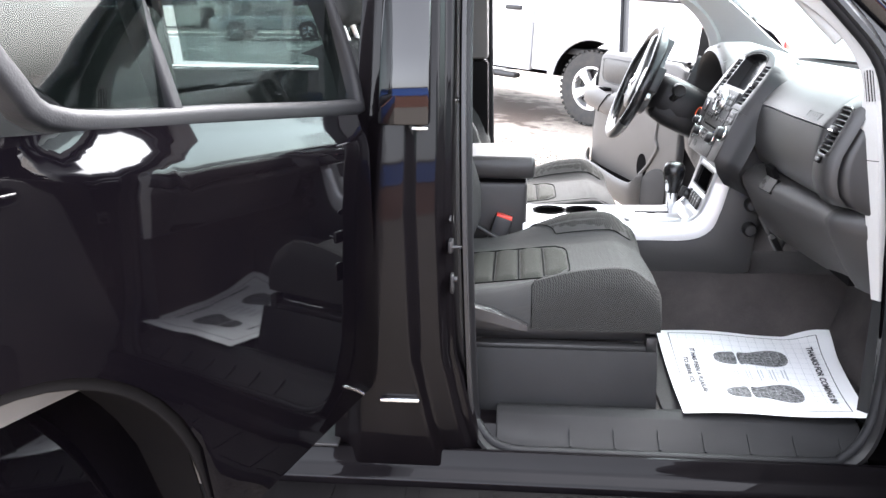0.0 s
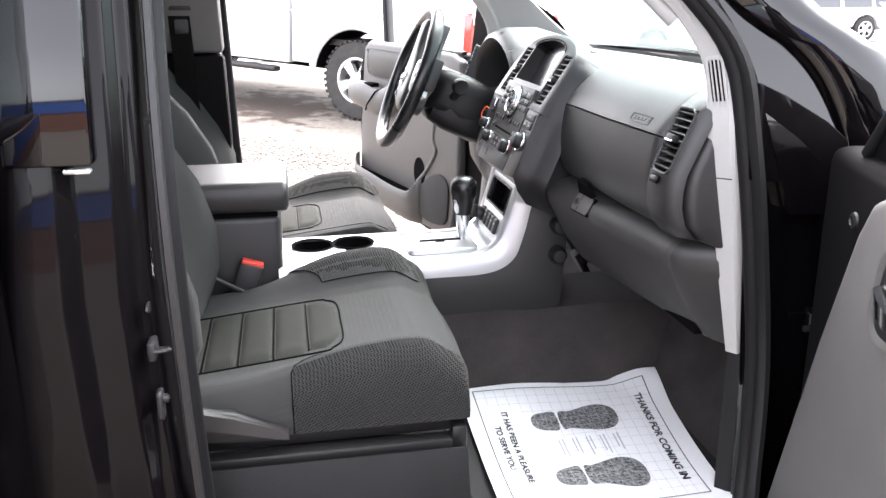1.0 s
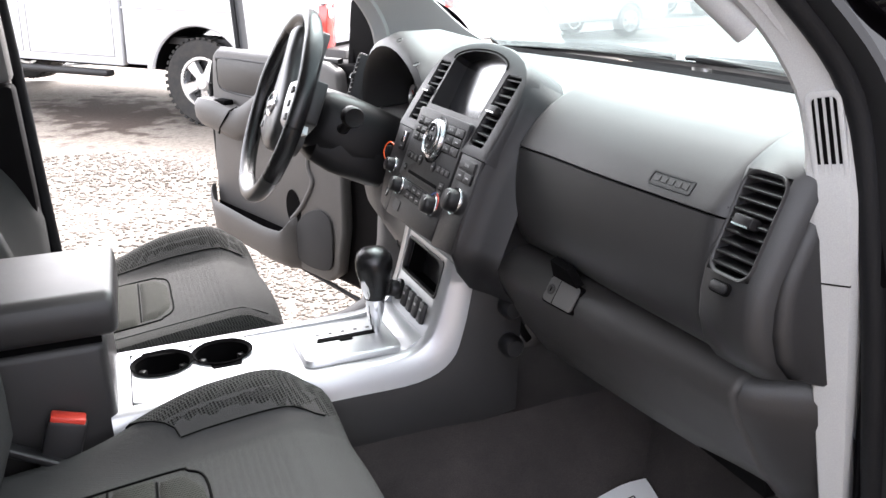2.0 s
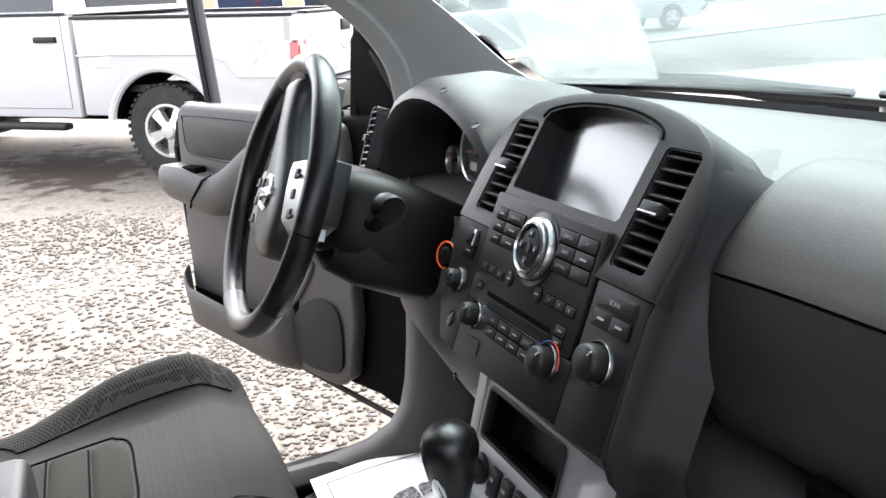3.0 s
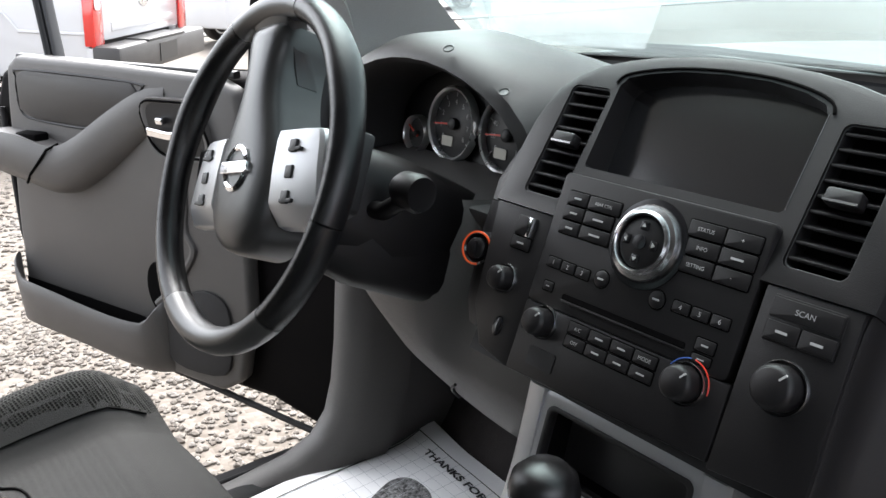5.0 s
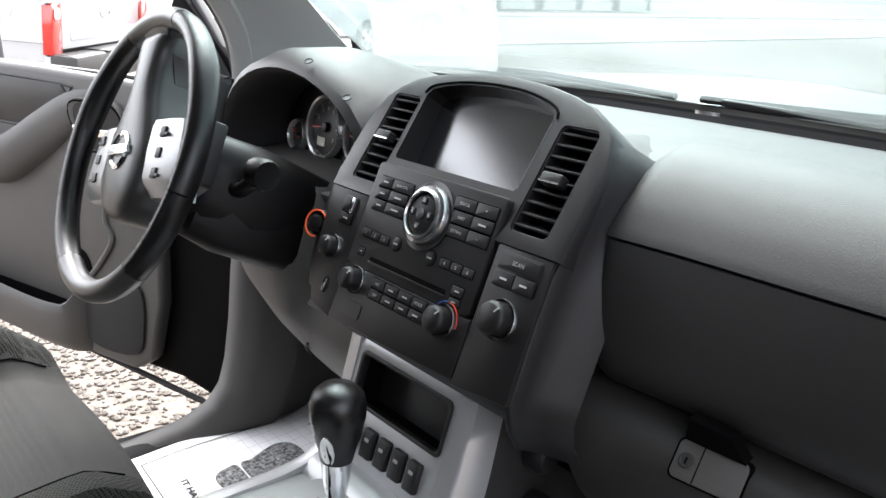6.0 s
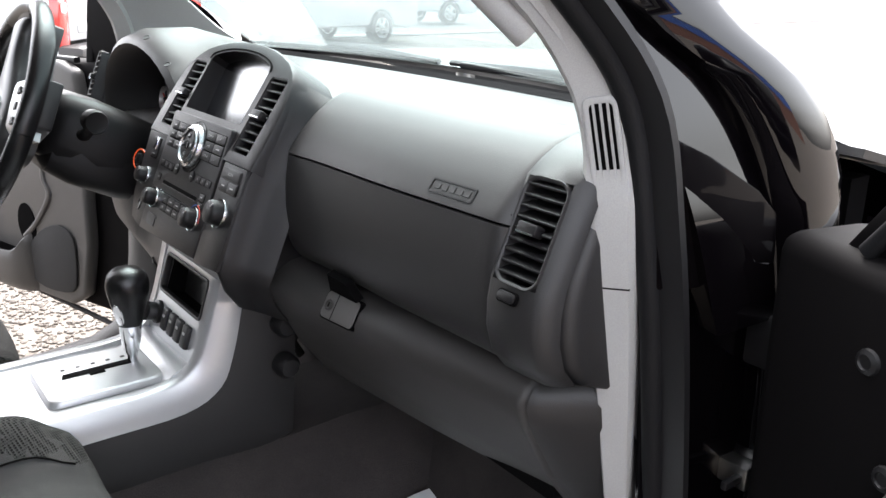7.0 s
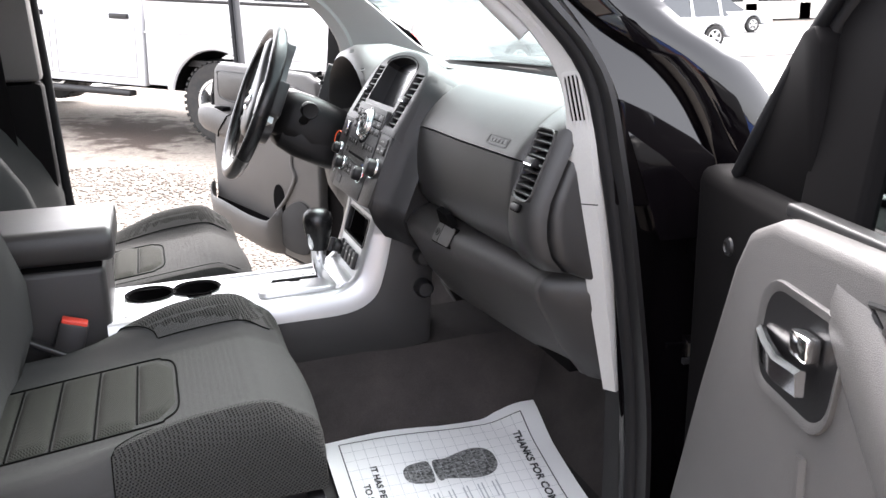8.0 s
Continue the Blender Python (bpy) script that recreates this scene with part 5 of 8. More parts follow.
part("lower_pad", grid(lambda y, i: pillow(LOW, y, i, core=(0.30, 1.02)), pad_ys, range(len(LOW)), 0.006), DASH, dash, "padded charcoal lower dash", 60)
part("seam_shadow_gap", grid(lambda y, i: (0.078 + 0.010 * smoothstep(0.40, 0.70, -y), y, 1.070 + 0.026 * i), steps(-0.645, -0.20, 12), range(2), 0.004), DEEP, dash, "dark gap below the airbag lid")
# panel at the dash end round the side air vent
VPROF = [(0.207, 1.1585), (0.190, 1.1655), (0.165, 1.1660), (0.140, 1.158), (0.121, 1.147), (0.1035, 1.134), (0.0820, 1.0855), (0.0605, 1.037), (0.0560, 1.012), (0.0560, 0.985), (0.064, 0.957), (0.081, 0.936), (0.113, 0.929)]
vent_ys = [-0.640, -0.643, -0.647, -0.676, -0.705, -0.709, -0.713, -0.717, -0.720, -0.722]
end_back = lambda y: 0.030 * (1 - math.sqrt(max(0.0, 1 - (max(0.0, -y - 0.692) / 0.0302) ** 2))) + 0.004 * smoothstep(-0.647, -0.640, y)
bm = fresh()
vp = [[bm.verts.new((x + end_back(y), y, z)) for x, z in VPROF] for y in vent_ys]
for i in range(len(vent_ys) - 1):
    for j in range(len(VPROF) - 1):
        if not (2 <= i <= 3 and 5 <= j <= 6):
            bm.faces.new((vp[i][j], vp[i + 1][j], vp[i + 1][j + 1], vp[i][j + 1]))
part("vent_panel", bm, DASH, dash, "charcoal panel round the side air vent", 50)
# airbag mark: embossed plate with unreadable raised bars
am = frame_m((0.0777, -0.557, 1.103), (0.048, -1, 0), (0.61, 0, 0.793))
# outline in a darker plastic: the emboss's shade is put into colour
emb = part("airbag_plate", frame_ring(rrect(0, 0, 0.072, 0.017, 0.003), rrect(0, 0, 0.067, 0.013, 0.002), 0.003, am, 0, top=0.0007), STACK, dash, "dark outline drawn for the emboss on the airbag lid")
for k in range(5):
    part("embossed_bar", box((-0.028 + k * 0.012, -0.003, -0.002), (-0.019 + k * 0.012, 0.003, 0.0006), am), DASH, emb)

# side air vents, passenger and driver
for s in (-1, 1):
    if s < 0:
        tilt = frame_m((0.0820, -0.676, 1.0855), (0, -1, 0), (0.405, 0, 0.914))
        vw, vh = 0.056, 0.104
    else:
        tilt = frame_m((0.050, 0.676, 1.100), (0, -1, 0), (0.37, 0, 0.93)) @ Matrix.Rotation(radians(4), 4, "Z") @ Matrix.Rotation(radians(-10), 4, "Y")
        vw, vh = 0.060, 0.114
    pod = part("vent_pod", frame_ring(rrect(0, 0, vw + 0.004, vh + 0.005, 0.016, 6), rrect(0, 0, vw - 0.002, vh - 0.002, 0.014, 6), 0.022 if s < 0 else 0.09, tilt, 0.0010, top=0.0014, inner_top=-0.0006), DASH, dash, "charcoal surround of the side air vent")
    part("vent_recess", prism(rrect(0, 0, vw + 0.004, vh + 0.004, 0.014), 0.004, tilt, top=-0.022), DEEP, pod)
    for k in range(9):
        v = vh * (-0.43 + k * 0.1075)
        part("vent_slat", _xf(box((-vw / 2 + 0.001, -0.0013, -0.020), (vw / 2 - 0.001, 0.0013, 0.0), bevel=0.0008), tilt @ Matrix.Translation((0, v, 0)) @ Matrix.Rotation(radians(28), 4, "X")), STACK, pod)
    tab = part("vent_tab", prism(rrect(0, 0.002, 0.026, 0.012, 0.003), 0.014, tilt, 0.002, top=0.009), STACK, pod, "black vent slider")
    part("tab_edge", box((-0.012, -0.0035, 0.0078), (0.012, -0.0018, 0.0096), tilt), CHROME, tab, "bright slider edge")
    if s < 0:
        vb = part("vent_button", prism(rrect(0.0, -0.0655, 0.024, 0.010, 0.004), 0.006, tilt, 0.0018, top=0.0045), STACK, pod)
        part("button_gap", prism(rrect(0.0, -0.0655, 0.027, 0.013, 0.005), 0.004, tilt, top=0.0022), DEEP, vb)
    ep = loft([[(0.25, s * y, 0.76), (0.165 + d, s * y, 0.91), (0.113 + d, s * y, 0.932), (0.096 + d, s * y, 0.955), (0.090 + d, s * y, 0.985), (0.090 + d, s * y, 1.02), (0.096 + d, s * y, 1.045), (0.120 + d, s * y, 1.104), (0.140 + d, s * y, 1.131), (0.174 + d, s * y, 1.150), (0.224, s * y, 1.158), (0.43, s * y, 1.145), (0.45, s * y, 0.76)] for y, d in ((0.700, 0.0), (0.712, 0.001), (0.720, 0.008), (0.723, 0.018))])
    part("dash_end", ep, DASH, dash, "rounded end of the dash")

# glove box
gl = [(0.090, 0.931), (0.060, 0.926), (0.036, 0.912), (0.028, 0.896), (0.034, 0.872), (0.075, 0.795), (0.115, 0.742), (0.15, 0.728), (0.30, 0.735)]
lid_at = lambda y, i, back=0.0: (gl[i][0] + 0.005 + back + (0.055 * (smoothstep(0.05, 0.75, -y) - 0.08) + 0.012 * smoothstep(0.40, 0.68, -y)) * (1 if i < 8 else 0), y, gl[i][1] - 0.004 * smoothstep(0.30, 0.66, -y))
lid = part("glove_box_lid", grid(lambda y, i: lid_at(y, i, 0.010 * smoothstep(-0.652, -0.664, y) ** 2), steps(-0.664, -0.648, 5) + steps(-0.63, -0.185, 16), range(len(gl)), 0.01), MID, dash, "grey glove box lid", 75)
part("lid_gap", grid(lambda y, i: lid_at(y, i, 0.014), steps(-0.674, -0.660, 2), range(len(gl)), 0.004), DEEP, dash, "dark gap beside the glove box lid")
part("lid_end_panel", grid(lambda y, i: lid_at(y, i, 0.002 + 0.085 * ((-y - 0.6665) / 0.062) ** 1.25), steps(-0.7285, -0.6665, 12), range(len(gl)), 0.008), DASH, dash, "charcoal panel beside the glove box", 75)
lm = frame_m((0.0555, -0.354, 0.9065), (0.1156, -1, 0), (0.48, 0, 0.877))
part("latch_shadow_gap", prism(rrect(0, 0.0, 0.070, 0.040, 0.007), 0.012, lm, top=0.0004), DEEP, lid, "dark gap round the latch")
latch = part("glove_latch", prism(rrect(0, 0.0, 0.066, 0.036, 0.006), 0.012, lm, 0.0012, top=0.0024), GREY, lid, "grey glove box latch with a key hole")
part("key_cylinder", lathe([(0.0075, 0), (0.0075, 0.0015), (0.0055, 0.002), (0.0045, 0.001), (0.001, 0.001)], lm @ Matrix.Translation((-0.021, 0.0, 0.0024)), 16), MID, latch)
part("key_hole", box((-0.0218, -0.003, 0.0030), (-0.0202, 0.003, 0.0042), lm), DEEP, latch)
part("latch_gap", box((-0.0098, -0.0175, 0.001), (-0.0086, 0.0175, 0.0027), lm), SEAM, latch)
# near-black block stands for the shade in the finger recess
part("latch_recess", prism([(-0.026, -0.012), (0.034, -0.012), (0.022, 0.012), (-0.018, 0.016)], 0.012, frame_m((0.0665, -0.350, 0.939), (0.06, -1, 0), (-0.35, 0, 1)), top=0.012), DEEP, lid, "dark finger recess above the latch")
# near-black filler carries the shade under the dash
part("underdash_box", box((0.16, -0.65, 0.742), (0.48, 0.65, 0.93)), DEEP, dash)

# the centre stack
TH = math.atan(0.42)
SM = frame_m((-0.015, 0, 0.978), (0, -1, 0), (math.sin(TH), 0, math.cos(TH)))
side_o = [(-0.012, 0.895), (-0.034, 0.91), (-0.016, 0.94), (0.046, 1.062), (0.125, 1.085), (0.160, 1.146), (0.20, 1.150), (0.25, 1.14), (0.25, 0.90)]
body = part("stack_body", loft([[(x, y, z) for x, z in side_o] for y in (0.192, -0.192)]), STACK, dash)
# upper panel: one arched plate that leans back, with the screen and two upright air vents sunk in it
SP = SM @ Matrix.Translation((0, 0.090, 0.012)) @ Matrix.Rotation(-math.atan(0.21), 4, "X")
arch_half = [(0.195, 0.0), (0.196, 0.05), (0.194, 0.09), (0.189, 0.112), (0.180, 0.127), (0.163, 0.143), (0.140, 0.156), (0.110, 0.165), (0.075, 0.172), (0.035, 0.176)]
arch_out = arch_half + [(0.0, 0.177)] + [(-u, v) for u, v in reversed(arch_half)]
scr = [(-0.103, 0.0545), (0.102, 0.0545), (0.105, 0.058), (0.105, 0.140), (0.100, 0.149), (0.080, 0.157), (0.045, 0.1635), (0.0, 0.1655), (-0.045, 0.1635), (-0.080, 0.158), (-0.103, 0.151), (-0.109, 0.142), (-0.106, 0.058)]
vents = [(-0.1415, 0.0765), (0.1475, 0.0755)]
face = part("upper_stack_panel", pierced_plate(arch_out, [scr] + [rrect(u, v, 0.052, 0.122, 0.007, 4) for u, v in vents], 0.075, SP, 0.007), STACK, dash, "black arched panel round the screen and vents", 34)
for cu, cv in vents:
    s = 1 if cu > 0 else -1
    col = part("centre_vent", frame_ring(rrect(cu, cv, 0.0518, 0.1218, 0.007, 4), rrect(cu, cv, 0.0485, 0.1185, 0.006, 4), 0.020, SP, 0.0006, top=-0.0015), BLACK, dash, "black upright air vent")
    part("vent_recess", prism(rrect(cu, cv, 0.0516, 0.1216, 0.007), 0.003, SP, top=-0.024), DEEP, col)
    for k in range(9):
        part("vent_slat", _xf(box((-0.0242, -0.0014, -0.018), (0.0242, 0.0014, 0.001), bevel=0.0008), SP @ Matrix.Translation((cu, cv - 0.052 + k * 0.0131, -0.003)) @ Matrix.Rotation(radians(26), 4, "X")), STACK, col)
    part("vent_tab", prism(rrect(cu, cv, 0.028, 0.013, 0.003), 0.014, SP, 0.002, top=0.008), STACK, col, "black vent slider with a bright edge")
    part("tab_edge", box((cu - 0.0135, cv - 0.0055, 0.0060), (cu + 0.0135, cv - 0.0035, 0.0086), SP), RINGM, col, "bright slider edge")
for s in (-1, 1):
    low = [(0.118 * s, 0.089), (0.195 * s, 0.089), (0.197 * s, -0.055), (0.118 * s, -0.062)]
    if s < 0:
        low = [(-0.113, 0.089), (-0.195, 0.089), (-0.184, -0.02), (-0.160, -0.058), (-0.113, -0.066)]
    part("stack_wing", prism(low if s > 0 else low[::-1], 0.03, SM, 0.002, top=0.0112), STACK, dash, "black stack panel")
groove = smooth_line([(u * 1.045, 0.108 + (v - 0.108) * 1.055, 0.0) for u, v in scr[3:12]], 3)
part("screen_arch_groove", tube([SP @ (p + Vector((0, 0, 0.0006))) for p in groove], 0.0014, 6), SEAM, face, "dark groove over the screen")
part("screen_bright_edge", loft([[SP @ Vector(q) for q in ((0.1015, v, -0.008), (0.1058, v, 0.0004), (0.1066, v, -0.003))] for v in (0.058, 0.10, 0.141)]), SILVER, face, "bright bevel of the screen opening")
part("screen", prism([(-0.112, 0.118), (0.114, 0.118), (0.114, 0.250), (-0.112, 0.250)], 0.004, SM @ Matrix.Translation((0, 0.14, -0.034)) @ Matrix.Rotation(radians(-7), 4, "X") @ Matrix.Translation((0, -0.14, 0)), top=0.0), SCREEN, dash, "switched-off dark screen deep in the panel")
# radio panel
radio = part("radio_panel", prism(rrect(-0.001, 0.070, 0.226, 0.128, 0.006), 0.02, SM, 0.0015, top=0.012), STACK, dash, "black radio panel")
ringm = SM @ Matrix.Translation((0.0025, 0.0900, 0.012))
part("dial_well", lathe([(0.040, -0.002), (0.040, 0.0015), (0.036, 0.0018), (0.001, 0.0018)], ringm, 40), GLOSS, radio)
part("control_ring", lathe([(0.0240, 0.0), (0.0240, 0.0115), (0.0255, 0.0135), (0.0280, 0.0120), (0.0285, 0.0095), (0.0325, 0.0080), (0.0345, 0.0035), (0.0345, 0.0)], ringm, 48), RINGM, radio, "bright chrome control ring")
part("control_pad", lathe([(0.0225, 0), (0.0225, 0.009), (0.019, 0.011), (0.001, 0.0115)], ringm, 32), STACK, radio, "black four-way control pad")
for a in range(4):
    am_ = ringm @ Matrix.Rotation(radians(90 * a), 4, "Z")
    arrow = part("pad_arrow", prism(rrect(0, 0.0145, 0.009, 0.008, 0.002), 0.004, am_, 0.001, top=0.0125), GLOSS, radio)
    part("arrow_mark", prism([(-0.0022, 0.0135), (0.0022, 0.0135), (0, 0.0168)], 0.0006, am_, top=0.0132), LEGEND, arrow)
part("enter_key", lathe([(0.0065, 0.009), (0.0065, 0.013), (0.001, 0.0134)], ringm, 16), GLOSS, radio)


def key(parent, cu, cv, w, h, text="", top=0.0136, size=0.0058, mat=STACK):
    k = part("button", prism(rrect(cu, cv, w, h, 0.0012), 0.004, SM, 0.0006, top=top), mat, parent)
    part("button_gap", prism(rrect(cu, cv, w + 0.0022, h + 0.0022, 0.0018), 0.0015, SM, top=0.01225), DEEP, k)
    if text:
        part("legend", lettering(text, size, SM @ Matrix.Translation((cu, cv, top + 0.0001))), LEGEND, k)
    else:
        part("legend", prism(rrect(cu, cv, w * 0.36, h * 0.14, 0.0003), 0.0004, SM, top=top + 0.0003), LEGEND, k, "small unreadable white legend")
    return k


for r, (ta, tb, u1) in enumerate((("", "REAR CTRL", -0.0365), ("", "", -0.0405), ("", "", -0.0385))):
    key(radio, -0.0885, 0.1115 - r * 0.0143, 0.0245, 0.0122, ta, size=0.0042)
    key(radio, (-0.0745 + u1) / 2, 0.1115 - r * 0.0143, u1 + 0.0745, 0.0122, tb, size=0.0042)
for r, (ta, tb, u0) in enumerate((("STATUS", "+", 0.0375), ("INFO", "", 0.0405), ("SETTING", "-", 0.0385))):
    key(radio, (u0 + 0.0715) / 2, 0.1145 - r * 0.0152, 0.0715 - u0, 0.0130, ta, size=0.0046)
    key(radio, 0.0890, 0.1145 - r * 0.0152, 0.0320, 0.0130, tb, size=0.0052)
for k in range(3):
    key(radio, -0.0935 + k * 0.0185, 0.0475 - 0.0004 * k, 0.0165, 0.0092, str(k + 1), 0.0134)
    key(radio, 0.0540 + k * 0.0190, 0.0485, 0.0165, 0.0092, str(k + 4), 0.0134)
for cu in (-0.0335, 0.0292):
    rb_ = part("round_button", lathe([(0.0078, 0), (0.0078, 0.0012), (0.0066, 0.002), (0.001, 0.0022)], SM @ Matrix.Translation((cu, 0.0480, 0.012)), 20), STACK, radio)
    part("button_gap", lathe([(0.0090, -0.001), (0.0090, 0.0002), (0.001, 0.0003)], SM @ Matrix.Translation((cu, 0.0480, 0.012)), 20), DEEP, rb_)
    part("legend", prism(rrect(cu, 0.0480, 0.007, 0.0016, 0.0003), 0.0004, SM, top=0.0145), LEGEND, rb_)
part("disc_slot", prism(rrect(-0.0015, 0.0205, 0.140, 0.0055, 0.002), 0.003, SM, top=0.0126), DEEP, radio, "narrow disc slot")
part("slot_lip", prism(rrect(-0.0015, 0.0165, 0.142, 0.002, 0.0008), 0.003, SM, 0.0005, top=0.0138), STACK, radio)
key(radio, -0.0920, 0.0245, 0.012, 0.0085, "", 0.0132)
key(radio, 0.0860, 0.0265, 0.018, 0.010, "", 0.0132)
key(radio, 0.0860, 0.0150, 0.018, 0.007, "", 0.0130)
# climate panel
clim = part("climate_panel", prism([(-0.115, -0.066), (0.117, -0.058), (0.117, 0.006), (-0.115, 0.006)], 0.02, SM, 0.003, top=0.012), STACK, dash, "black climate control panel")


def dial(parent, cu, cv, r, ring_mat, top=0.012, h=0.020):
    m = SM @ Matrix.Translation((cu, cv, top))
    a = part("bezel_ring", lathe([(r * 1.22, -0.002), (r * 1.22, 0.0025), (r * 1.18, 0.0040), (r * 1.12, 0.0025), (r * 1.12, -0.002)], m, 32), ring_mat, parent, "bright dial ring")
    b = part("dial_knob", lathe([(r, 0), (r, h * 0.7), (r * 0.9, h * 0.92), (r * 0.75, h), (0.001, h * 1.03)], m, 28), STACK, parent, "black dial knob")
    part("dial_pointer", prism(rrect(0, r * 0.72, 0.0016, r * 0.4, 0.0005), 0.0015, m @ Matrix.Rotation(radians(-40), 4, "Z"), top=h * 1.02), LEGEND, b)
    return b


dial(clim, -0.0830, -0.0095, 0.0135, RINGM)
dial(clim, 0.0805, -0.0075, 0.0150, RINGM)
part("temperature_arc", tube([SM @ Vector((0.0805 + 0.0212 * math.sin(radians(a)), -0.0075 + 0.0212 * math.cos(radians(a)), 0.0135)) for a in steps(5, 95, 8)], 0.0006, 5), REDDOT, clim, "red warm mark round the dial")
part("temperature_arc", tube([SM @ Vector((0.0805 + 0.0212 * math.sin(radians(a)), -0.0075 + 0.0212 * math.cos(radians(a)), 0.0135)) for a in steps(-60, -5, 6)], 0.0006, 5), BLUE, clim, "blue cool mark round the dial")
for k, tx in enumerate(("A/C", "", "", "MODE")):
    key(clim, -0.0405 + k * 0.0258, -0.0030, 0.0240, 0.0105, tx, 0.0134, 0.0048)
for k, tx in enumerate(("OFF", "", "", "")):
    key(clim, -0.0405 + k * 0.0258, -0.0160, 0.0240, 0.0105, tx, 0.0130, 0.0048)
part("passenger_display", prism(rrect(-0.0735, -0.043, 0.034, 0.018, 0.002), 0.002, SM, top=0.0128), STACK, clim, "small dark airbag display")
# right wing: scan keys, dial; left wing: switch, dial, round button
wr = part("scan_block", prism(rrect(0.156, 0.066, 0.058, 0.036, 0.002), 0.004, SM, 0.001, top=0.0125), STACK, dash)
key(wr, 0.156, 0.0745, 0.055, 0.0155, "SCAN", 0.0140, 0.0062)
key(wr, 0.1425, 0.057, 0.027, 0.0145, "", 0.0142)
key(wr, 0.1705, 0.057, 0.027, 0.0145, "", 0.0142)
dial(wr, 0.1555, 0.0185, 0.0175, RINGM, 0.0112, 0.020)
wl_ = part("switch_block", prism(rrect(-0.1435, 0.0715, 0.026, 0.020, 0.002), 0.006, SM, 0.0015, top=0.0145), STACK, dash)
part("rocker_light", prism(rrect(-0.1355, 0.0715, 0.007, 0.020, 0.001), 0.004, SM, 0.001, top=0.0172), CHROME, wl_, "bright switch edge")
key(wl_, -0.1445, 0.0540, 0.026, 0.012, "", 0.0132)
dial(wl_, -0.1500, 0.0150, 0.0125, RINGM, 0.0112, 0.018)
part("round_switch", prism(oval(-0.1410, -0.0320, 0.0065, 0.0105, 18), 0.006, SM, 0.0015, top=0.0130), GLOSS, wl_, "dark round switch")
# flank that sweeps from the stack's edge back to the airbag lid
flank = []
for q, mm, kk in [((0.180, -0.100, -0.045), SM, 1.0), ((0.190, -0.080, -0.012), SM, 1.0)] + [((0.196, v, 0.0105), SM, 1.0) for v in steps(-0.055, 0.075, 6)] + [((u, v, -0.003), SP, k) for u, v, k in ((0.199, 0.02, 1.0), (0.200, 0.05, 1.0), (0.199, 0.09, 1.0), (0.195, 0.114, 1.0), (0.186, 0.130, 0.9), (0.172, 0.144, 0.7))]:
    flank.append([mm @ (Vector(q) + Vector((du * kk, 0, dn))) for du, dn in ((-0.004, -0.003), (0.0, -0.003), (0.002, -0.007), (0.004, -0.016), (0.008, -0.028), (0.015, -0.040), (0.026, -0.052), (0.034, -0.066))])
part("stack_flank", grid(lambda i, j: flank[i][j], range(len(flank)), range(8), 0.003), STACK, dash, "black flank of the centre stack", 60)

# lower dash under the steering column
UL = [(0.030, 1.035), (-0.005, 0.995), (-0.016, 0.950), (-0.006, 0.890), (0.030, 0.838), (0.10, 0.805)]
ul = part("knee_panel", grid(lambda y, i: (UL[i][0] + 0.085 * smoothstep(0.38, 0.72, y) + (0.07, 0.07, 0.045, 0.012, 0, 0)[i] * smoothstep(0.32, 0.25, y), y, UL[i][1] - 0.075 * smoothstep(0.62, 0.18, y) * (i / 5)), steps(0.125, 0.70, 20), range(6), 0.01), GREY, dash, "grey knee panel below the wheel", 70)
for k, (y, i) in enumerate(((0.60, 3), (0.47, 4), (0.30, 4))):
    pt = Vector((UL[i][0] + 0.10 * smoothstep(0.35, 0.70, y) - 0.004, y, UL[i][1] - 0.075 * smoothstep(0.62, 0.18, y) * (i / 5) - 0.002))
    part("panel_recess", tube(smooth_line([pt + Vector((-0.006, -0.012, 0.02)), pt + Vector((-0.002, 0, 0.008)), pt + Vector((0.014, 0.006, -0.012))], 3), 0.0022, 5), BLACK, ul)
part("bonnet_release", round_edges(box((0.150, 0.575, 0.830), (0.185, 0.612, 0.848)), 0.004), LIGHT, ul, "pale bonnet release lever")
ign = part("ignition_barrel", lathe([(0.022, -0.03), (0.022, 0.004), (0.019, 0.007), (0.015, 0.004), (0.001, 0.004)], frame_m((-0.004, 0.210, 1.010), (0.25, -1, 0), (0.3, 0, 1)) @ Matrix.Diagonal((0.82, 0.82, 1, 1)), 28), GLOSS, dash, "black ignition switch")
IM = frame_m((-0.004, 0.210, 1.010), (0.25, -1, 0), (0.3, 0, 1)) @ Matrix.Diagonal((0.82, 0.82, 1, 1))
part("glow_ring", tube([IM @ Vector((0.0212 * math.cos(a), 0.0212 * math.sin(a), 0.0072)) for a in steps(radians(-5), radians(285), 30)], 0.0011, 6), glowing("orange_glow", (0.7, 0.09, 0.02), 0.14), ign, "glowing orange ignition ring")
part("key_disc", lathe([(0.0135, 0.004), (0.0135, 0.0085), (0.011, 0.010), (0.001, 0.010)], IM, 24), STACK, ign, "black key turn knob")
part("key_grip", box((-0.002, -0.010, 0.009), (0.002, 0.010, 0.0125), IM, 0.001), STACK, ign)

# smooth cheek between the instruments and the stack
def cheek_bm(rows):
    rings = []
    for v, uo in rows:
        w = -0.004 - 0.21 * max(0.0, v - 0.10)
        rings.append([SM @ Vector(q) for q in ((-0.186, v, w), (uo + 0.022, v, w - 0.001), (uo + 0.010, v, w - 0.005), (uo + 0.003, v, w - 0.012), (uo, v, w - 0.024), (uo, v, w - 0.075), (-0.186, v, w - 0.075))])
    return loft(rings)


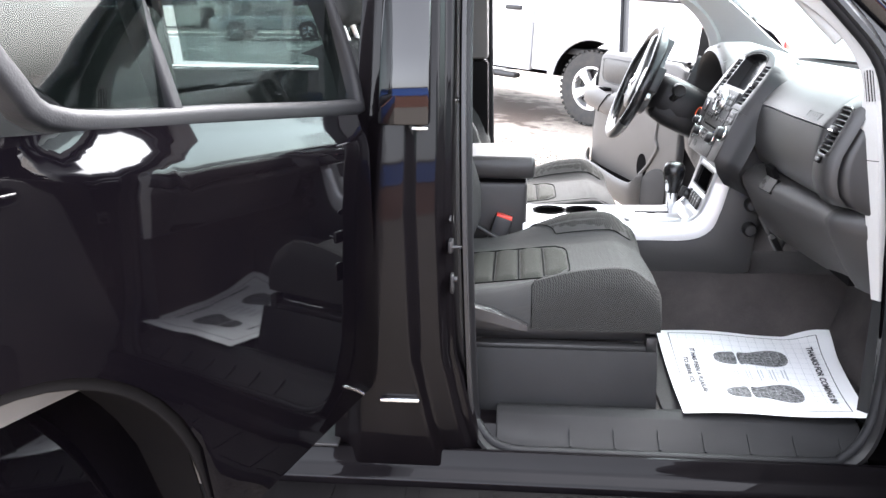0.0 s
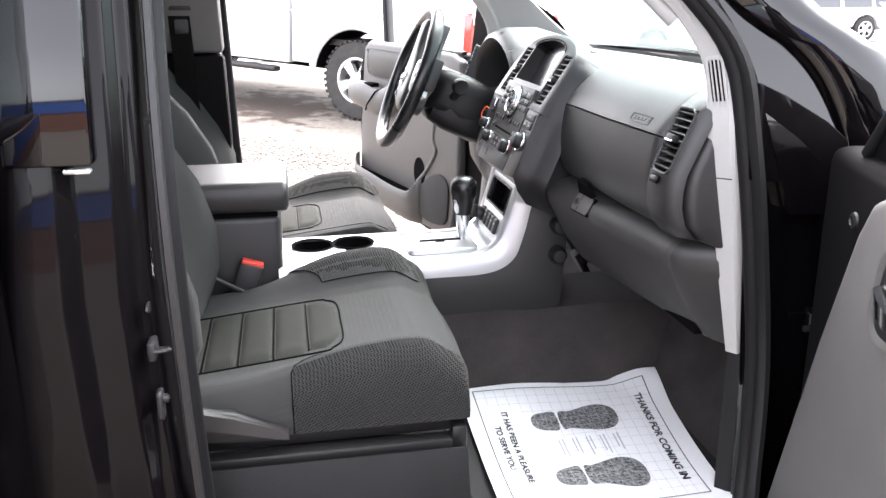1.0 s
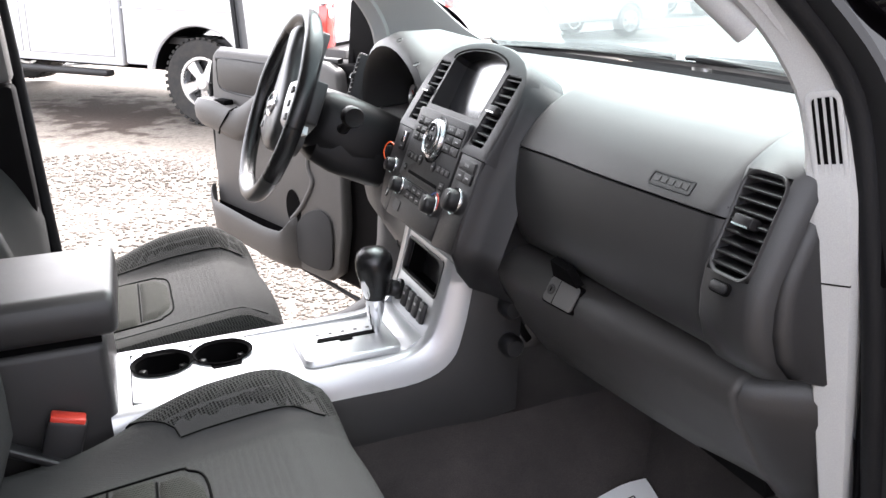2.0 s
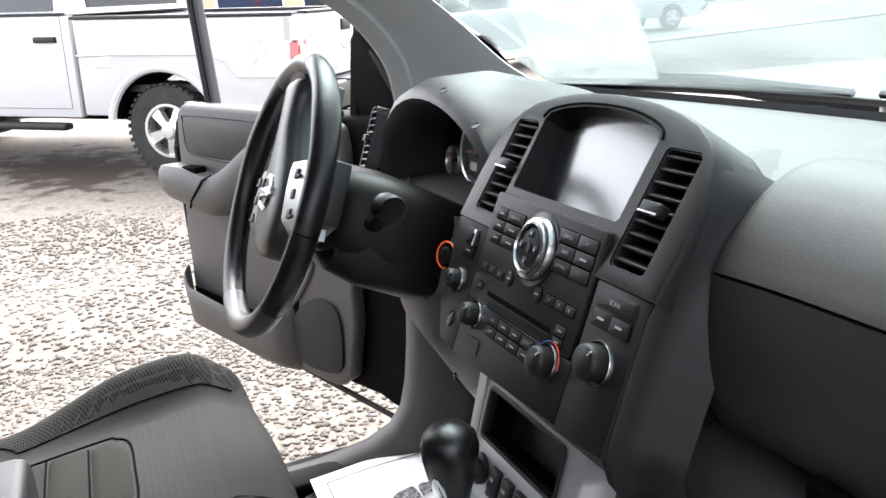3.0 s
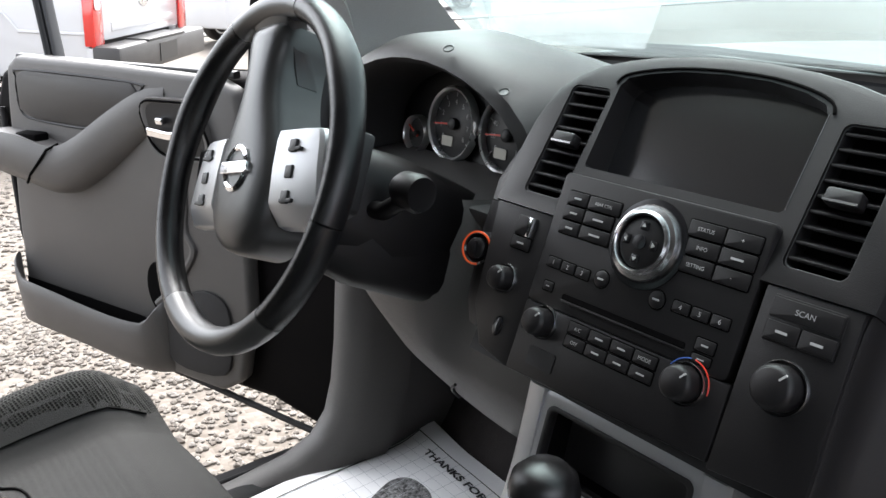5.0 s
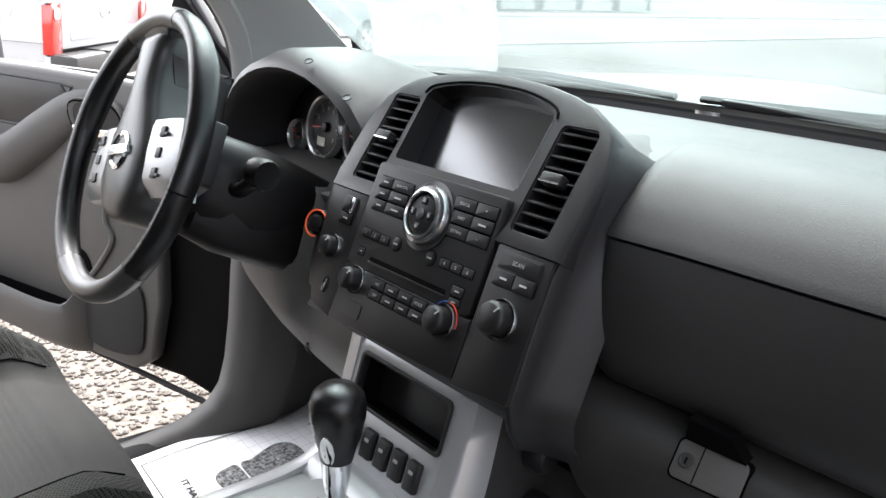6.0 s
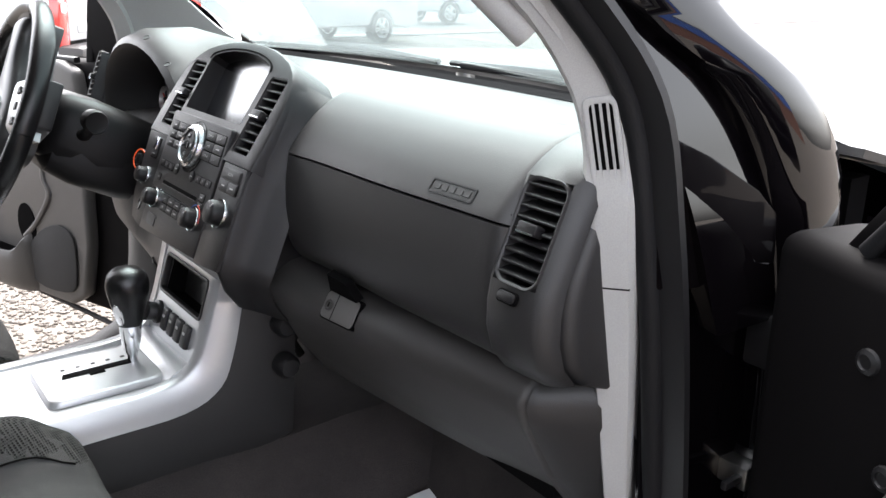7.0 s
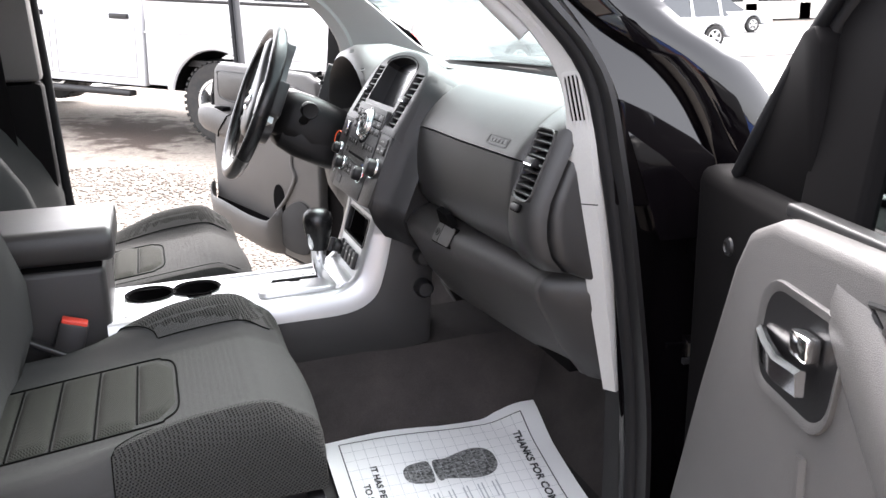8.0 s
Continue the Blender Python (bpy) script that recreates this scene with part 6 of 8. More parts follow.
part("cluster_cheek", cheek_bm([(0.088, -0.236), (0.11, -0.238), (0.13, -0.234), (0.165, -0.225), (0.195, -0.214), (0.215, -0.204), (0.226, -0.192)]), DASH, dash, "charcoal cheek beside the centre stack", 60)
part("ignition_surround", cheek_bm([(-0.045, -0.214), (-0.02, -0.228), (0.03, -0.236), (0.06, -0.237), (0.0865, -0.236)]), STACK, dash, "black surround of the ignition switch", 60)
# instrument cluster under its hood
CY = 0.425


def hood_ring(x, w, h, z0, drop=0.0):
    pts = []
    for a in steps(0, math.pi, 18):
        pts.append((x - drop * abs(math.cos(a)), CY - w * math.cos(a) * (1.0 + 0.07 * max(0, math.cos(a))), z0 + h * math.sin(a) ** 0.75))
    return pts


hood = part("cluster_hood", loft([hood_ring(0.30, 0.235, 0.120, 1.06), hood_ring(0.18, 0.232, 0.165, 1.05), hood_ring(0.10, 0.226, 0.180, 1.035), hood_ring(0.066, 0.222, 0.176, 1.025), hood_ring(0.058, 0.212, 0.168, 1.02), hood_ring(0.066, 0.203, 0.160, 1.022), hood_ring(0.17, 0.185, 0.135, 1.03)], closed=False), DASH, dash, "charcoal instrument hood")
for (y, z) in ((0.352, 1.203), (0.253, 1.163)):
    part("hood_dimple", lathe([(0.007, 0), (0.006, 0.001), (0.004, -0.002), (0.001, -0.002)], frame_m((0.0655, y, z), (0.2, -1, -0.2), (0.95, 0.1, 0.5)), 14), BLACK, hood)
part("cluster_plate", prism([(-0.20, -0.03), (0.20, -0.03), (0.19, 0.05), (0.13, 0.12), (0.0, 0.155), (-0.13, 0.12), (-0.19, 0.05)], 0.006, frame_m((0.172, CY, 1.04), (0, -1, 0), (0.15, 0, 1))), DIAL, dash, "black instrument panel")
# lighter grey paints the highlight that runs along this ledge
part("cluster_sill", round_edges(loft([[(0.045, CY - 0.215, 1.028), (0.045, CY + 0.215, 1.028), (0.06, CY + 0.215, 0.99), (0.06, CY - 0.215, 0.99)], [(0.17, CY - 0.19, 1.040), (0.17, CY + 0.19, 1.040), (0.17, CY + 0.19, 1.0), (0.17, CY - 0.19, 1.0)]]), 0.006), GREY, dash, "ledge below the instruments, paler for its highlight")
GM = frame_m((0.165, CY, 1.04), (0, -1, 0), (0.15, 0, 1))


def gauge(u, v, r, marks, needle, numbers=()):
    m = GM @ Matrix.Translation((u, v, 0))
    g = part("gauge_ring", lathe([(r * 0.93, 0), (r * 0.94, 0.010), (r, 0.012), (r * 1.05, 0.008), (r * 1.05, 0)], m, 36), ALLOY, dash, "silver gauge ring")
    part("gauge_face", lathe([(r * 0.93, 0.001), (r * 0.9, 0.002), (0.001, 0.002)], m, 32), DIAL, g)
    for k in range(marks):
        a = radians(-130 + 260 * k / (marks - 1))
        part("tick", box((-0.0006, r * 0.76, 0.002), (0.0006, r * 0.88, 0.003), m @ Matrix.Rotation(-a, 4, "Z")), LEGEND, g)
    for k, tx in enumerate(numbers):
        a = radians(-130 + 260 * k / (len(numbers) - 1))
        part("numeral", lettering(tx, r * 0.2, m @ Matrix.Translation((r * 0.6 * math.sin(a), r * 0.6 * math.cos(a), 0.0026))), LEGEND, g)
    nm = m @ Matrix.Rotation(-radians(needle), 4, "Z")
    part("needle", prism([(-0.0016, -0.006), (0.0016, -0.006), (0.0006, r * 0.82), (-0.0006, r * 0.82)], 0.002, nm, top=0.008), REDDOT, g, "red needle")
    part("needle_cap", lathe([(r * 0.17, 0.003), (r * 0.17, 0.009), (r * 0.1, 0.011), (0.001, 0.011)], m, 18), BLACK, g)
    return g


gauge(-0.052, 0.045, 0.050, 9, -95, [str(k) for k in range(9)])
gauge(0.062, 0.045, 0.050, 9, -95, [str(k * 20) for k in range(9)])
gauge(-0.135, 0.020, 0.026, 5, -60)
gauge(0.140, 0.020, 0.026, 5, -60)
for u in (-0.052, 0.062):
    part("odometer", prism(rrect(u - 0.012, 0.020, 0.024, 0.014, 0.002), 0.001, GM, top=0.0035), material("pale_display", (0.5, 0.48, 0.42), 0.5), dash, "pale trip display")

# ---------------------------------------------------------------- steering column and wheel
TILT = radians(23.5)
WN = Vector((-math.cos(TILT), 0, math.sin(TILT)))
WV = Vector((math.sin(TILT), 0, math.cos(TILT)))
WC = Vector((-0.180, 0.393, 1.088))
WM = frame_m(WC, (0, -1, 0), WV)

column = thing("steering_column", "black plastic steering column shroud with stalks", "steering column", at=WC - WN * 0.2)
cr = lambda d, w, h, dv: [WM @ Vector((u, v + dv, -d)) for u, v in rrect(0, 0, w, h, min(w, h) * 0.32, 4)]
part("upper_shroud", loft([cr(0.052, 0.105, 0.085, 0.0), cr(0.060, 0.135, 0.110, 0.0), cr(0.085, 0.172, 0.128, 0.0), cr(0.15, 0.198, 0.140, -0.004), cr(0.20, 0.204, 0.140, -0.008), cr(0.30, 0.19, 0.13, -0.014)]), COLUMN, column)
part("lower_shroud", loft([cr(0.068, 0.110, 0.070, -0.030), cr(0.078, 0.150, 0.090, -0.035), cr(0.12, 0.185, 0.100, -0.040), cr(0.20, 0.205, 0.100, -0.042), cr(0.30, 0.195, 0.09, -0.040)]), COLUMN, column)
for s in (-1, 1):
    tip = Vector((s * 0.150 + 0.012, 0.034, -0.105))
    st = part("stalk", tube([WM @ Vector((s * 0.06, 0.0, -0.115)), WM @ Vector((s * 0.11, 0.004, -0.11)), WM @ tip], 0.010, 10), COLUMN, column, "black control stalk")
    sm_ = WM @ Matrix.Translation(tip) @ Matrix.Rotation(radians(90 * s), 4, "Y")
    part("stalk_knob", lathe([(0.014, -0.03), (0.0195, -0.02), (0.0205, 0.004), (0.018, 0.010), (0.014, 0.009), (0.001, 0.0095)], sm_, 22), COLUMN, st)
part("column_collar", lathe([(0.055, -0.11), (0.058, -0.06), (0.050, -0.045), (0.03, -0.045), (0.03, -0.11)], WM, 28), COLUMN, column)

WS = WM @ Matrix.Rotation(radians(13), 4, "Z")
sw_ = thing("steering_wheel", "black leather steering wheel with silver spokes", "steering wheel", at=WC)
R0 = 0.1845


def rim_bm(a0, a1, n, grow=0.0):
    pts, sc = [], []
    for a in steps(radians(a0), radians(a1), n):
        pts.append(WS @ Vector((R0 * math.sin(a), R0 * math.cos(a), 0)))
        sc.append(1.0 + grow + 0.12 * math.exp(-((abs((math.degrees(a) + 180) % 360 - 180) - 62) / 14) ** 2))
    return sweep(pts, [(0.0150 * math.cos(b), 0.0172 * math.sin(b)) for b in steps(0, 2 * math.pi * 13 / 14, 13)], closed=False, up=tuple(WN), scale=sc)


part("rim_leather", rim_bm(22, 108, 24), LEATHER, sw_, "black stitched leather rim")
part("rim_leather", rim_bm(-108, -22, 24), LEATHER, sw_, "black stitched leather rim")
part("rim_top", rim_bm(-21.6, 21.6, 14, 0.02), SPOKEC, sw_, "smooth charcoal rim top")
part("rim_bottom", rim_bm(145, 215, 18, 0.02), SPOKEC, sw_, "smooth charcoal rim bottom")
part("rim_perforated", rim_bm(108.4, 144.6, 12), LEATHER, sw_, "perforated leather rim")
part("rim_perforated", rim_bm(215.4, 251.6, 12), LEATHER, sw_, "perforated leather rim")
for a0 in (110, 217):
    for k in range(11):
        a = radians(a0 + k * 3.1)
        part("rim_stitch", box((-0.0012, -0.0045, 0), (0.0012, 0.0045, 0.0012), WS @ Matrix.Rotation(-a, 4, "Z") @ Matrix.Translation((0, R0 - 0.012, 0)) @ Matrix.Rotation(radians(-52), 4, "X") @ Matrix.Translation((0, 0, 0.0198)) @ Matrix.Rotation(radians(35), 4, "Z")), SEAM, sw_)
hub_o = smooth_line([(-0.037, 0.160, 0), (-0.033, 0.120, 0), (-0.035, 0.085, 0), (-0.049, 0.045, 0), (-0.062, 0.005, 0), (-0.064, -0.030, 0), (-0.053, -0.066, 0), (-0.029, -0.086, 0), (0, -0.091, 0), (0.029, -0.086, 0), (0.053, -0.066, 0), (0.064, -0.030, 0), (0.062, 0.005, 0), (0.049, 0.045, 0), (0.035, 0.085, 0), (0.033, 0.120, 0), (0.037, 0.160, 0), (0.0, 0.166, 0)], 3, True)
part("airbag_cover", loft([[WS @ Vector((p.x * k, p.y * k if p.y < 0 else max(0.0, p.y - (1 - k) * 0.022 * min(1, p.y / 0.03)), h)) for p in hub_o] for k, h in ((1.0, -0.055), (1.0, -0.014), (0.975, -0.004), (0.93, 0.002), (0.80, 0.008), (0.5, 0.012), (0.2, 0.013))]), SPOKEC, sw_, "charcoal airbag cover")
part("upper_spoke", loft([[WS @ Vector((s * w, v, h)) for s, h in ((-1, h0), (1, h0), (1, h1 - 0.003), (0.85, h1), (-0.85, h1), (-1, h1 - 0.003))] for v, w, h0, h1 in ((0.10, 0.034, -0.048, -0.020), (0.162, 0.037, -0.020, 0.0035), (0.172, 0.043, -0.014, 0.009), (0.180, 0.056, -0.010, 0.0125), (0.186, 0.064, -0.006, 0.0130))]), SPOKEC, sw_, "charcoal upper spoke", 60)
part("spoke_gap", box((-0.0365, 0.1635, -0.010), (0.0365, 0.1650, 0.0030), WS), DEEP, sw_, "dark joint above the airbag cover")
bd = part("hub_badge", lathe([(0.025, 0.008), (0.026, 0.0145), (0.022, 0.0165), (0.0195, 0.0145), (0.019, 0.008)], WS @ Matrix.Translation((0, 0.0, 0.0)), 28), CHROME, sw_, "plain chrome ring badge")
part("badge_bar", prism(rrect(0, 0, 0.058, 0.013, 0.003), 0.006, WS, 0.001, top=0.0175), CHROME, bd)
for k in range(3):
    part("embossed_bar", box((-0.012 + k * 0.009, 0.118, 0.0010), (-0.006 + k * 0.009, 0.122, 0.0055), WS), STACK, sw_)
for s in (-1, 1):
    sp = [(0.058, 0.036), (0.062, -0.056), (0.100, -0.060), (0.160, -0.040), (0.168, 0.040), (0.110, 0.040)]
    arm = part("side_spoke", round_edges(loft([[WS @ Vector((s * u, v, -0.045)) for u, v in sp], [WS @ Vector((s * u, v, -0.016)) for u, v in sp]]), 0.005), BLACK, sw_)
    rings = []
    for v, u0, u1, h0, h1 in ((0.0425, 0.060, 0.120, -0.006, -0.012), (0.040, 0.0585, 0.124, 0.001, -0.007), (0.030, 0.0585, 0.130, 0.003, -0.006), (0.0, 0.060, 0.136, 0.004, -0.005), (-0.036, 0.063, 0.143, 0.003, -0.006), (-0.042, 0.063, 0.144, 0.000, -0.008), (-0.058, 0.064, 0.147, -0.013, -0.017), (-0.060, 0.064, 0.147, -0.020, -0.022)):
        rings.append([WS @ Vector((s * u, v, h)) for u, h in ((u0, -0.030), (u0, h0 - 0.002), (u0 + 0.002, h0), (u0 * 0.4 + u1 * 0.6, h0 * 0.6 + h1 * 0.4 + 0.001), (u1 - 0.004, h1), (u1, h1 - 0.004), (u1, -0.034))])
    sv = part("silver_spoke", loft(rings), SILVER, sw_, "silver switch spoke", 30)
    for k, v in enumerate((0.022, -0.005, -0.031)):
        part("switch_key", prism(rrect(s * 0.094, v, 0.013, 0.0135, 0.002), 0.008, WS, 0.0012, top=0.0042), BLACK, sv)
        if k != 1:
            part("switch_wing", prism(rrect(s * 0.097, v - 0.0035, 0.023, 0.004, 0.0012), 0.006, WS, 0.001, top=0.0040), BLACK, sv)

# ---------------------------------------------------------------- centre console
con = thing("centre_console", "grey and silver centre console with cup holders and armrest", "console", at=(-0.3, 0, 0.55))
# grey lower body
prof = [(-0.95, 0.60), (-0.55, 0.60), (-0.02, 0.58), (0.10, 0.60), (0.12, 0.90), (0.03, 0.895), (0.005, 0.80), (-0.03, 0.715), (-0.10, 0.690), (-0.55, 0.690), (-0.56, 0.72), (-0.95, 0.72)]
bm = prism(prof, 0.226, None, top=0.113)
bm.transform(Matrix(((1, 0, 0, 0), (0, 0, 1, 0), (0, 1, 0, 0), (0, 0, 0, 1))))
part("console_side", round_edges(bm, 0.006), DASH, con, "charcoal console sides")
# silver band that runs along the edge and turns up to the stack
outer = smooth_line([(-0.545, 0.735, 0), (-0.40, 0.736, 0), (-0.20, 0.738, 0), (-0.105, 0.742, 0), (-0.062, 0.762, 0), (-0.042, 0.80, 0), (-0.026, 0.850, 0), (-0.014, 0.893, 0)], 4)
inner = smooth_line([(-0.545, 0.688, 0), (-0.40, 0.690, 0), (-0.20, 0.692, 0), (-0.080, 0.695, 0), (-0.022, 0.722, 0), (0.002, 0.775, 0), (0.018, 0.840, 0), (0.030, 0.893, 0)], 4)
for s in (-1, 1):
    rings = []
    for o, i in zip(outer, inner):
        y0, y1 = 0.096, 0.121
        rings.append([(o.x, s * y0, o.y), (o.x, s * (y1 - 0.006), o.y), (o.x * 0.9 + i.x * 0.1, s * y1, o.y * 0.9 + i.y * 0.1), (i.x, s * (y1 + 0.002), i.y), (i.x, s * y0, i.y)])
    part("silver_band", loft(rings), SILVER, con, "silver painted console edge", 50)
# silver deck, upright face
cups = ((-0.466, 0.034, 0.0465), (-0.370, 0.038, 0.0465))


def deck_bm():
    """The deck round two cup holders, as two framed cells and a plain front."""
    cells = []
    for cx, cy, r in cups:
        x0, x1 = cx - 0.048, cx + 0.048
        n = 32
        sq, ci = [], []
        for k in range(n):
            a = 2 * math.pi * k / n
            c, d = math.cos(a), math.sin(a)
            w = min(0.048 / max(abs(c), 1e-6), (0.098 - cy * (1 if d > 0 else -1)) / max(abs(d), 1e-6))
            sq.append((cx + w * c, cy + w * d))
            ci.append((cx + r * c, cy + r * d))
        m = Matrix.Translation((0, 0, 0.731))
        cells.append(frame_ring(sq, ci, 0.02, m, 0, top=0.004, inner_top=0.0055))
    cells.append(box((-0.324, -0.098, 0.71), (-0.07, 0.098, 0.734)))
    cells.append(box((-0.545, -0.098, 0.71), (-0.516, 0.098, 0.735)))
    return join(*cells)


part("silver_deck", deck_bm(), SILVER, con, "silver console deck")
for cx, cy, r in cups:
    # cups in near-black, so their inner shade comes from the colour
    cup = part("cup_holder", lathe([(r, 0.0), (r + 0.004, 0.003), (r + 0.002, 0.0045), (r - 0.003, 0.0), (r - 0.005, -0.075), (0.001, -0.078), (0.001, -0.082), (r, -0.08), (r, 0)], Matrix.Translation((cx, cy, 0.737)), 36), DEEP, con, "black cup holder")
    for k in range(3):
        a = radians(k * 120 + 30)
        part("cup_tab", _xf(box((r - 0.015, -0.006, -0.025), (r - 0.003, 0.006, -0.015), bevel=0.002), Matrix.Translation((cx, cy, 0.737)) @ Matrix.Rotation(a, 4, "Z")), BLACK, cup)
# flat near-black plates on the deck stand for the notches' shade
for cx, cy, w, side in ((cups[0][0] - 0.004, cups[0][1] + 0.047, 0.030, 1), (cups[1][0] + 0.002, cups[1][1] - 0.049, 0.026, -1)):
    part("cup_insert", prism([(cx - w, cy - 0.010), (cx + w, cy - 0.010), (cx + w * 0.86, cy + 0.010), (cx - w * 0.86, cy + 0.010)] if side > 0 else [(cx - w * 0.86, cy - 0.010), (cx + w * 0.86, cy - 0.010), (cx + w, cy + 0.010), (cx - w, cy + 0.010)], 0.004, Matrix.Translation((0, 0, 0.7372)), 0.001), DEEP, con, "flat black plate for the notch beside a cup holder")
part("deck_joint", box((-0.3255, -0.098, 0.7335), (-0.3235, 0.098, 0.7350)), SEAM, con)
# gear gate and selector
gate_m = Matrix.Translation((-0.170, -0.010, 0.735))
gate = part("gear_gate", round_edges(loft([[(u, v, 0) for u, v in rrect(0, 0, 0.168, 0.148, 0.018, 4)], [(u * 0.96, v * 0.96, 0.009) for u, v in rrect(0, 0, 0.168, 0.148, 0.018, 4)], [(u * 0.92, v * 0.92, 0.011) for u, v in rrect(0, 0, 0.168, 0.148, 0.018, 4)]]), 0.001), SILVER, con, "bright silver gear gate plate")
gate.data.transform(gate_m)
part("gate_slot", _xf(prism([(-0.050, -0.004), (-0.012, -0.004), (-0.012, -0.012), (0.010, -0.012), (0.010, -0.002), (0.058, -0.002), (0.062, 0.012), (-0.046, 0.010)], 0.003, None, top=0.0125), gate_m), DEEP, gate, "dark gear slot")
for k in range(5):
    part("gate_mark", _xf(box((-0.045 + k * 0.022, 0.026, 0.0105), (-0.039 + k * 0.022, 0.031, 0.0118)), gate_m), MID, gate)
SH = Matrix.Translation((-0.116, -0.006, 0.730)) @ Matrix.Rotation(radians(2), 4, "Y")
lev = part("gear_lever", lathe([(0.0070, 0.0), (0.0070, 0.022), (0.0085, 0.028), (0.0120, 0.034), (0.0150, 0.052), (0.0172, 0.074), (0.0178, 0.078), (0.001, 0.080)], SH, 24), CHROME, con, "chrome gear lever stem")
part("lever_knob", lathe([(0.0182, 0.077), (0.0215, 0.092), (0.0265, 0.110), (0.0308, 0.130), (0.0316, 0.143), (0.0285, 0.156), (0.019, 0.165), (0.001, 0.1675)], SH, 32), LEATHER, lev, "black leather gear knob")
inl = Vector((-0.86, -0.51, 0)).normalized()
part("knob_inlay", _xf(prism(oval(0, 0, 0.0085, 0.020, 20), 0.008, frame_m(inl * 0.0235 + Vector((0, 0, 0.097)), Vector((0, 0, 1)).cross(inl), inl * 0.28 + Vector((0, 0, 1))), 0.001), SH), CHROME, lev, "chrome knob inlay")
# upright face with cubby and switches
TV = math.atan(0.33)
VM = frame_m((-0.050, 0, 0.765), (0, -1, 0), (math.sin(TV), 0, math.cos(TV)))
face = part("upright_face", frame_ring(rrect(0, 0.060, 0.196, 0.150, 0.012, 5), rrect(0, 0.088, 0.172, 0.062, 0.008, 5), 0.012, VM, 0.002, top=0.002), SILVER, con, "silver upright console face")
# cubby walls near-black: the shade inside is put into their colour
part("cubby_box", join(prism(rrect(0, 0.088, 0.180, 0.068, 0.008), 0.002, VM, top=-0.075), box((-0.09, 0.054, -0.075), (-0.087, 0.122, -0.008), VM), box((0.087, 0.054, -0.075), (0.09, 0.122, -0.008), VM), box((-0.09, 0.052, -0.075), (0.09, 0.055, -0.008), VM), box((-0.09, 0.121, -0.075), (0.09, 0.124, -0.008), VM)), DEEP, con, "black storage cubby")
part("cubby_lip", frame_ring(rrect(0, 0.088, 0.176, 0.066, 0.009, 5), rrect(0, 0.088, 0.166, 0.056, 0.007, 5), 0.012, VM, 0.001, top=0.004), BLACK, face)
part("lower_curve", grid(lambda u, t: VM @ Vector((u, -0.012 - 0.045 * (1 - math.cos(t)), 0.002 + 0.050 * math.sin(t) * 0.75)), steps(-0.098, 0.098, 6), steps(0, math.pi / 2, 8), 0.006), SILVER, con, "curved silver transition")
kn_ = part("rotary_switch", lathe([(0.019, 0), (0.019, 0.006), (0.015, 0.008), (0.015, 0.018), (0.013, 0.021), (0.001, 0.022)], VM @ Matrix.Translation((-0.068, 0.022, 0.002)), 28), BLACK, face, "black rotary switch")
part("rotary_grip", box((-0.004, -0.016, 0.018), (0.004, 0.016, 0.032), VM @ Matrix.Translation((-0.068, 0.022, 0.002)), bevel=0.002), BLACK, kn_)
for k in range(4):
    u = -0.028 + k * 0.029
    sw2 = part("rocker_switch", prism(rrect(u, 0.022, 0.021, 0.036, 0.003), 0.010, VM, 0.003, top=0.010), BLACK, face, "black rocker switch")
    part("switch_mark", prism(rrect(u, 0.027, 0.008, 0.004, 0.001), 0.001, VM, top=0.0105), LEGEND, sw2)
# storage box and padded armrest
part("storage_box", round_edges(box((-0.95, -0.118, 0.60), (-0.535, 0.118, 0.852)), 0.014, 3), DASH, con, "charcoal storage box")
arm = loft([[(x, y, z) for y, z in ((-0.128, 0.862), (-0.132, 0.905), (-0.118, 0.926), (0.118, 0.926), (0.132, 0.905), (0.128, 0.862))] for x in (-0.96, -0.515)])
part("armrest_lid", round_edges(arm, 0.014, 3), DASH, con, "padded charcoal armrest lid")
part("lid_gap", box((-0.945, -0.112, 0.850), (-0.54, 0.112, 0.864)), DEEP, con)

# hinge covers and rests beside the stack on the passenger side
for k, z in enumerate((0.80, 0.73)):
    part("side_knob", lathe([(0.020, 0), (0.020, 0.018), (0.014, 0.026), (0.001, 0.027)], frame_m((0.085, -0.115, z), (1, 0, 0), (0, 0, 1)), 20), BLACK, con, "black hook knob on the console side")


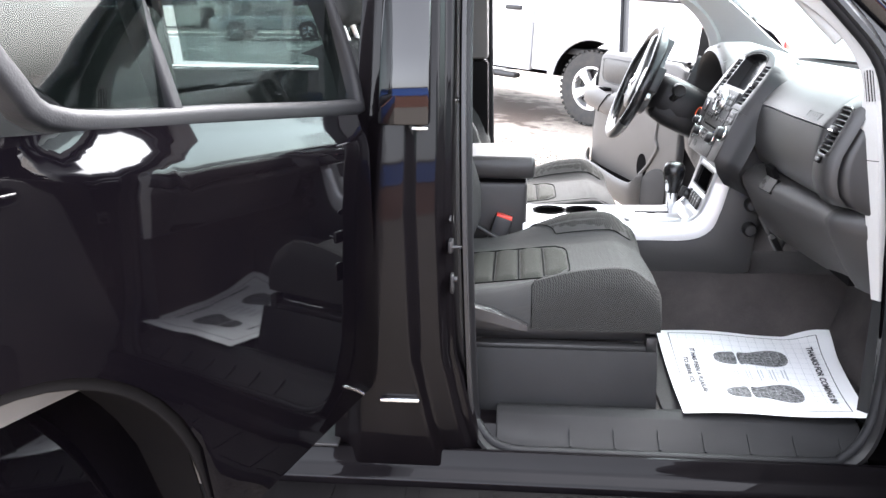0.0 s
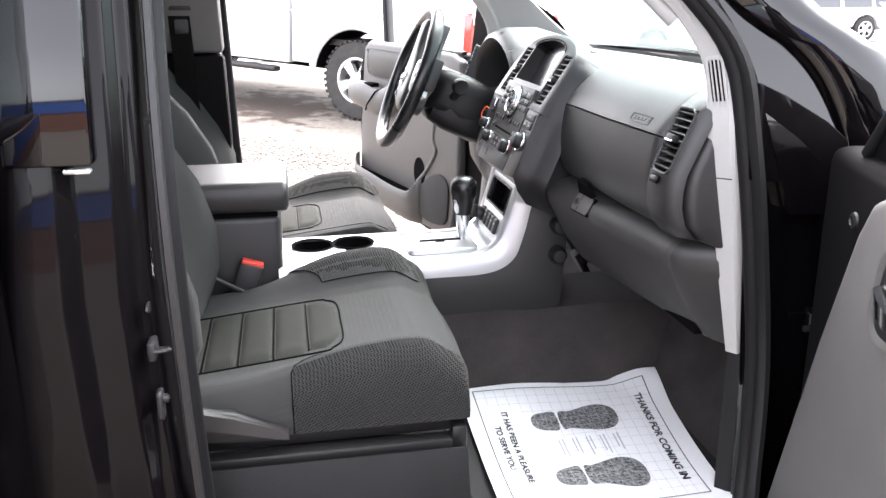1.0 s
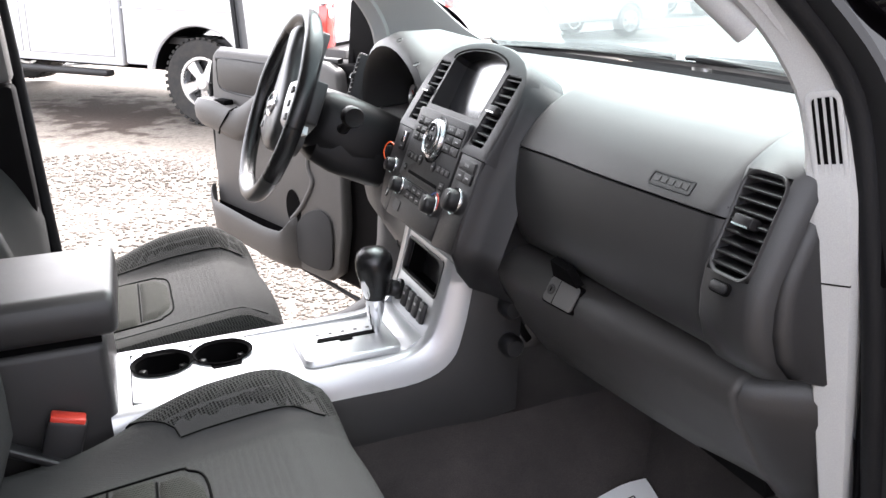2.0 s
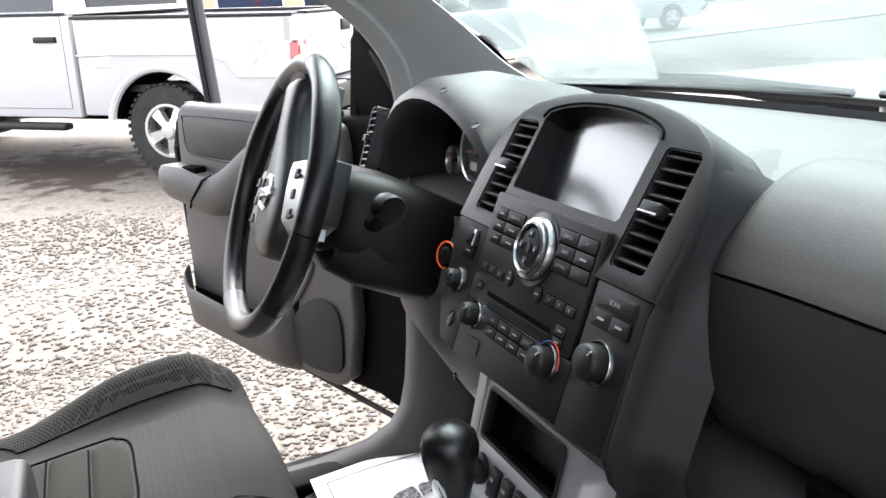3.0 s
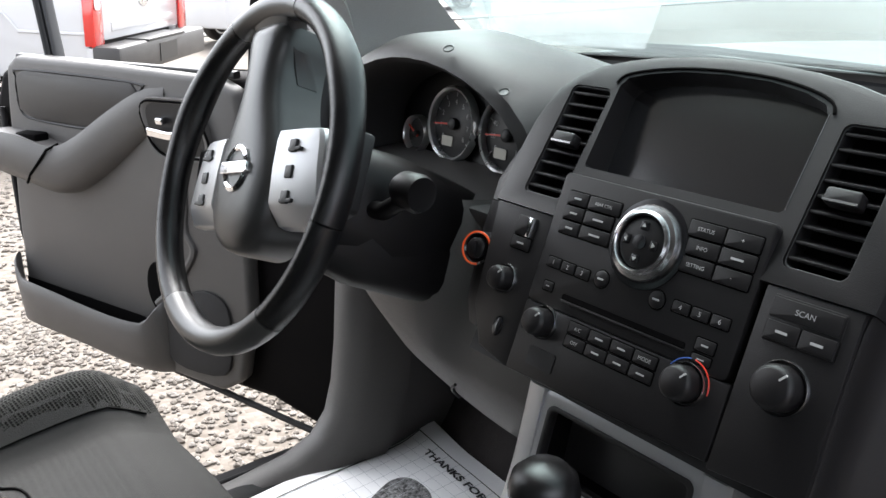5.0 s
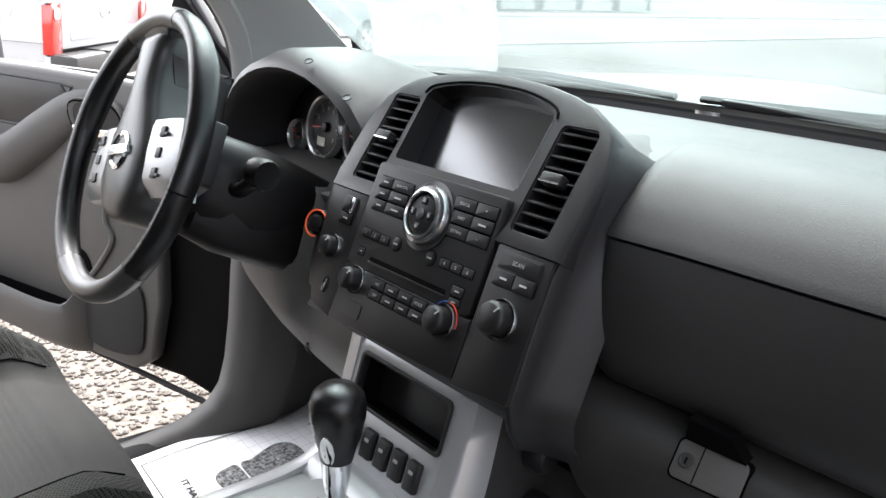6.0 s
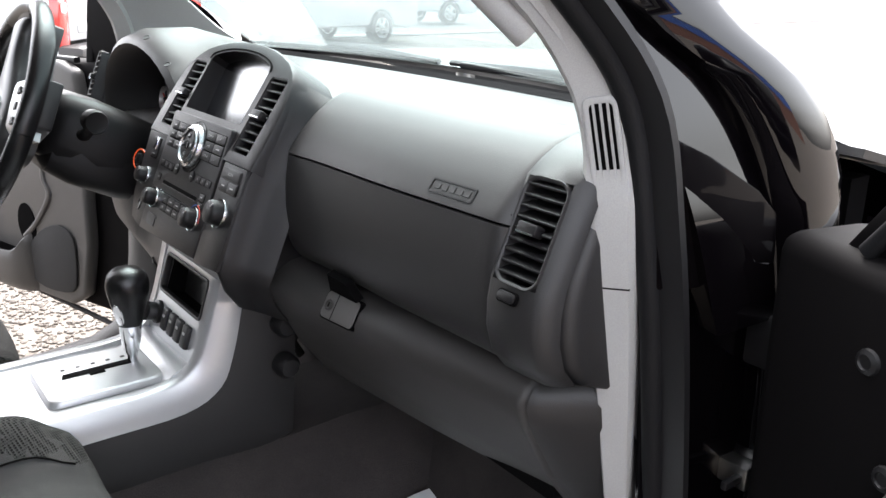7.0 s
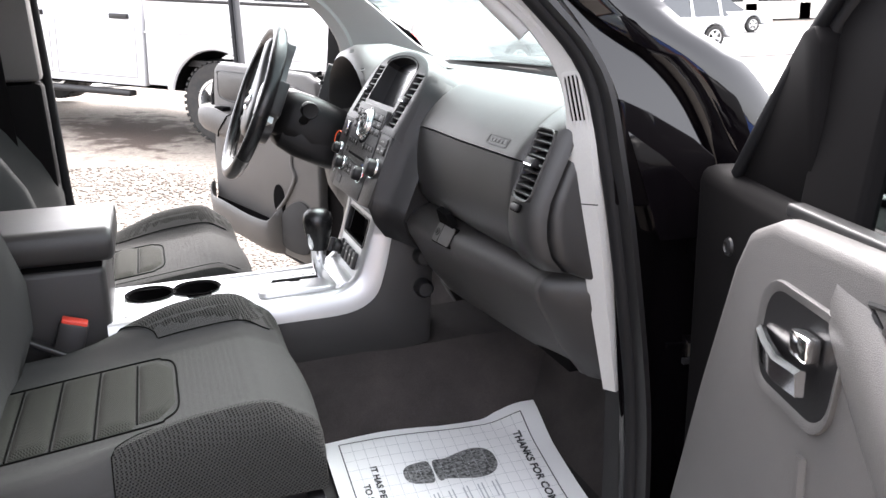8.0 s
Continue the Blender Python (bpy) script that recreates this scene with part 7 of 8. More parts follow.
# ---------------------------------------------------------------- seats
def car_seat(cy, side, label):
    """A front seat: cushion, bolsters, ribbed insert, leaning back, rail and lever. side: -1 where the door is at lower y."""
    t = thing("bucket_seat", label, "car seat", "front seats", at=(-0.5, cy, 0.43))
    Y = lambda y: cy + y
    X0, X1 = -0.77, (-0.256 if side < 0 else -0.262)

    def top_z(x, y):
        f = (x - X0) / (X1 - X0)
        z = 0.668 + 0.058 * f - 0.030 * smoothstep(0.86, 1.02, f) ** 2
        hump = 0.30 + 0.70 * smoothstep(-0.62, -0.40, x) - 0.38 * smoothstep(-0.37, -0.24, x) ** 1.4
        if y < 0:
            hump *= 0.10 if side > 0 else 0.62
        z += 0.066 * hump * smoothstep(0.150, 0.222, abs(y))
        z -= 0.050 * smoothstep(0.226, 0.262, abs(y))
        return z

    def cushion(y0, y1, x0, lift, n, skew=0.0):
        """Padded block between two widths, with bulging sides and a rounded nose."""
        xs, ys = steps(x0, X1, 22), steps(y0, y1, n)
        rings, lo = [], 0.612
        grow = lambda y: y + lift * (1 if y > 0 else -1)
        for k, x in enumerate(xs):
            # the cloth of a bolster starts further back on its outer side
            X = lambda y: x - (skew * (1 - k / 22) * smoothstep(0.18, 0.235, abs(y)) if skew else 0)
            rings.append([(X(y0), Y(grow(y0)), lo), (X(y0), Y(grow(y0 * 1.012)), 0.5 * (lo + top_z(X(y0), y0)))] + [(X(y), Y(grow(y)), top_z(X(y), y) + lift) for y in ys] + [(X(y1), Y(grow(y1 * 1.012)), 0.5 * (lo + top_z(X(y1), y1))), (X(y1), Y(grow(y1)), lo)])
        base = rings[-1]
        for dx, k in ((0.010, 0.93), (0.018, 0.82), (0.024, 0.64), (0.026, 0.40), (0.018, 0.0)):
            rings.append([(x + dx * (1 + 0.75 * max(0.0, 1 - ((y - cy) / 0.25) ** 2)), Y((y - cy) * (1 - 0.02 * (1 - k))), lo + (z - lo) * k) for x, y, z in base])
        return loft(rings)

    part("cushion", cushion(-0.252, 0.252, X0, 0.0, 30), CLOTH, t, "smooth charcoal cloth cushion", 60)
    for s in (-1, 1):
        a, b = sorted((0.180 * s, 0.252 * s))
        bol = part("side_bolster", cushion(a, b, -0.455 if side < 0 else -0.60, 0.0012, 9, 0.07), MESH, t, "charcoal mesh cloth side bolster", 33)
        xb = -0.455 if side < 0 else -0.60
        seam = [(x, Y(0.179 * s), top_z(x, 0.179 * s) + 0.001) for x in steps(xb, X1 + 0.004, 14)]
        part("bolster_seam", tube(seam, 0.0014, 5), SEAM, bol)
        back_x = lambda y: xb - 0.001 - 0.07 * smoothstep(0.18, 0.235, y)
        part("front_seam", tube([(back_x(y), Y(y * s), top_z(back_x(y), y * s) + 0.001) for y in steps(0.18, 0.252, 8)] + [(xb - 0.071, Y(0.2565 * s), 0.66), (xb - 0.071, Y(0.2555 * s), 0.615)], 0.0012, 5), SEAM, bol)
    for k in range(5):
        x0 = -0.742 + k * 0.062
        w = 0.128 - 0.012 * (k == 4)
        xs, ys = steps(x0 + 0.002, x0 + 0.060, 8), steps(-w, w, 16)

        def rib(x, y, x0=x0, w=w, k=k):
            a = (x - x0 - 0.031) / 0.029
            if k == 4:
                x = x0 + (x - x0) * (1 - 0.45 * max(0, abs(y) / w - 0.6) / 0.4)
            return (x, Y(y), top_z(x, y) + 0.0005 + 0.0075 * max(0, 1 - a * a) ** 0.4 * (1 - smoothstep(w * 0.90, w, abs(y))) - 0.002 * (abs(a) > 0.98))
        part("insert_rib", grid(rib, xs, ys), RIBC, t, "ribbed grey cloth insert", 70)
        # dark line between ribs puts the groove's shade into colour
        if k:
            part("rib_groove", tube([(x0, Y(y), top_z(x0, y) + 0.0012) for y in steps(-w, w, 10)], 0.0017, 5), SEAM, t)
    edge = [(x - 0.027, y) for x, y in ((-0.715, Y(-0.133)), (-0.46, Y(-0.133)), (-0.425, Y(-0.122)), (-0.405, Y(-0.09)), (-0.403, Y(0)), (-0.405, Y(0.09)), (-0.425, Y(0.122)), (-0.46, Y(0.133)), (-0.715, Y(0.133)))]
    el = smooth_line([(x, y, 0) for x, y in edge], 4)
    part("insert_piping", tube([(p.x, p.y, top_z(p.x, p.y - cy) + 0.001) for p in el], 0.0018, 6), SEAM, t)
    part("pan", round_edges(box((-0.76, Y(-0.225), 0.575), (-0.245, Y(0.225), 0.617)), 0.01), BLACK, t)
    for s in (-1, 1):
        rail = part("seat_rail", round_edges(box((-0.80, min(Y(s * 0.222), Y(s * 0.254)), 0.553), (-0.243, max(Y(s * 0.222), Y(s * 0.254)), 0.577)), 0.006), DASH, t, "charcoal seat rail")
        part("rail_end", round_edges(box((-0.262, min(Y(s * 0.226), Y(s * 0.256)), 0.556), (-0.236, max(Y(s * 0.226), Y(s * 0.256)), 0.60)), 0.004), BLACK, rail)
        part("rail_foot", round_edges(box((-0.76, min(Y(s * 0.20), Y(s * 0.245)), 0.424), (-0.27, max(Y(s * 0.20), Y(s * 0.245)), 0.555)), 0.01), DASH, t)
    so = [(-0.76, 0.69), (-0.62, 0.665), (-0.545, 0.632), (-0.535, 0.618), (-0.555, 0.610), (-0.66, 0.615), (-0.76, 0.61)]
    bm = prism(so, 0.022, None, top=0.0)
    bm.transform(Matrix(((1, 0, 0, 0), (0, 0, 1, 0), (0, 1, 0, 0), (0, 0, 0, 1))))
    bm.transform(Matrix.Translation((0, Y(side * 0.258) + 0.011, 0)))
    part("recliner_cover", round_edges(bm, 0.006), DASH, t)
    part("recliner_lever", loft([[(x, Y(side * (0.268)) + dy, z + dz) for dy, dz in ((-0.009, -h), (0.009, -h), (0.009, h), (-0.009, h))] for x, z, h in ((-0.72, 0.672, 0.016), (-0.62, 0.648, 0.013), (-0.555, 0.628, 0.009), (-0.535, 0.622, 0.006))]), MID, t, "grey recliner lever")
    # back rest
    lean = radians(22)
    bx, bz = Vector((-math.sin(lean), 0, math.cos(lean))), Vector((math.cos(lean), 0, math.sin(lean)))
    O = Vector((-0.745, cy, 0.665))

    def back_ring(h, w, front, rear, bol):
        pts = []
        for k in range(25):
            u = -1 + 2 * k / 24
            d = front + 1.25 * bol * smoothstep(0.48, 0.88, abs(u)) - 0.075 * smoothstep(0.86, 1.0, abs(u)) ** 2
            pts.append(O + bx * h + Vector((0, u * w, 0)) + bz * d)
        pts += [O + bx * h + Vector((0, w * 0.98, 0)) - bz * rear, O + bx * h + Vector((0, -w * 0.98, 0)) - bz * rear]
        return pts
    part("backrest", loft([back_ring(0.0, 0.225, 0.045, 0.06, 0.01), back_ring(0.06, 0.250, 0.052, 0.065, 0.050), back_ring(0.14, 0.258, 0.055, 0.07, 0.074), back_ring(0.24, 0.262, 0.055, 0.07, 0.082), back_ring(0.34, 0.258, 0.052, 0.07, 0.072), back_ring(0.44, 0.25, 0.047, 0.068, 0.045), back_ring(0.56, 0.235, 0.042, 0.055, 0.018), back_ring(0.62, 0.215, 0.030, 0.035, 0.005), back_ring(0.64, 0.19, 0.0, 0.01, 0.0)]), CLOTH, t, "charcoal cloth backrest", 60)
    for k in range(5):
        h0 = 0.10 + k * 0.07

        def brib(h, u, h0=h0):
            a = (h - h0 - 0.035) / 0.033
            return O + bx * h + Vector((0, u, 0)) + bz * (0.056 + 0.007 * max(0, 1 - a * a) ** 0.6)
        part("back_rib", grid(brib, steps(h0 + 0.003, h0 + 0.067, 5), steps(-0.11, 0.11, 8)), RIBC, t, "ribbed grey cloth insert", 70)
    for s in (-1, 1):
        part("back_seam", tube([O + bx * h + Vector((0, s * 0.15, 0)) + bz * 0.058 for h in steps(0.03, 0.56, 10)], 0.0025, 5), SEAM, t)
    hr = part("head_restraint", round_edges(_xf(box((-0.035, -0.135, 0.665), (0.06, 0.135, 0.83)), Matrix.Translation(O) @ Matrix.Rotation(-lean, 4, "Y")), 0.03, 3), CLOTH, t, "charcoal cloth head restraint")
    for s in (-0.06, 0.06):
        part("restraint_post", _xf(lathe([(0.006, 0.60), (0.006, 0.69)], Matrix.Translation((0.012, s, 0)), 10), Matrix.Translation(O) @ Matrix.Rotation(-lean, 4, "Y")), STEEL, hr)
    return t


car_seat(-0.380, -1, "charcoal cloth passenger seat with a ribbed insert")
car_seat(0.450, 1, "charcoal cloth driver seat with a ribbed insert")

# seat belts
bk = thing("belt_buckle", "black seat belt buckle with a red button", "seat belt buckle", "belt buckles", at=(-0.62, -0.135, 0.62))
bk_m = Matrix.Translation((-0.625, -0.140, 0.70)) @ Matrix.Rotation(radians(18), 4, "Y")
part("buckle_body", box((-0.018, -0.014, -0.085), (0.034, 0.014, 0.062), bk_m, 0.006), BLACK, bk)
part("release_button", box((-0.015, -0.012, 0.056), (0.031, 0.012, 0.068), bk_m, 0.003), REDDOT, bk, "red release button")
stalk = thing("belt_anchor", "black belt anchor stalk beside the seat", "seat belt", at=(-0.70, -0.15, 0.66))
part("anchor_strap", sweep(smooth_line([(-0.60, -0.155, 0.690), (-0.68, -0.152, 0.735), (-0.74, -0.150, 0.775)], 3), rrect(0, 0, 0.012, 0.024, 0.004), up=(0, 1, 0)), BLACK, stalk)
for s in (1, -1):
    belt = thing("seat_belt", "black seat belt hanging on the door pillar", "seat belt", "seat belts", at=(-0.75, s * 0.63, 0.5))
    part("webbing", sweep([(-0.79, s * 0.575, 1.45), (-0.785, s * 0.615, 1.20), (-0.78, s * 0.645, 0.9), (-0.78, s * 0.648, 0.5)], [(-0.0015, -0.029), (0.0015, -0.029), (0.0015, 0.029), (-0.0015, 0.029)], up=(1, 0, 0)), MOULD, belt)
    part("belt_guide", round_edges(box((-0.825, min(s * 0.555, s * 0.60), 1.43), (-0.745, max(s * 0.555, s * 0.60), 1.475)), 0.01), BLACK, belt)
    tg_ = part("belt_tongue", round_edges(box((-0.80, min(s * 0.606, s * 0.618), 1.20), (-0.762, max(s * 0.606, s * 0.618), 1.240)), 0.004), SATIN, belt, "dark steel belt tongue")
    part("tongue_grip", round_edges(box((-0.812, min(s * 0.600, s * 0.618), 1.262), (-0.750, max(s * 0.600, s * 0.618), 1.290)), 0.005), BLACK, tg_)


# ---------------------------------------------------------------- front doors, standing open
def front_door(side, O, angle, label, with_glass):
    """u runs from the hinge to the latch, w into the car, z up."""
    a = radians(angle)
    U = Vector((math.cos(a), math.sin(a), 0))
    Wd = Vector((math.cos(a + side * math.pi / 2), math.sin(a + side * math.pi / 2), 0))
    M = Matrix(((U.x, 0, Wd.x, O[0]), (U.y, 0, Wd.y, O[1]), (0, 1, 0, 0), (0, 0, 0, 1)))  # (u, z, w)
    t = thing("front_car_door", label, "car door", "car doors", at=(O[0], O[1], 0.3))
    shell = [(0.02, 0.37), (0.06, 0.335), (0.35, 0.355), (0.70, 0.365), (0.97, 0.40), (1.06, 0.48), (1.10, 0.62), (1.10, 1.00), (1.06, 1.085), (0.02, 1.10)]
    part("door_shell", round_edges(prism(shell, 0.115, M, 0, top=-0.012), 0.022, 3), MOULD, t, "black door shell")
    skin = loft([[M @ Vector((u, z, -0.127 - b)) for u, z in shell] for b in (0.0,)] + [[M @ Vector((0.55 + (u - 0.55) * 0.97, 0.72 + (z - 0.72) * 0.93, -0.150)) for u, z in shell]])
    part("door_skin", skin, PAINT, t)
    pan = [(0.03, 0.50), (0.10, 0.68), (0.17, 0.86), (0.245, 1.03), (0.275, 1.075), (0.33, 1.098), (0.60, 1.112), (0.95, 1.122), (0.985, 1.10), (1.00, 1.02), (1.035, 0.70), (1.045, 0.55), (1.03, 0.45), (0.96, 0.40), (0.20, 0.345), (0.08, 0.40)]
    if side > 0:
        pan = [(0.36, 0.55), (0.335, 0.70), (0.28, 0.86), (0.27, 1.03)] + pan[4:-2] + [(0.46, 0.362), (0.40, 0.40)]
    panel = part("door_panel", round_edges(prism(pan, 0.042, M, 0, top=0.026), 0.014, 3), GREY, t, "grey moulded door panel")
    ins = [(0.56, 1.020), (0.66, 0.978), (0.90, 0.985), (0.955, 1.005), (0.952, 1.075), (0.92, 1.092), (0.54, 1.080), (0.525, 1.060)]
    part("upper_insert", round_edges(prism(ins[::-1], 0.01, M, 0, top=0.030), 0.004), MID, panel, "padded grey insert")
    # armrest shelf and the pull that falls from it
    prof = [(0.455, 1.010, 1.085, 0.030), (0.53, 0.955, 1.060, 0.045), (0.62, 0.895, 1.012, 0.060), (0.71, 0.850, 0.965, 0.072), (0.79, 0.825, 0.940, 0.080), (0.86, 0.832, 0.948, 0.086), (0.93, 0.845, 0.960, 0.088), (1.01, 0.858, 0.962, 0.084), (1.06, 0.868, 0.955, 0.066), (1.075, 0.885, 0.94, 0.035)]
    rings = []
    for p in zip(smooth_line([q[:3] for q in prof], 3), smooth_line([(q[3], 0, 0) for q in prof], 3)):
        (u, lo, hi), w = p[0], p[1].x
        h = hi - lo
        rings.append([M @ Vector((u, z, v)) for z, v in ((lo, 0.012), (lo + 0.10 * h, 0.012 + 0.70 * (w - 0.012)), (lo + 0.34 * h, 0.012 + 0.96 * (w - 0.012)), (lo + 0.66 * h, w), (lo + 0.86 * h, w - 0.004), (hi, w - 0.014), (hi - 0.002, 0.012))])
    arm_ = part("armrest", loft(rings), GREY, panel, "grey door armrest", 50)
    # near-black block in the armrest top gives the cup its inner shade
    part("pull_cup", box((0.855, 0.940, 0.030), (0.935, 0.9625, 0.068), M, 0.006), DEEP, arm_, "dark cup in the armrest")
    part("armrest_gap", tube([M @ Vector(q) for q in ((0.785, 0.944, 0.055), (0.800, 0.934, 0.078), (0.83, 0.905, 0.0855), (0.87, 0.878, 0.084), (0.91, 0.853, 0.070))], 0.0032, 6), DEEP, arm_, "dark gap in the armrest")
    el = smooth_line([(u, z, 0) for u, z in ins], 3, True)
    # dark tube draws the shade of the insert's recessed border
    part("insert_groove", tube([M @ Vector((p.x, p.y, 0.0262)) for p in el], 0.0030, 6, closed=True), BLACK, panel, "dark groove round the insert")
    # inner handle in its bezel
    hu, hv = (0.400, 0.988) if side < 0 else (0.425, 0.995)
    hw = 0.0 if side < 0 else 0.012
    slim = 1.0 if side < 0 else 0.6
    part("handle_bezel", frame_ring(rrect(hu, hv, 0.156, 0.122, 0.036, 5, 0.20), rrect(hu, hv, 0.132, 0.096, 0.028, 5, 0.20), 0.016 + hw, M, 0.002, top=0.0315 + hw, inner_top=0.0265 + hw), GREY, panel, "grey handle bezel")
    # flat black plate stands for the shaded bowl behind the lever
    part("handle_well", prism(rrect(hu, hv, 0.140, 0.104, 0.03, 5, 0.20), 0.004, M, top=0.0275 + hw), STACK, panel)
    if side > 0:
        part("bezel_gap", tube([M @ Vector((u, z, 0.029 + hw)) for u, z in rrect(hu, hv, 0.154, 0.109, 0.036, 5, 0.35)], 0.0028, 6, closed=True), DEEP, panel, "dark gap round the bezel")
    part("handle_lever", loft([[M @ Vector((u, z + dz * slim, w + dw * slim + hw)) for dz, dw in ((-0.013, 0), (0.011, 0.0), (0.013, 0.005), (0.009, 0.010), (-0.012, 0.008))] for u, z, w in ((hu - 0.061, hv - 0.006, 0.028), (hu - 0.035, hv - 0.010, 0.034), (hu + 0.005, hv - 0.010, 0.042), (hu + 0.053, hv - 0.004, 0.044))]), CHROME, panel, "chrome inner door handle")
    part("lock_button", box((hu + 0.016, hv + 0.010, 0.028 + hw), (hu + 0.016 + 0.032 * slim, hv + 0.010 + 0.024 * slim, 0.044 + hw), M, 0.004), CHROME, panel, "chrome lock button")
    # map pocket, speaker, lower step
    wall = smooth_line([(0.585, 0.024, 0), (0.605, 0.052, 0), (0.66, 0.074, 0), (0.80, 0.082, 0), (0.96, 0.080, 0), (1.025, 0.064, 0), (1.055, 0.030, 0)], 4)
    rings = []
    for p in wall:
        u, w = p.x, p.y
        hi = 0.510 + 0.05 * smoothstep(0.62, 1.02, u) + 0.045 * smoothstep(0.99, 1.055, u) + 0.05 * smoothstep(0.64, 0.585, u)
        lo = 0.372 + 0.05 * smoothstep(0.6, 1.02, u)
        rings.append([M @ Vector((u, z, v)) for z, v in ((lo, max(0.02, w - 0.030)), (lo + 0.03, w - 0.006), (hi - 0.03, w + 0.002), (hi - 0.005, w + 0.001), (hi, w - 0.004), (hi - 0.004, max(0.021, w - 0.010)), (lo + 0.03, max(0.02, w - 0.016)))])
    pocket = part("map_pocket", loft(rings), GREY, panel, "grey map pocket", 50)
    # near-black sheet shades the inside of the pocket by colour
    part("pocket_floor", prism([(0.61, 0.41), (1.03, 0.45), (1.035, 0.545), (0.64, 0.505)], 0.003, M, top=0.0295), DEEP, pocket, "dark inside of the map pocket")
    # flat near-black oval stands for a shaded hollow
    part("bottle_recess", prism(oval(0.645 if side < 0 else 0.603, 0.585, 0.036, 0.060, 20), 0.006, M, top=0.0285), DEEP, panel, "dark bottle recess")
    sp_o = smooth_line([(0.44, 0.41, 0), (0.55, 0.40, 0), (0.61, 0.435, 0), (0.612, 0.50, 0), (0.55, 0.57, 0), (0.47, 0.60, 0), (0.415, 0.57, 0), (0.415, 0.48, 0)], 3, True)
    part("speaker_grille", round_edges(prism([(p.x, p.y) for p in sp_o], 0.008, M, 0, top=0.034), 0.003), MATTE, panel, "black speaker grille")
    part("swoop", tube(smooth_line([M @ Vector(q) for q in ((0.615, 0.548, 0.028), (0.55, 0.605, 0.028), (0.48, 0.70, 0.027), (0.44, 0.80, 0.026), (0.43, 0.90, 0.024))], 4), 0.008, 8), GREY, panel)
    for pu, z in ((0.145, 1.018), (0.180, 0.928)):
        part("shell_plug", lathe([(0.012, 0), (0.011, 0.003), (0.007, 0.005), (0.006, 0.003), (0.001, 0.003)], M @ Matrix.Translation((pu, z, -0.012)), 14), BLACK, t, "black rubber plug")
    # window frame
    fr = [(0.11, 1.10, -0.05), (0.235, 1.265, -0.065), (0.34, 1.37, -0.082), (0.52, 1.47, -0.105), (0.70, 1.52, -0.125), (0.92, 1.545, -0.135), (1.035, 1.53, -0.135), (1.02, 1.42, -0.115), (0.96, 1.25, -0.08), (0.90, 1.10, -0.05)]
    fp = [M @ Vector(q) for q in smooth_line(fr, 3)]
    part("window_frame", sweep(fp, rrect(0, 0, 0.036, 0.030, 0.008), up=tuple(Wd)), SATIN, t, "black window frame")
    part("frame_seal", sweep([p + Wd * 0.02 for p in fp], rrect(0, 0, 0.016, 0.014, 0.006), up=tuple(Wd)), SEAL, t, "black rubber frame seal")
    sail = [(0.075, 1.09), (0.285, 1.095), (0.280, 1.20), (0.268, 1.262), (0.252, 1.278), (0.232, 1.272), (0.115, 1.145)]
    part("mirror_sail", round_edges(prism(sail, 0.03, M, 0, top=-0.035), 0.006), MOULD, t, "black mirror sail panel")
    bar_u, bar_w = (0.320, 0.110) if side < 0 else (0.276, 0.028)
    part("window_bar", sweep([M @ Vector((bar_u + 0.002, 1.09, -0.040)), M @ Vector((bar_u - 0.002, 1.22, -0.058)), M @ Vector((bar_u + 0.002, 1.36 if side < 0 else 1.30, -0.085))], rrect(0, 0, bar_w, 0.022, 0.006), up=tuple(Wd)), MOULD, t, "black upright window bar")
    part("belt_seal", sweep([M @ Vector((u, 1.10 + 0.022 * (u - 0.3), -0.012)) for u in steps(0.30, 0.98, 8)], rrect(0, 0, 0.014, 0.020, 0.004), up=tuple(Wd)), BLACK, t, "black belt seal")
    mir = part("wing_mirror", round_edges(_xf(box((0.20, 1.09, -0.36), (0.29, 1.24, -0.17)), M), 0.025, 3), PAINT, t, "black wing mirror")
    part("mirror_glass", box((0.288, 1.105, -0.345), (0.293, 1.225, -0.185), M, 0.004), CHROME, mir, "mirror glass")
    part("mirror_foot", box((0.21, 1.10, -0.19), (0.26, 1.14, -0.12), M, 0.01), PAINT, mir)
    part("outer_handle", round_edges(_xf(box((0.86, 0.93, -0.185), (1.02, 0.955, -0.165)), M), 0.006), PAINT, t, "black outer door handle")
    for u in (0.872, 1.008):
        part("handle_post", box((u - 0.012, 0.933, -0.17), (u + 0.012, 0.952, -0.12), M), PAINT, t)
    if with_glass:
        gp = [(0.37, 1.10, -0.045), (0.90, 1.12, -0.05), (0.96, 1.25, -0.08), (1.02, 1.42, -0.115), (1.03, 1.52, -0.134), (0.92, 1.535, -0.135), (0.70, 1.51, -0.125), (0.52, 1.42, -0.10), (0.36, 1.29, -0.075)]
        g = part("door_glass", loft([[M @ Vector(q) for q in gp], [M @ (Vector(q) - Vector((0, 0, 0.005))) for q in gp]]), PANE, t, "tinted door glass")
        g.visible_shadow = False
    part("door_weatherstrip", sweep([M @ Vector((u, z, -0.004)) for u, z in ((0.055, 0.39), (0.12, 0.352), (0.70, 0.372), (0.92, 0.38), (1.03, 0.48), (1.065, 0.65), (1.06, 1.0))], rrect(0, 0, 0.012, 0.014, 0.005), up=tuple(Wd)), MATTE, t, "black rubber door weatherstrip")
    return t, M


front_door(-1, (0.243, -0.80), 255, "open front passenger door with grey trim panel", True)
driver_door, DM = front_door(1, (0.243, 0.82), 116, "open front driver door with grey trim panel", False)


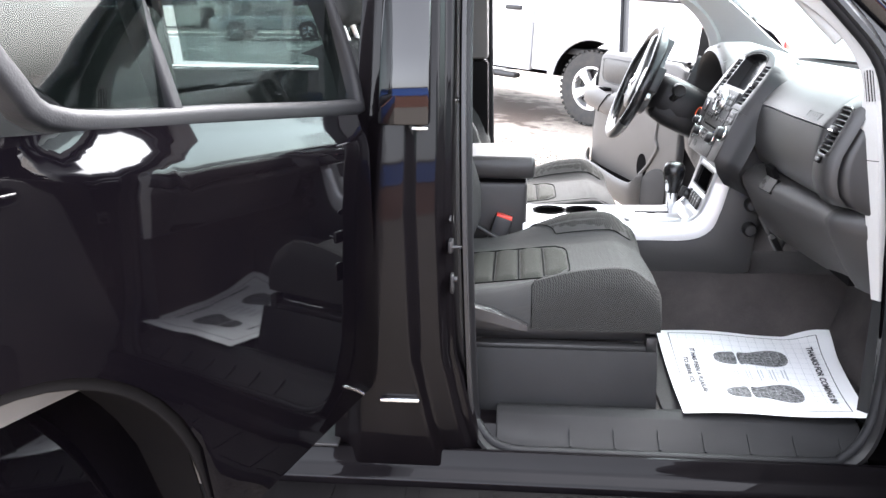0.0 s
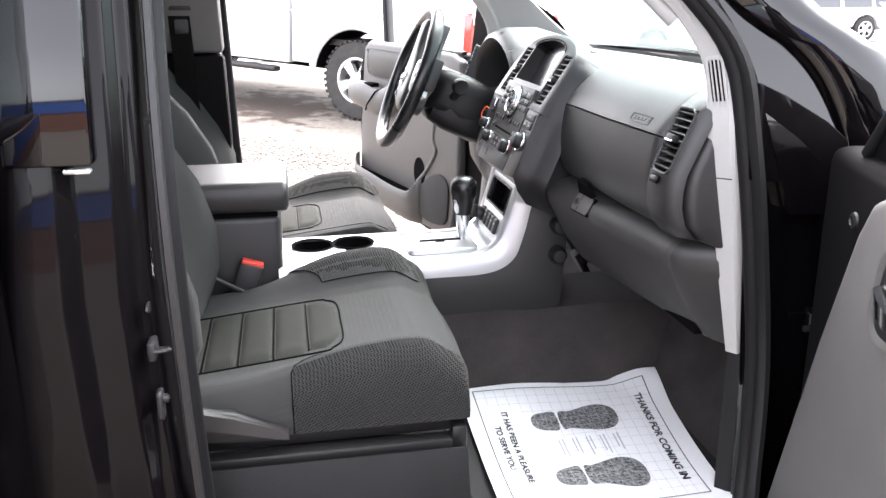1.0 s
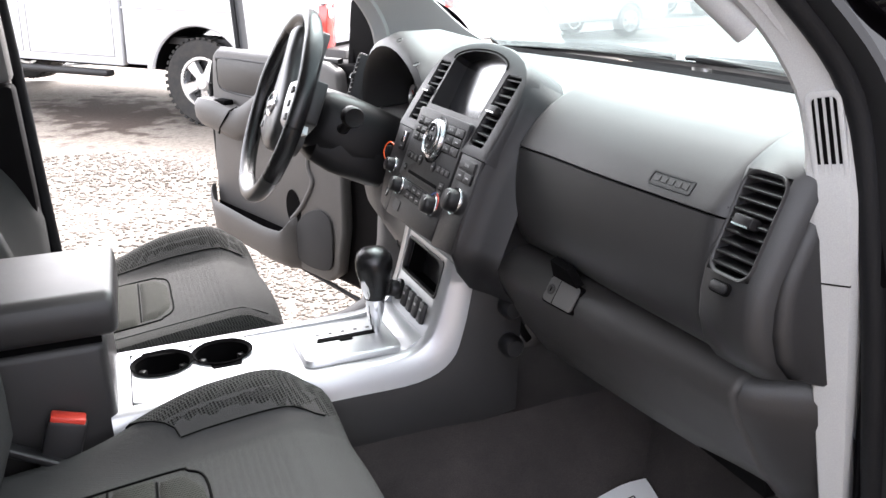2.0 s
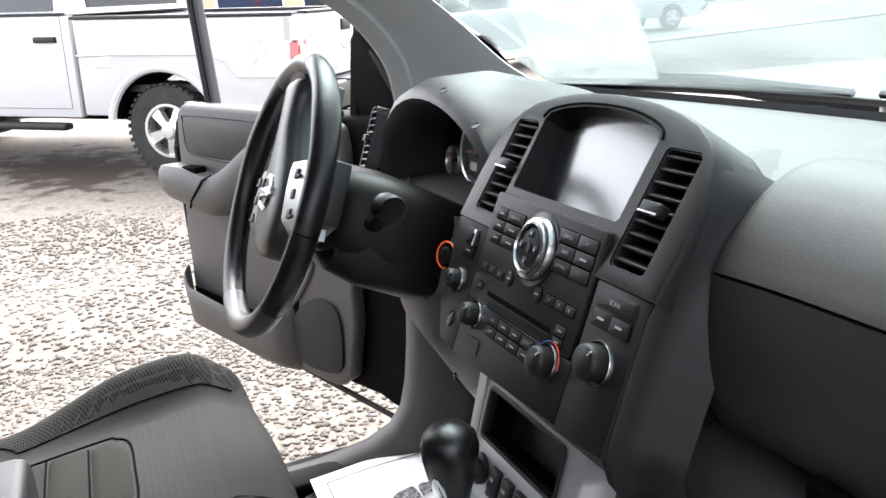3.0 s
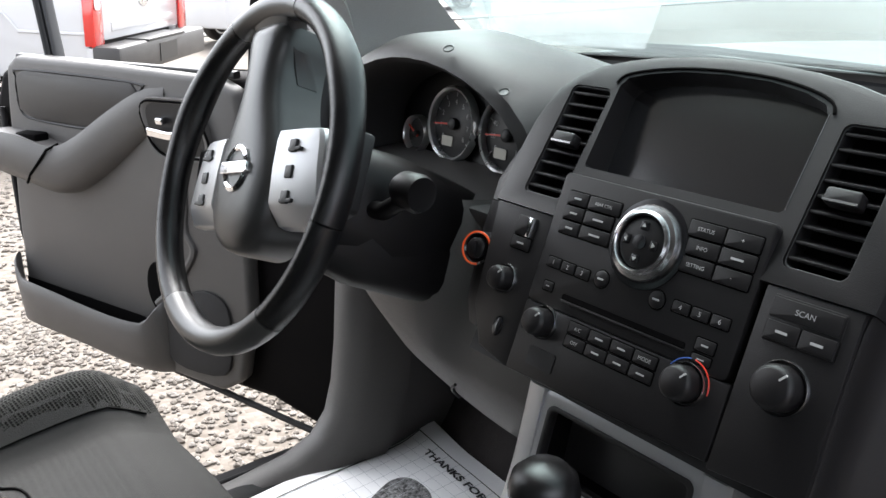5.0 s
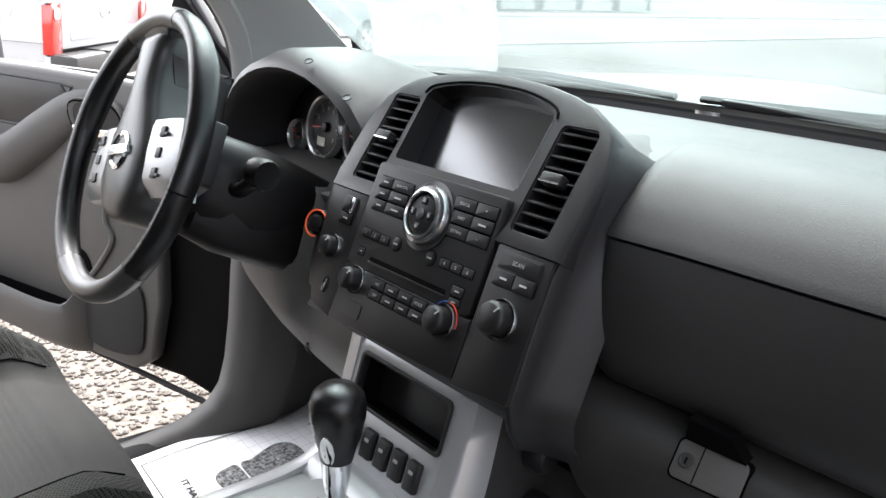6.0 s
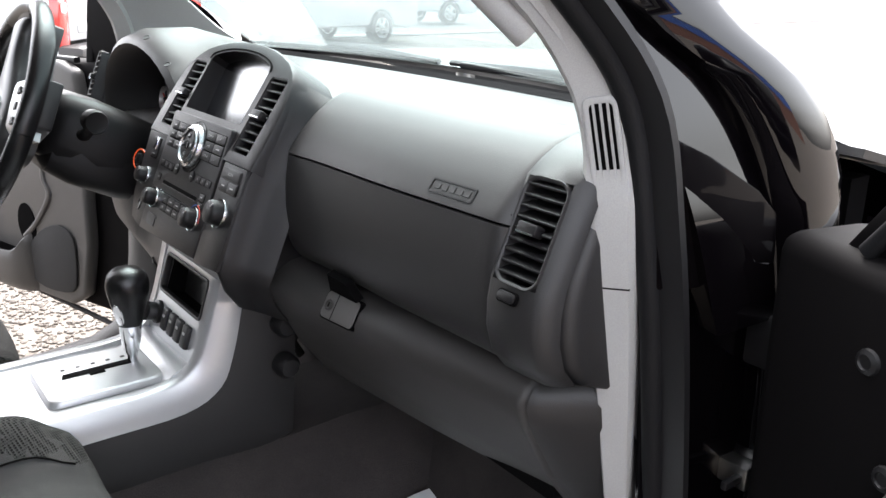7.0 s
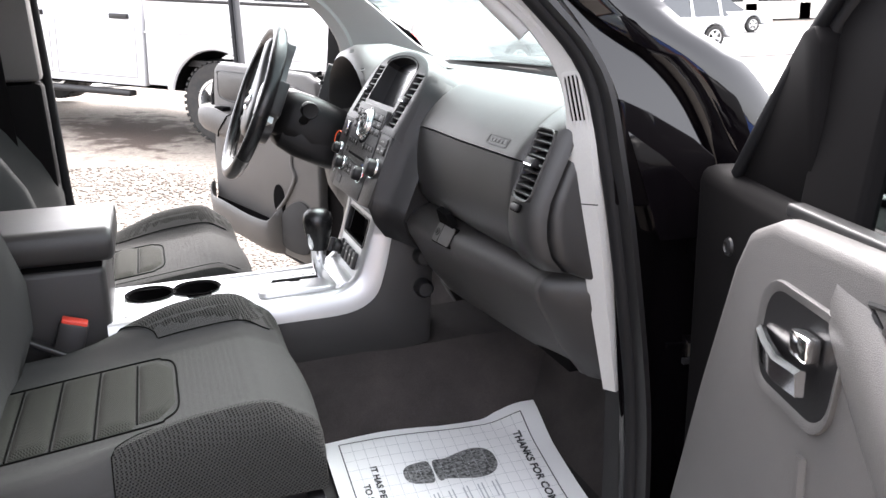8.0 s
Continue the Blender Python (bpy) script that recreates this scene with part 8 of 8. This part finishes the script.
def raise_lower_panel(door, m):
    """The driver's door is shorter and its pocket and speaker sit higher."""
    back = m.inverted()
    for ob in door.children_recursive:
        for v in ob.data.vertices:
            p = back @ (v.co + door.location)
            near, low = smoothstep(0.10, 0.40, p.x), smoothstep(0.80, 0.66, p.y)
            p.x -= 0.070 * max(near * low, smoothstep(0.55, 1.0, p.x))
            p.y += near * (0.055 * low + 0.035 * smoothstep(0.46, 0.38, p.y) * max(0.0, p.x - 0.30))
            v.co = (m @ p) - door.location


raise_lower_panel(driver_door, DM)


# ---------------------------------------------------------------- rear passenger door, standing open
def rear_door():
    a = radians(255)
    U = Vector((math.cos(a), math.sin(a), 0))
    N = Vector((math.sin(radians(75)), -math.cos(radians(75)), 0))
    O = (-0.855, -0.93)
    M = Matrix(((U.x, 0, N.x, O[0]), (U.y, 0, N.y, O[1]), (0, 1, 0, 0), (0, 0, 0, 1)))  # (u, z, out)
    t = thing("rear_car_door", "open glossy black rear car door", "car door", "car doors", at=(O[0], O[1], 0.5))

    def skin_w(u, z):
        """The door's bulge: fullest below the belt, tucked under at the foot."""
        return 0.006 * math.sin(math.pi * min(1, max(0, (z - 0.45) / 0.75))) - 0.012 * smoothstep(0.66, 0.50, z) - 0.017 * (1 - 0.85 * smoothstep(0.68, 0.78, u)) * smoothstep(1.082 + 0.095 * u, 1.140 + 0.095 * u, z) + 0.003 * math.sin(u * 3)
    cols = []
    for u in [-0.075, -0.068, -0.055, -0.035, -0.015] + steps(0.0, 0.98, 28):
        lowz = 0.595
        if u > 0.50:
            lowz = max(0.595, 0.60 + math.sqrt(max(0, 0.375 ** 2 - (u - 0.90) ** 2)))
        top = 1.140 + 0.095 * u
        turn = 0.075 * (1 - math.sqrt(max(0.0, 1 - (min(0.0, u) / 0.0755) ** 2)))
        cols.append([M @ Vector((u, z, skin_w(u, z) - turn)) for z in steps(lowz, top, 26)])
    bm = fresh()
    g = [[bm.verts.new(p) for p in c] for c in cols]
    for i in range(len(g) - 1):
        for j in range(len(g[0]) - 1):
            bm.faces.new((g[i][j], g[i + 1][j], g[i + 1][j + 1], g[i][j + 1]))
    bmesh.ops.recalc_face_normals(bm, faces=bm.faces[:])
    bmesh.ops.solidify(bm, geom=bm.faces[:], thickness=0.006)
    part("door_skin", bm, PAINT, t, "polished black door skin", 60)
    # painted panel inside the arch lip, a little sunk
    sunk = lambda u, z: M @ Vector((u, z, -0.070 + 0.13 * (u - 0.53) - 0.17 * (z - 0.56)))
    arch_h = lambda u: 0.60 + math.sqrt(max(0.0, 0.366 ** 2 - (u - 0.90) ** 2))
    part("arch_panel", grid(lambda u, k: sunk(u, 0.56 + (arch_h(u) - 0.56) * k), steps(0.536, 0.98, 16), steps(0, 1, 10), 0.006), PAINT, t, "polished black panel inside the arch lip", 60)
    part("arch_return", grid(lambda u, k: (M @ Vector((u, arch_h(u) + 0.014, -0.008))).lerp(sunk(u, arch_h(u)), k), steps(0.536, 0.98, 16), (0, 1), 0.003), MOULD, t)
    part("inner_shell", round_edges(prism([(0.03, 0.62), (0.46, 0.62), (0.54, 0.80), (0.62, 0.88), (0.93, 0.90), (0.95, 1.15), (0.03, 1.10)], 0.07, M, 0, top=-0.055), 0.015), GREY, t, "grey inner door trim")
    # arch moulding at the wheel cut-out
    ap = [M @ Vector((0.90 + 0.375 * math.cos(b), 0.60 + 0.375 * math.sin(b), skin_w(0.6, 0.8) - 0.006)) for b in steps(radians(180), radians(70), 18)]
    part("arch_moulding", sweep(ap, rrect(0, 0, 0.030, 0.006, 0.0025), up=tuple(N)), MOULD, t, "black wheel arch lip")
    part("foot_edge", tube([M @ Vector((u, 0.596, skin_w(u, 0.596) + 0.001)) for u in steps(-0.01, 0.50, 8)], 0.0022, 6), CHROME, t, "bright lower door edge")
    # window frame, divider, panes
    path = smooth_line([M @ Vector((u, z, -0.045 - 0.22 * (z - 1.14))) for u, z in ((0.66, 1.210), (0.35, 1.182), (-0.02, 1.150), (-0.062, 1.165), (-0.050, 1.28), (0.03, 1.50), (0.10, 1.60), (0.40, 1.63), (0.74, 1.62), (0.79, 1.52), (0.765, 1.36), (0.725, 1.26))], 4, True)
    part("window_frame", sweep(path, rrect(0, 0, 0.030, 0.046, 0.010), True, up=tuple(N)), SEAL, t, "worn grey-black window frame")
    part("window_divider", sweep([M @ Vector((0.475, 1.200, -0.055)), M @ Vector((0.53, 1.62, -0.148))], rrect(0, 0, 0.022, 0.034, 0.006), up=tuple(N)), SEAL, t, "grey window divider")
    for qs in (((-0.055, 1.155), (0.47, 1.205), (0.52, 1.62), (0.10, 1.60)), ((0.485, 1.206), (0.66, 1.226), (0.72, 1.27), (0.76, 1.37), (0.785, 1.52), (0.54, 1.62))):
        p = [M @ Vector((u, z, -0.050 - 0.05 * (z - 1.14))) for u, z in qs]
        q = [M @ Vector((u, z, -0.055 - 0.05 * (z - 1.14))) for u, z in qs]
        gl_ = part("window_pane", loft([p, q]), PANE, t, "tinted window pane")
        gl_.visible_shadow = False
    hb = part("hinge_edge", round_edges(box((-0.03, 0.61, -0.06), (0.012, 1.12, -0.02), M), 0.008), PAINT, t)
    for z in (0.66, 0.95):
        part("hinge_arm", box((-0.06, z - 0.025, -0.075), (0.02, z + 0.025, -0.055), M, 0.005), SATIN, hb)
    return t


rear_door()

# ---------------------------------------------------------------- paper floor mats
SHOE = [(0.0, 0.36), (0.10, 0.345), (0.185, 0.28), (0.21, 0.16), (0.17, 0.02), (0.13, -0.10), (0.125, -0.17), (-0.125, -0.17), (-0.14, -0.06), (-0.19, 0.08), (-0.215, 0.20), (-0.18, 0.30), (-0.10, 0.35)]
HEEL = [(-0.125, -0.205), (0.125, -0.205), (0.135, -0.30), (0.11, -0.39), (0.05, -0.435), (-0.05, -0.435), (-0.11, -0.39), (-0.135, -0.30)]


def paper_mat(c00, c01, c10, c11, curl, label):
    """A printed paper mat: p to the right, q ahead; c00 rear left, c01 front left, c10 rear right, c11 front right."""
    t = thing("paper_floor_mat", label, "paper mat", "paper mats", at=((c00[0] + c11[0]) / 2, (c00[1] + c11[1]) / 2, 0.44))
    c00, c01, c10, c11 = map(Vector, (c00, c01, c10, c11))

    def at(p, q, lift=0.0):
        b = (c00 * (1 - p) + c10 * p) * (1 - q) + (c01 * (1 - p) + c11 * p) * q
        dz = curl(p, q) + 0.004 * math.sin(p * 7 + q * 3) * math.sin(q * 6)
        return b + Vector((0, 0, dz + lift))

    sheet = part("sheet", grid(lambda p, q: at(p, q), steps(0, 1, 26), steps(0, 1, 30), 0.0006), PAPER, t, "white printed paper", 60)

    def printed(name, bm, mat, label=""):
        bmesh.ops.triangulate(bm, faces=bm.faces[:])
        for v in bm.verts:
            v.co = at(v.co.x, v.co.y, 0.0016)
        return part(name, bm, mat, sheet, label)

    def strip(p0, q0, p1, q1, w):
        n = 24
        d = Vector((p1 - p0, q1 - q0)).normalized() * w / 2
        return loft([[(p0 + (p1 - p0) * k / n - d.y, q0 + (q1 - q0) * k / n + d.x, 0), (p0 + (p1 - p0) * k / n + d.y, q0 + (q1 - q0) * k / n - d.x, 0)] for k in range(n + 1)], closed=False)

    e = 0.065
    printed("border_line", join(strip(e, e, 1 - e, e, 0.005), strip(e, 1 - e - 0.02, 1 - e, 1 - e - 0.02, 0.005), strip(e, e, e, 1 - e - 0.02, 0.005), strip(1 - e, e, 1 - e, 1 - e - 0.02, 0.005)), INK, "thin black printed border")
    lines = [strip(e + (1 - 2 * e) * k / 14, e, e + (1 - 2 * e) * k / 14, 1 - e - 0.02, 0.0016) for k in range(1, 14)] + [strip(e, e + (0.915 - e) * k / 17, 1 - e, e + (0.915 - e) * k / 17, 0.0014) for k in range(1, 17)]
    for ln in lines:
        printed("grid_line", ln, INKGREY)

    def fill(outline, cx, cq, s, mirror):
        pts = [(cx + u * s * 0.92 * mirror, cq + v * s) for u, v in outline]
        sm = smooth_line([(a, b, 0) for a, b in pts], 4, True)
        ctr = Vector((sum(p.x for p in sm) / len(sm), sum(p.y for p in sm) / len(sm), 0))
        rings = [[ctr + (p - ctr) * k for p in sm] for k in (0.02, 0.25, 0.5, 0.75, 1.0)]
        return loft(rings, caps=False)

    for cx, mir in ((0.330, 1), (0.740, -1)):
        printed("shoe_print", fill(SHOE, cx, 0.52, 0.52, mir), INKGRAIN, "speckled black shoe print")
        printed("heel_print", fill(HEEL, cx, 0.52, 0.52, mir), INKGRAIN, "speckled black heel print")

    def text(body, p, q, size):
        bm = lettering(body, size, Matrix.Identity(4), bold=0.034)
        return printed("printed_line", _xf(bm, Matrix.Translation((p, q, 0)) @ Matrix.Diagonal((1.0, 0.86, 1, 1))), INK, "black printed words")
    text("THANKS FOR COMING IN", 0.5, 0.855, 0.056)
    text("IT HAS BEEN A PLEASURE", 0.5, 0.175, 0.045)
    text("TO SERVE YOU", 0.5, 0.122, 0.045)
    for k in range(5):
        for j in range(2):
            printed("small_print", strip(0.465 + 0.004 * j, 0.40 + k * 0.065 - j * 0.018, 0.605 - 0.02 * ((k + j) % 3), 0.40 + k * 0.065 - j * 0.018, 0.006), INKGREY, "unreadable small print bar")
    return t


def curl_a(p, q):
    return 0.022 * smoothstep(0.78, 1.0, q + 0.30 * (0.20 - p)) * smoothstep(0.30, 0.0, p) - 0.012 * math.sin(math.pi * p) + 0.006


def curl_b(p, q):
    return 0.018 * smoothstep(0.8, 1.0, q) * smoothstep(0.3, 0.0, p) + 0.004


rug = thing("floor_mat", "dark rubber-backed carpet floor mat", "floor mat", "floor mats", at=(0.05, -0.47, 0.426))
part("mat_surface", prism(rrect(0.03, -0.475, 0.50, 0.45, 0.06, 6), 0.010, Matrix.Translation((0, 0, 0.436)), 0.004), MATTE, rug)
rug2 = thing("floor_mat", "dark rubber-backed carpet floor mat", "floor mat", "floor mats", at=(0.05, 0.47, 0.426))
part("mat_surface", prism(rrect(0.05, 0.49, 0.46, 0.42, 0.06, 6), 0.010, Matrix.Translation((0, 0, 0.436)), 0.004), MATTE, rug2)
paper_mat((-0.166, -0.195, 0.450), (0.300, -0.215, 0.444), (-0.190, -0.752, 0.468), (0.205, -0.762, 0.476), curl_a, "white paper floor mat printed with shoe prints")
paper_mat((-0.135, 0.705, 0.455), (0.285, 0.735, 0.452), (-0.155, 0.205, 0.440), (0.275, 0.225, 0.440), curl_b, "white paper mat with shoe prints in the driver footwell")

# pedals
for yy, w, z in ((0.44, 0.075, 0.60), (0.31, 0.05, 0.56)):
    pd = thing("pedal", "black rubber foot pedal", "pedal", "pedals", at=(0.30, yy, 0.56))
    part("pedal_pad", _xf(box((-0.01, -w / 2, -0.04), (0.01, w / 2, 0.04), bevel=0.005), Matrix.Translation((0.30, yy, z)) @ Matrix.Rotation(radians(-30), 4, "Y")), MATTE, pd)
    part("pedal_arm", tube([(0.31, yy, z), (0.36, yy, z + 0.12), (0.40, yy, 0.90)], 0.010, 8), BLACK, pd)
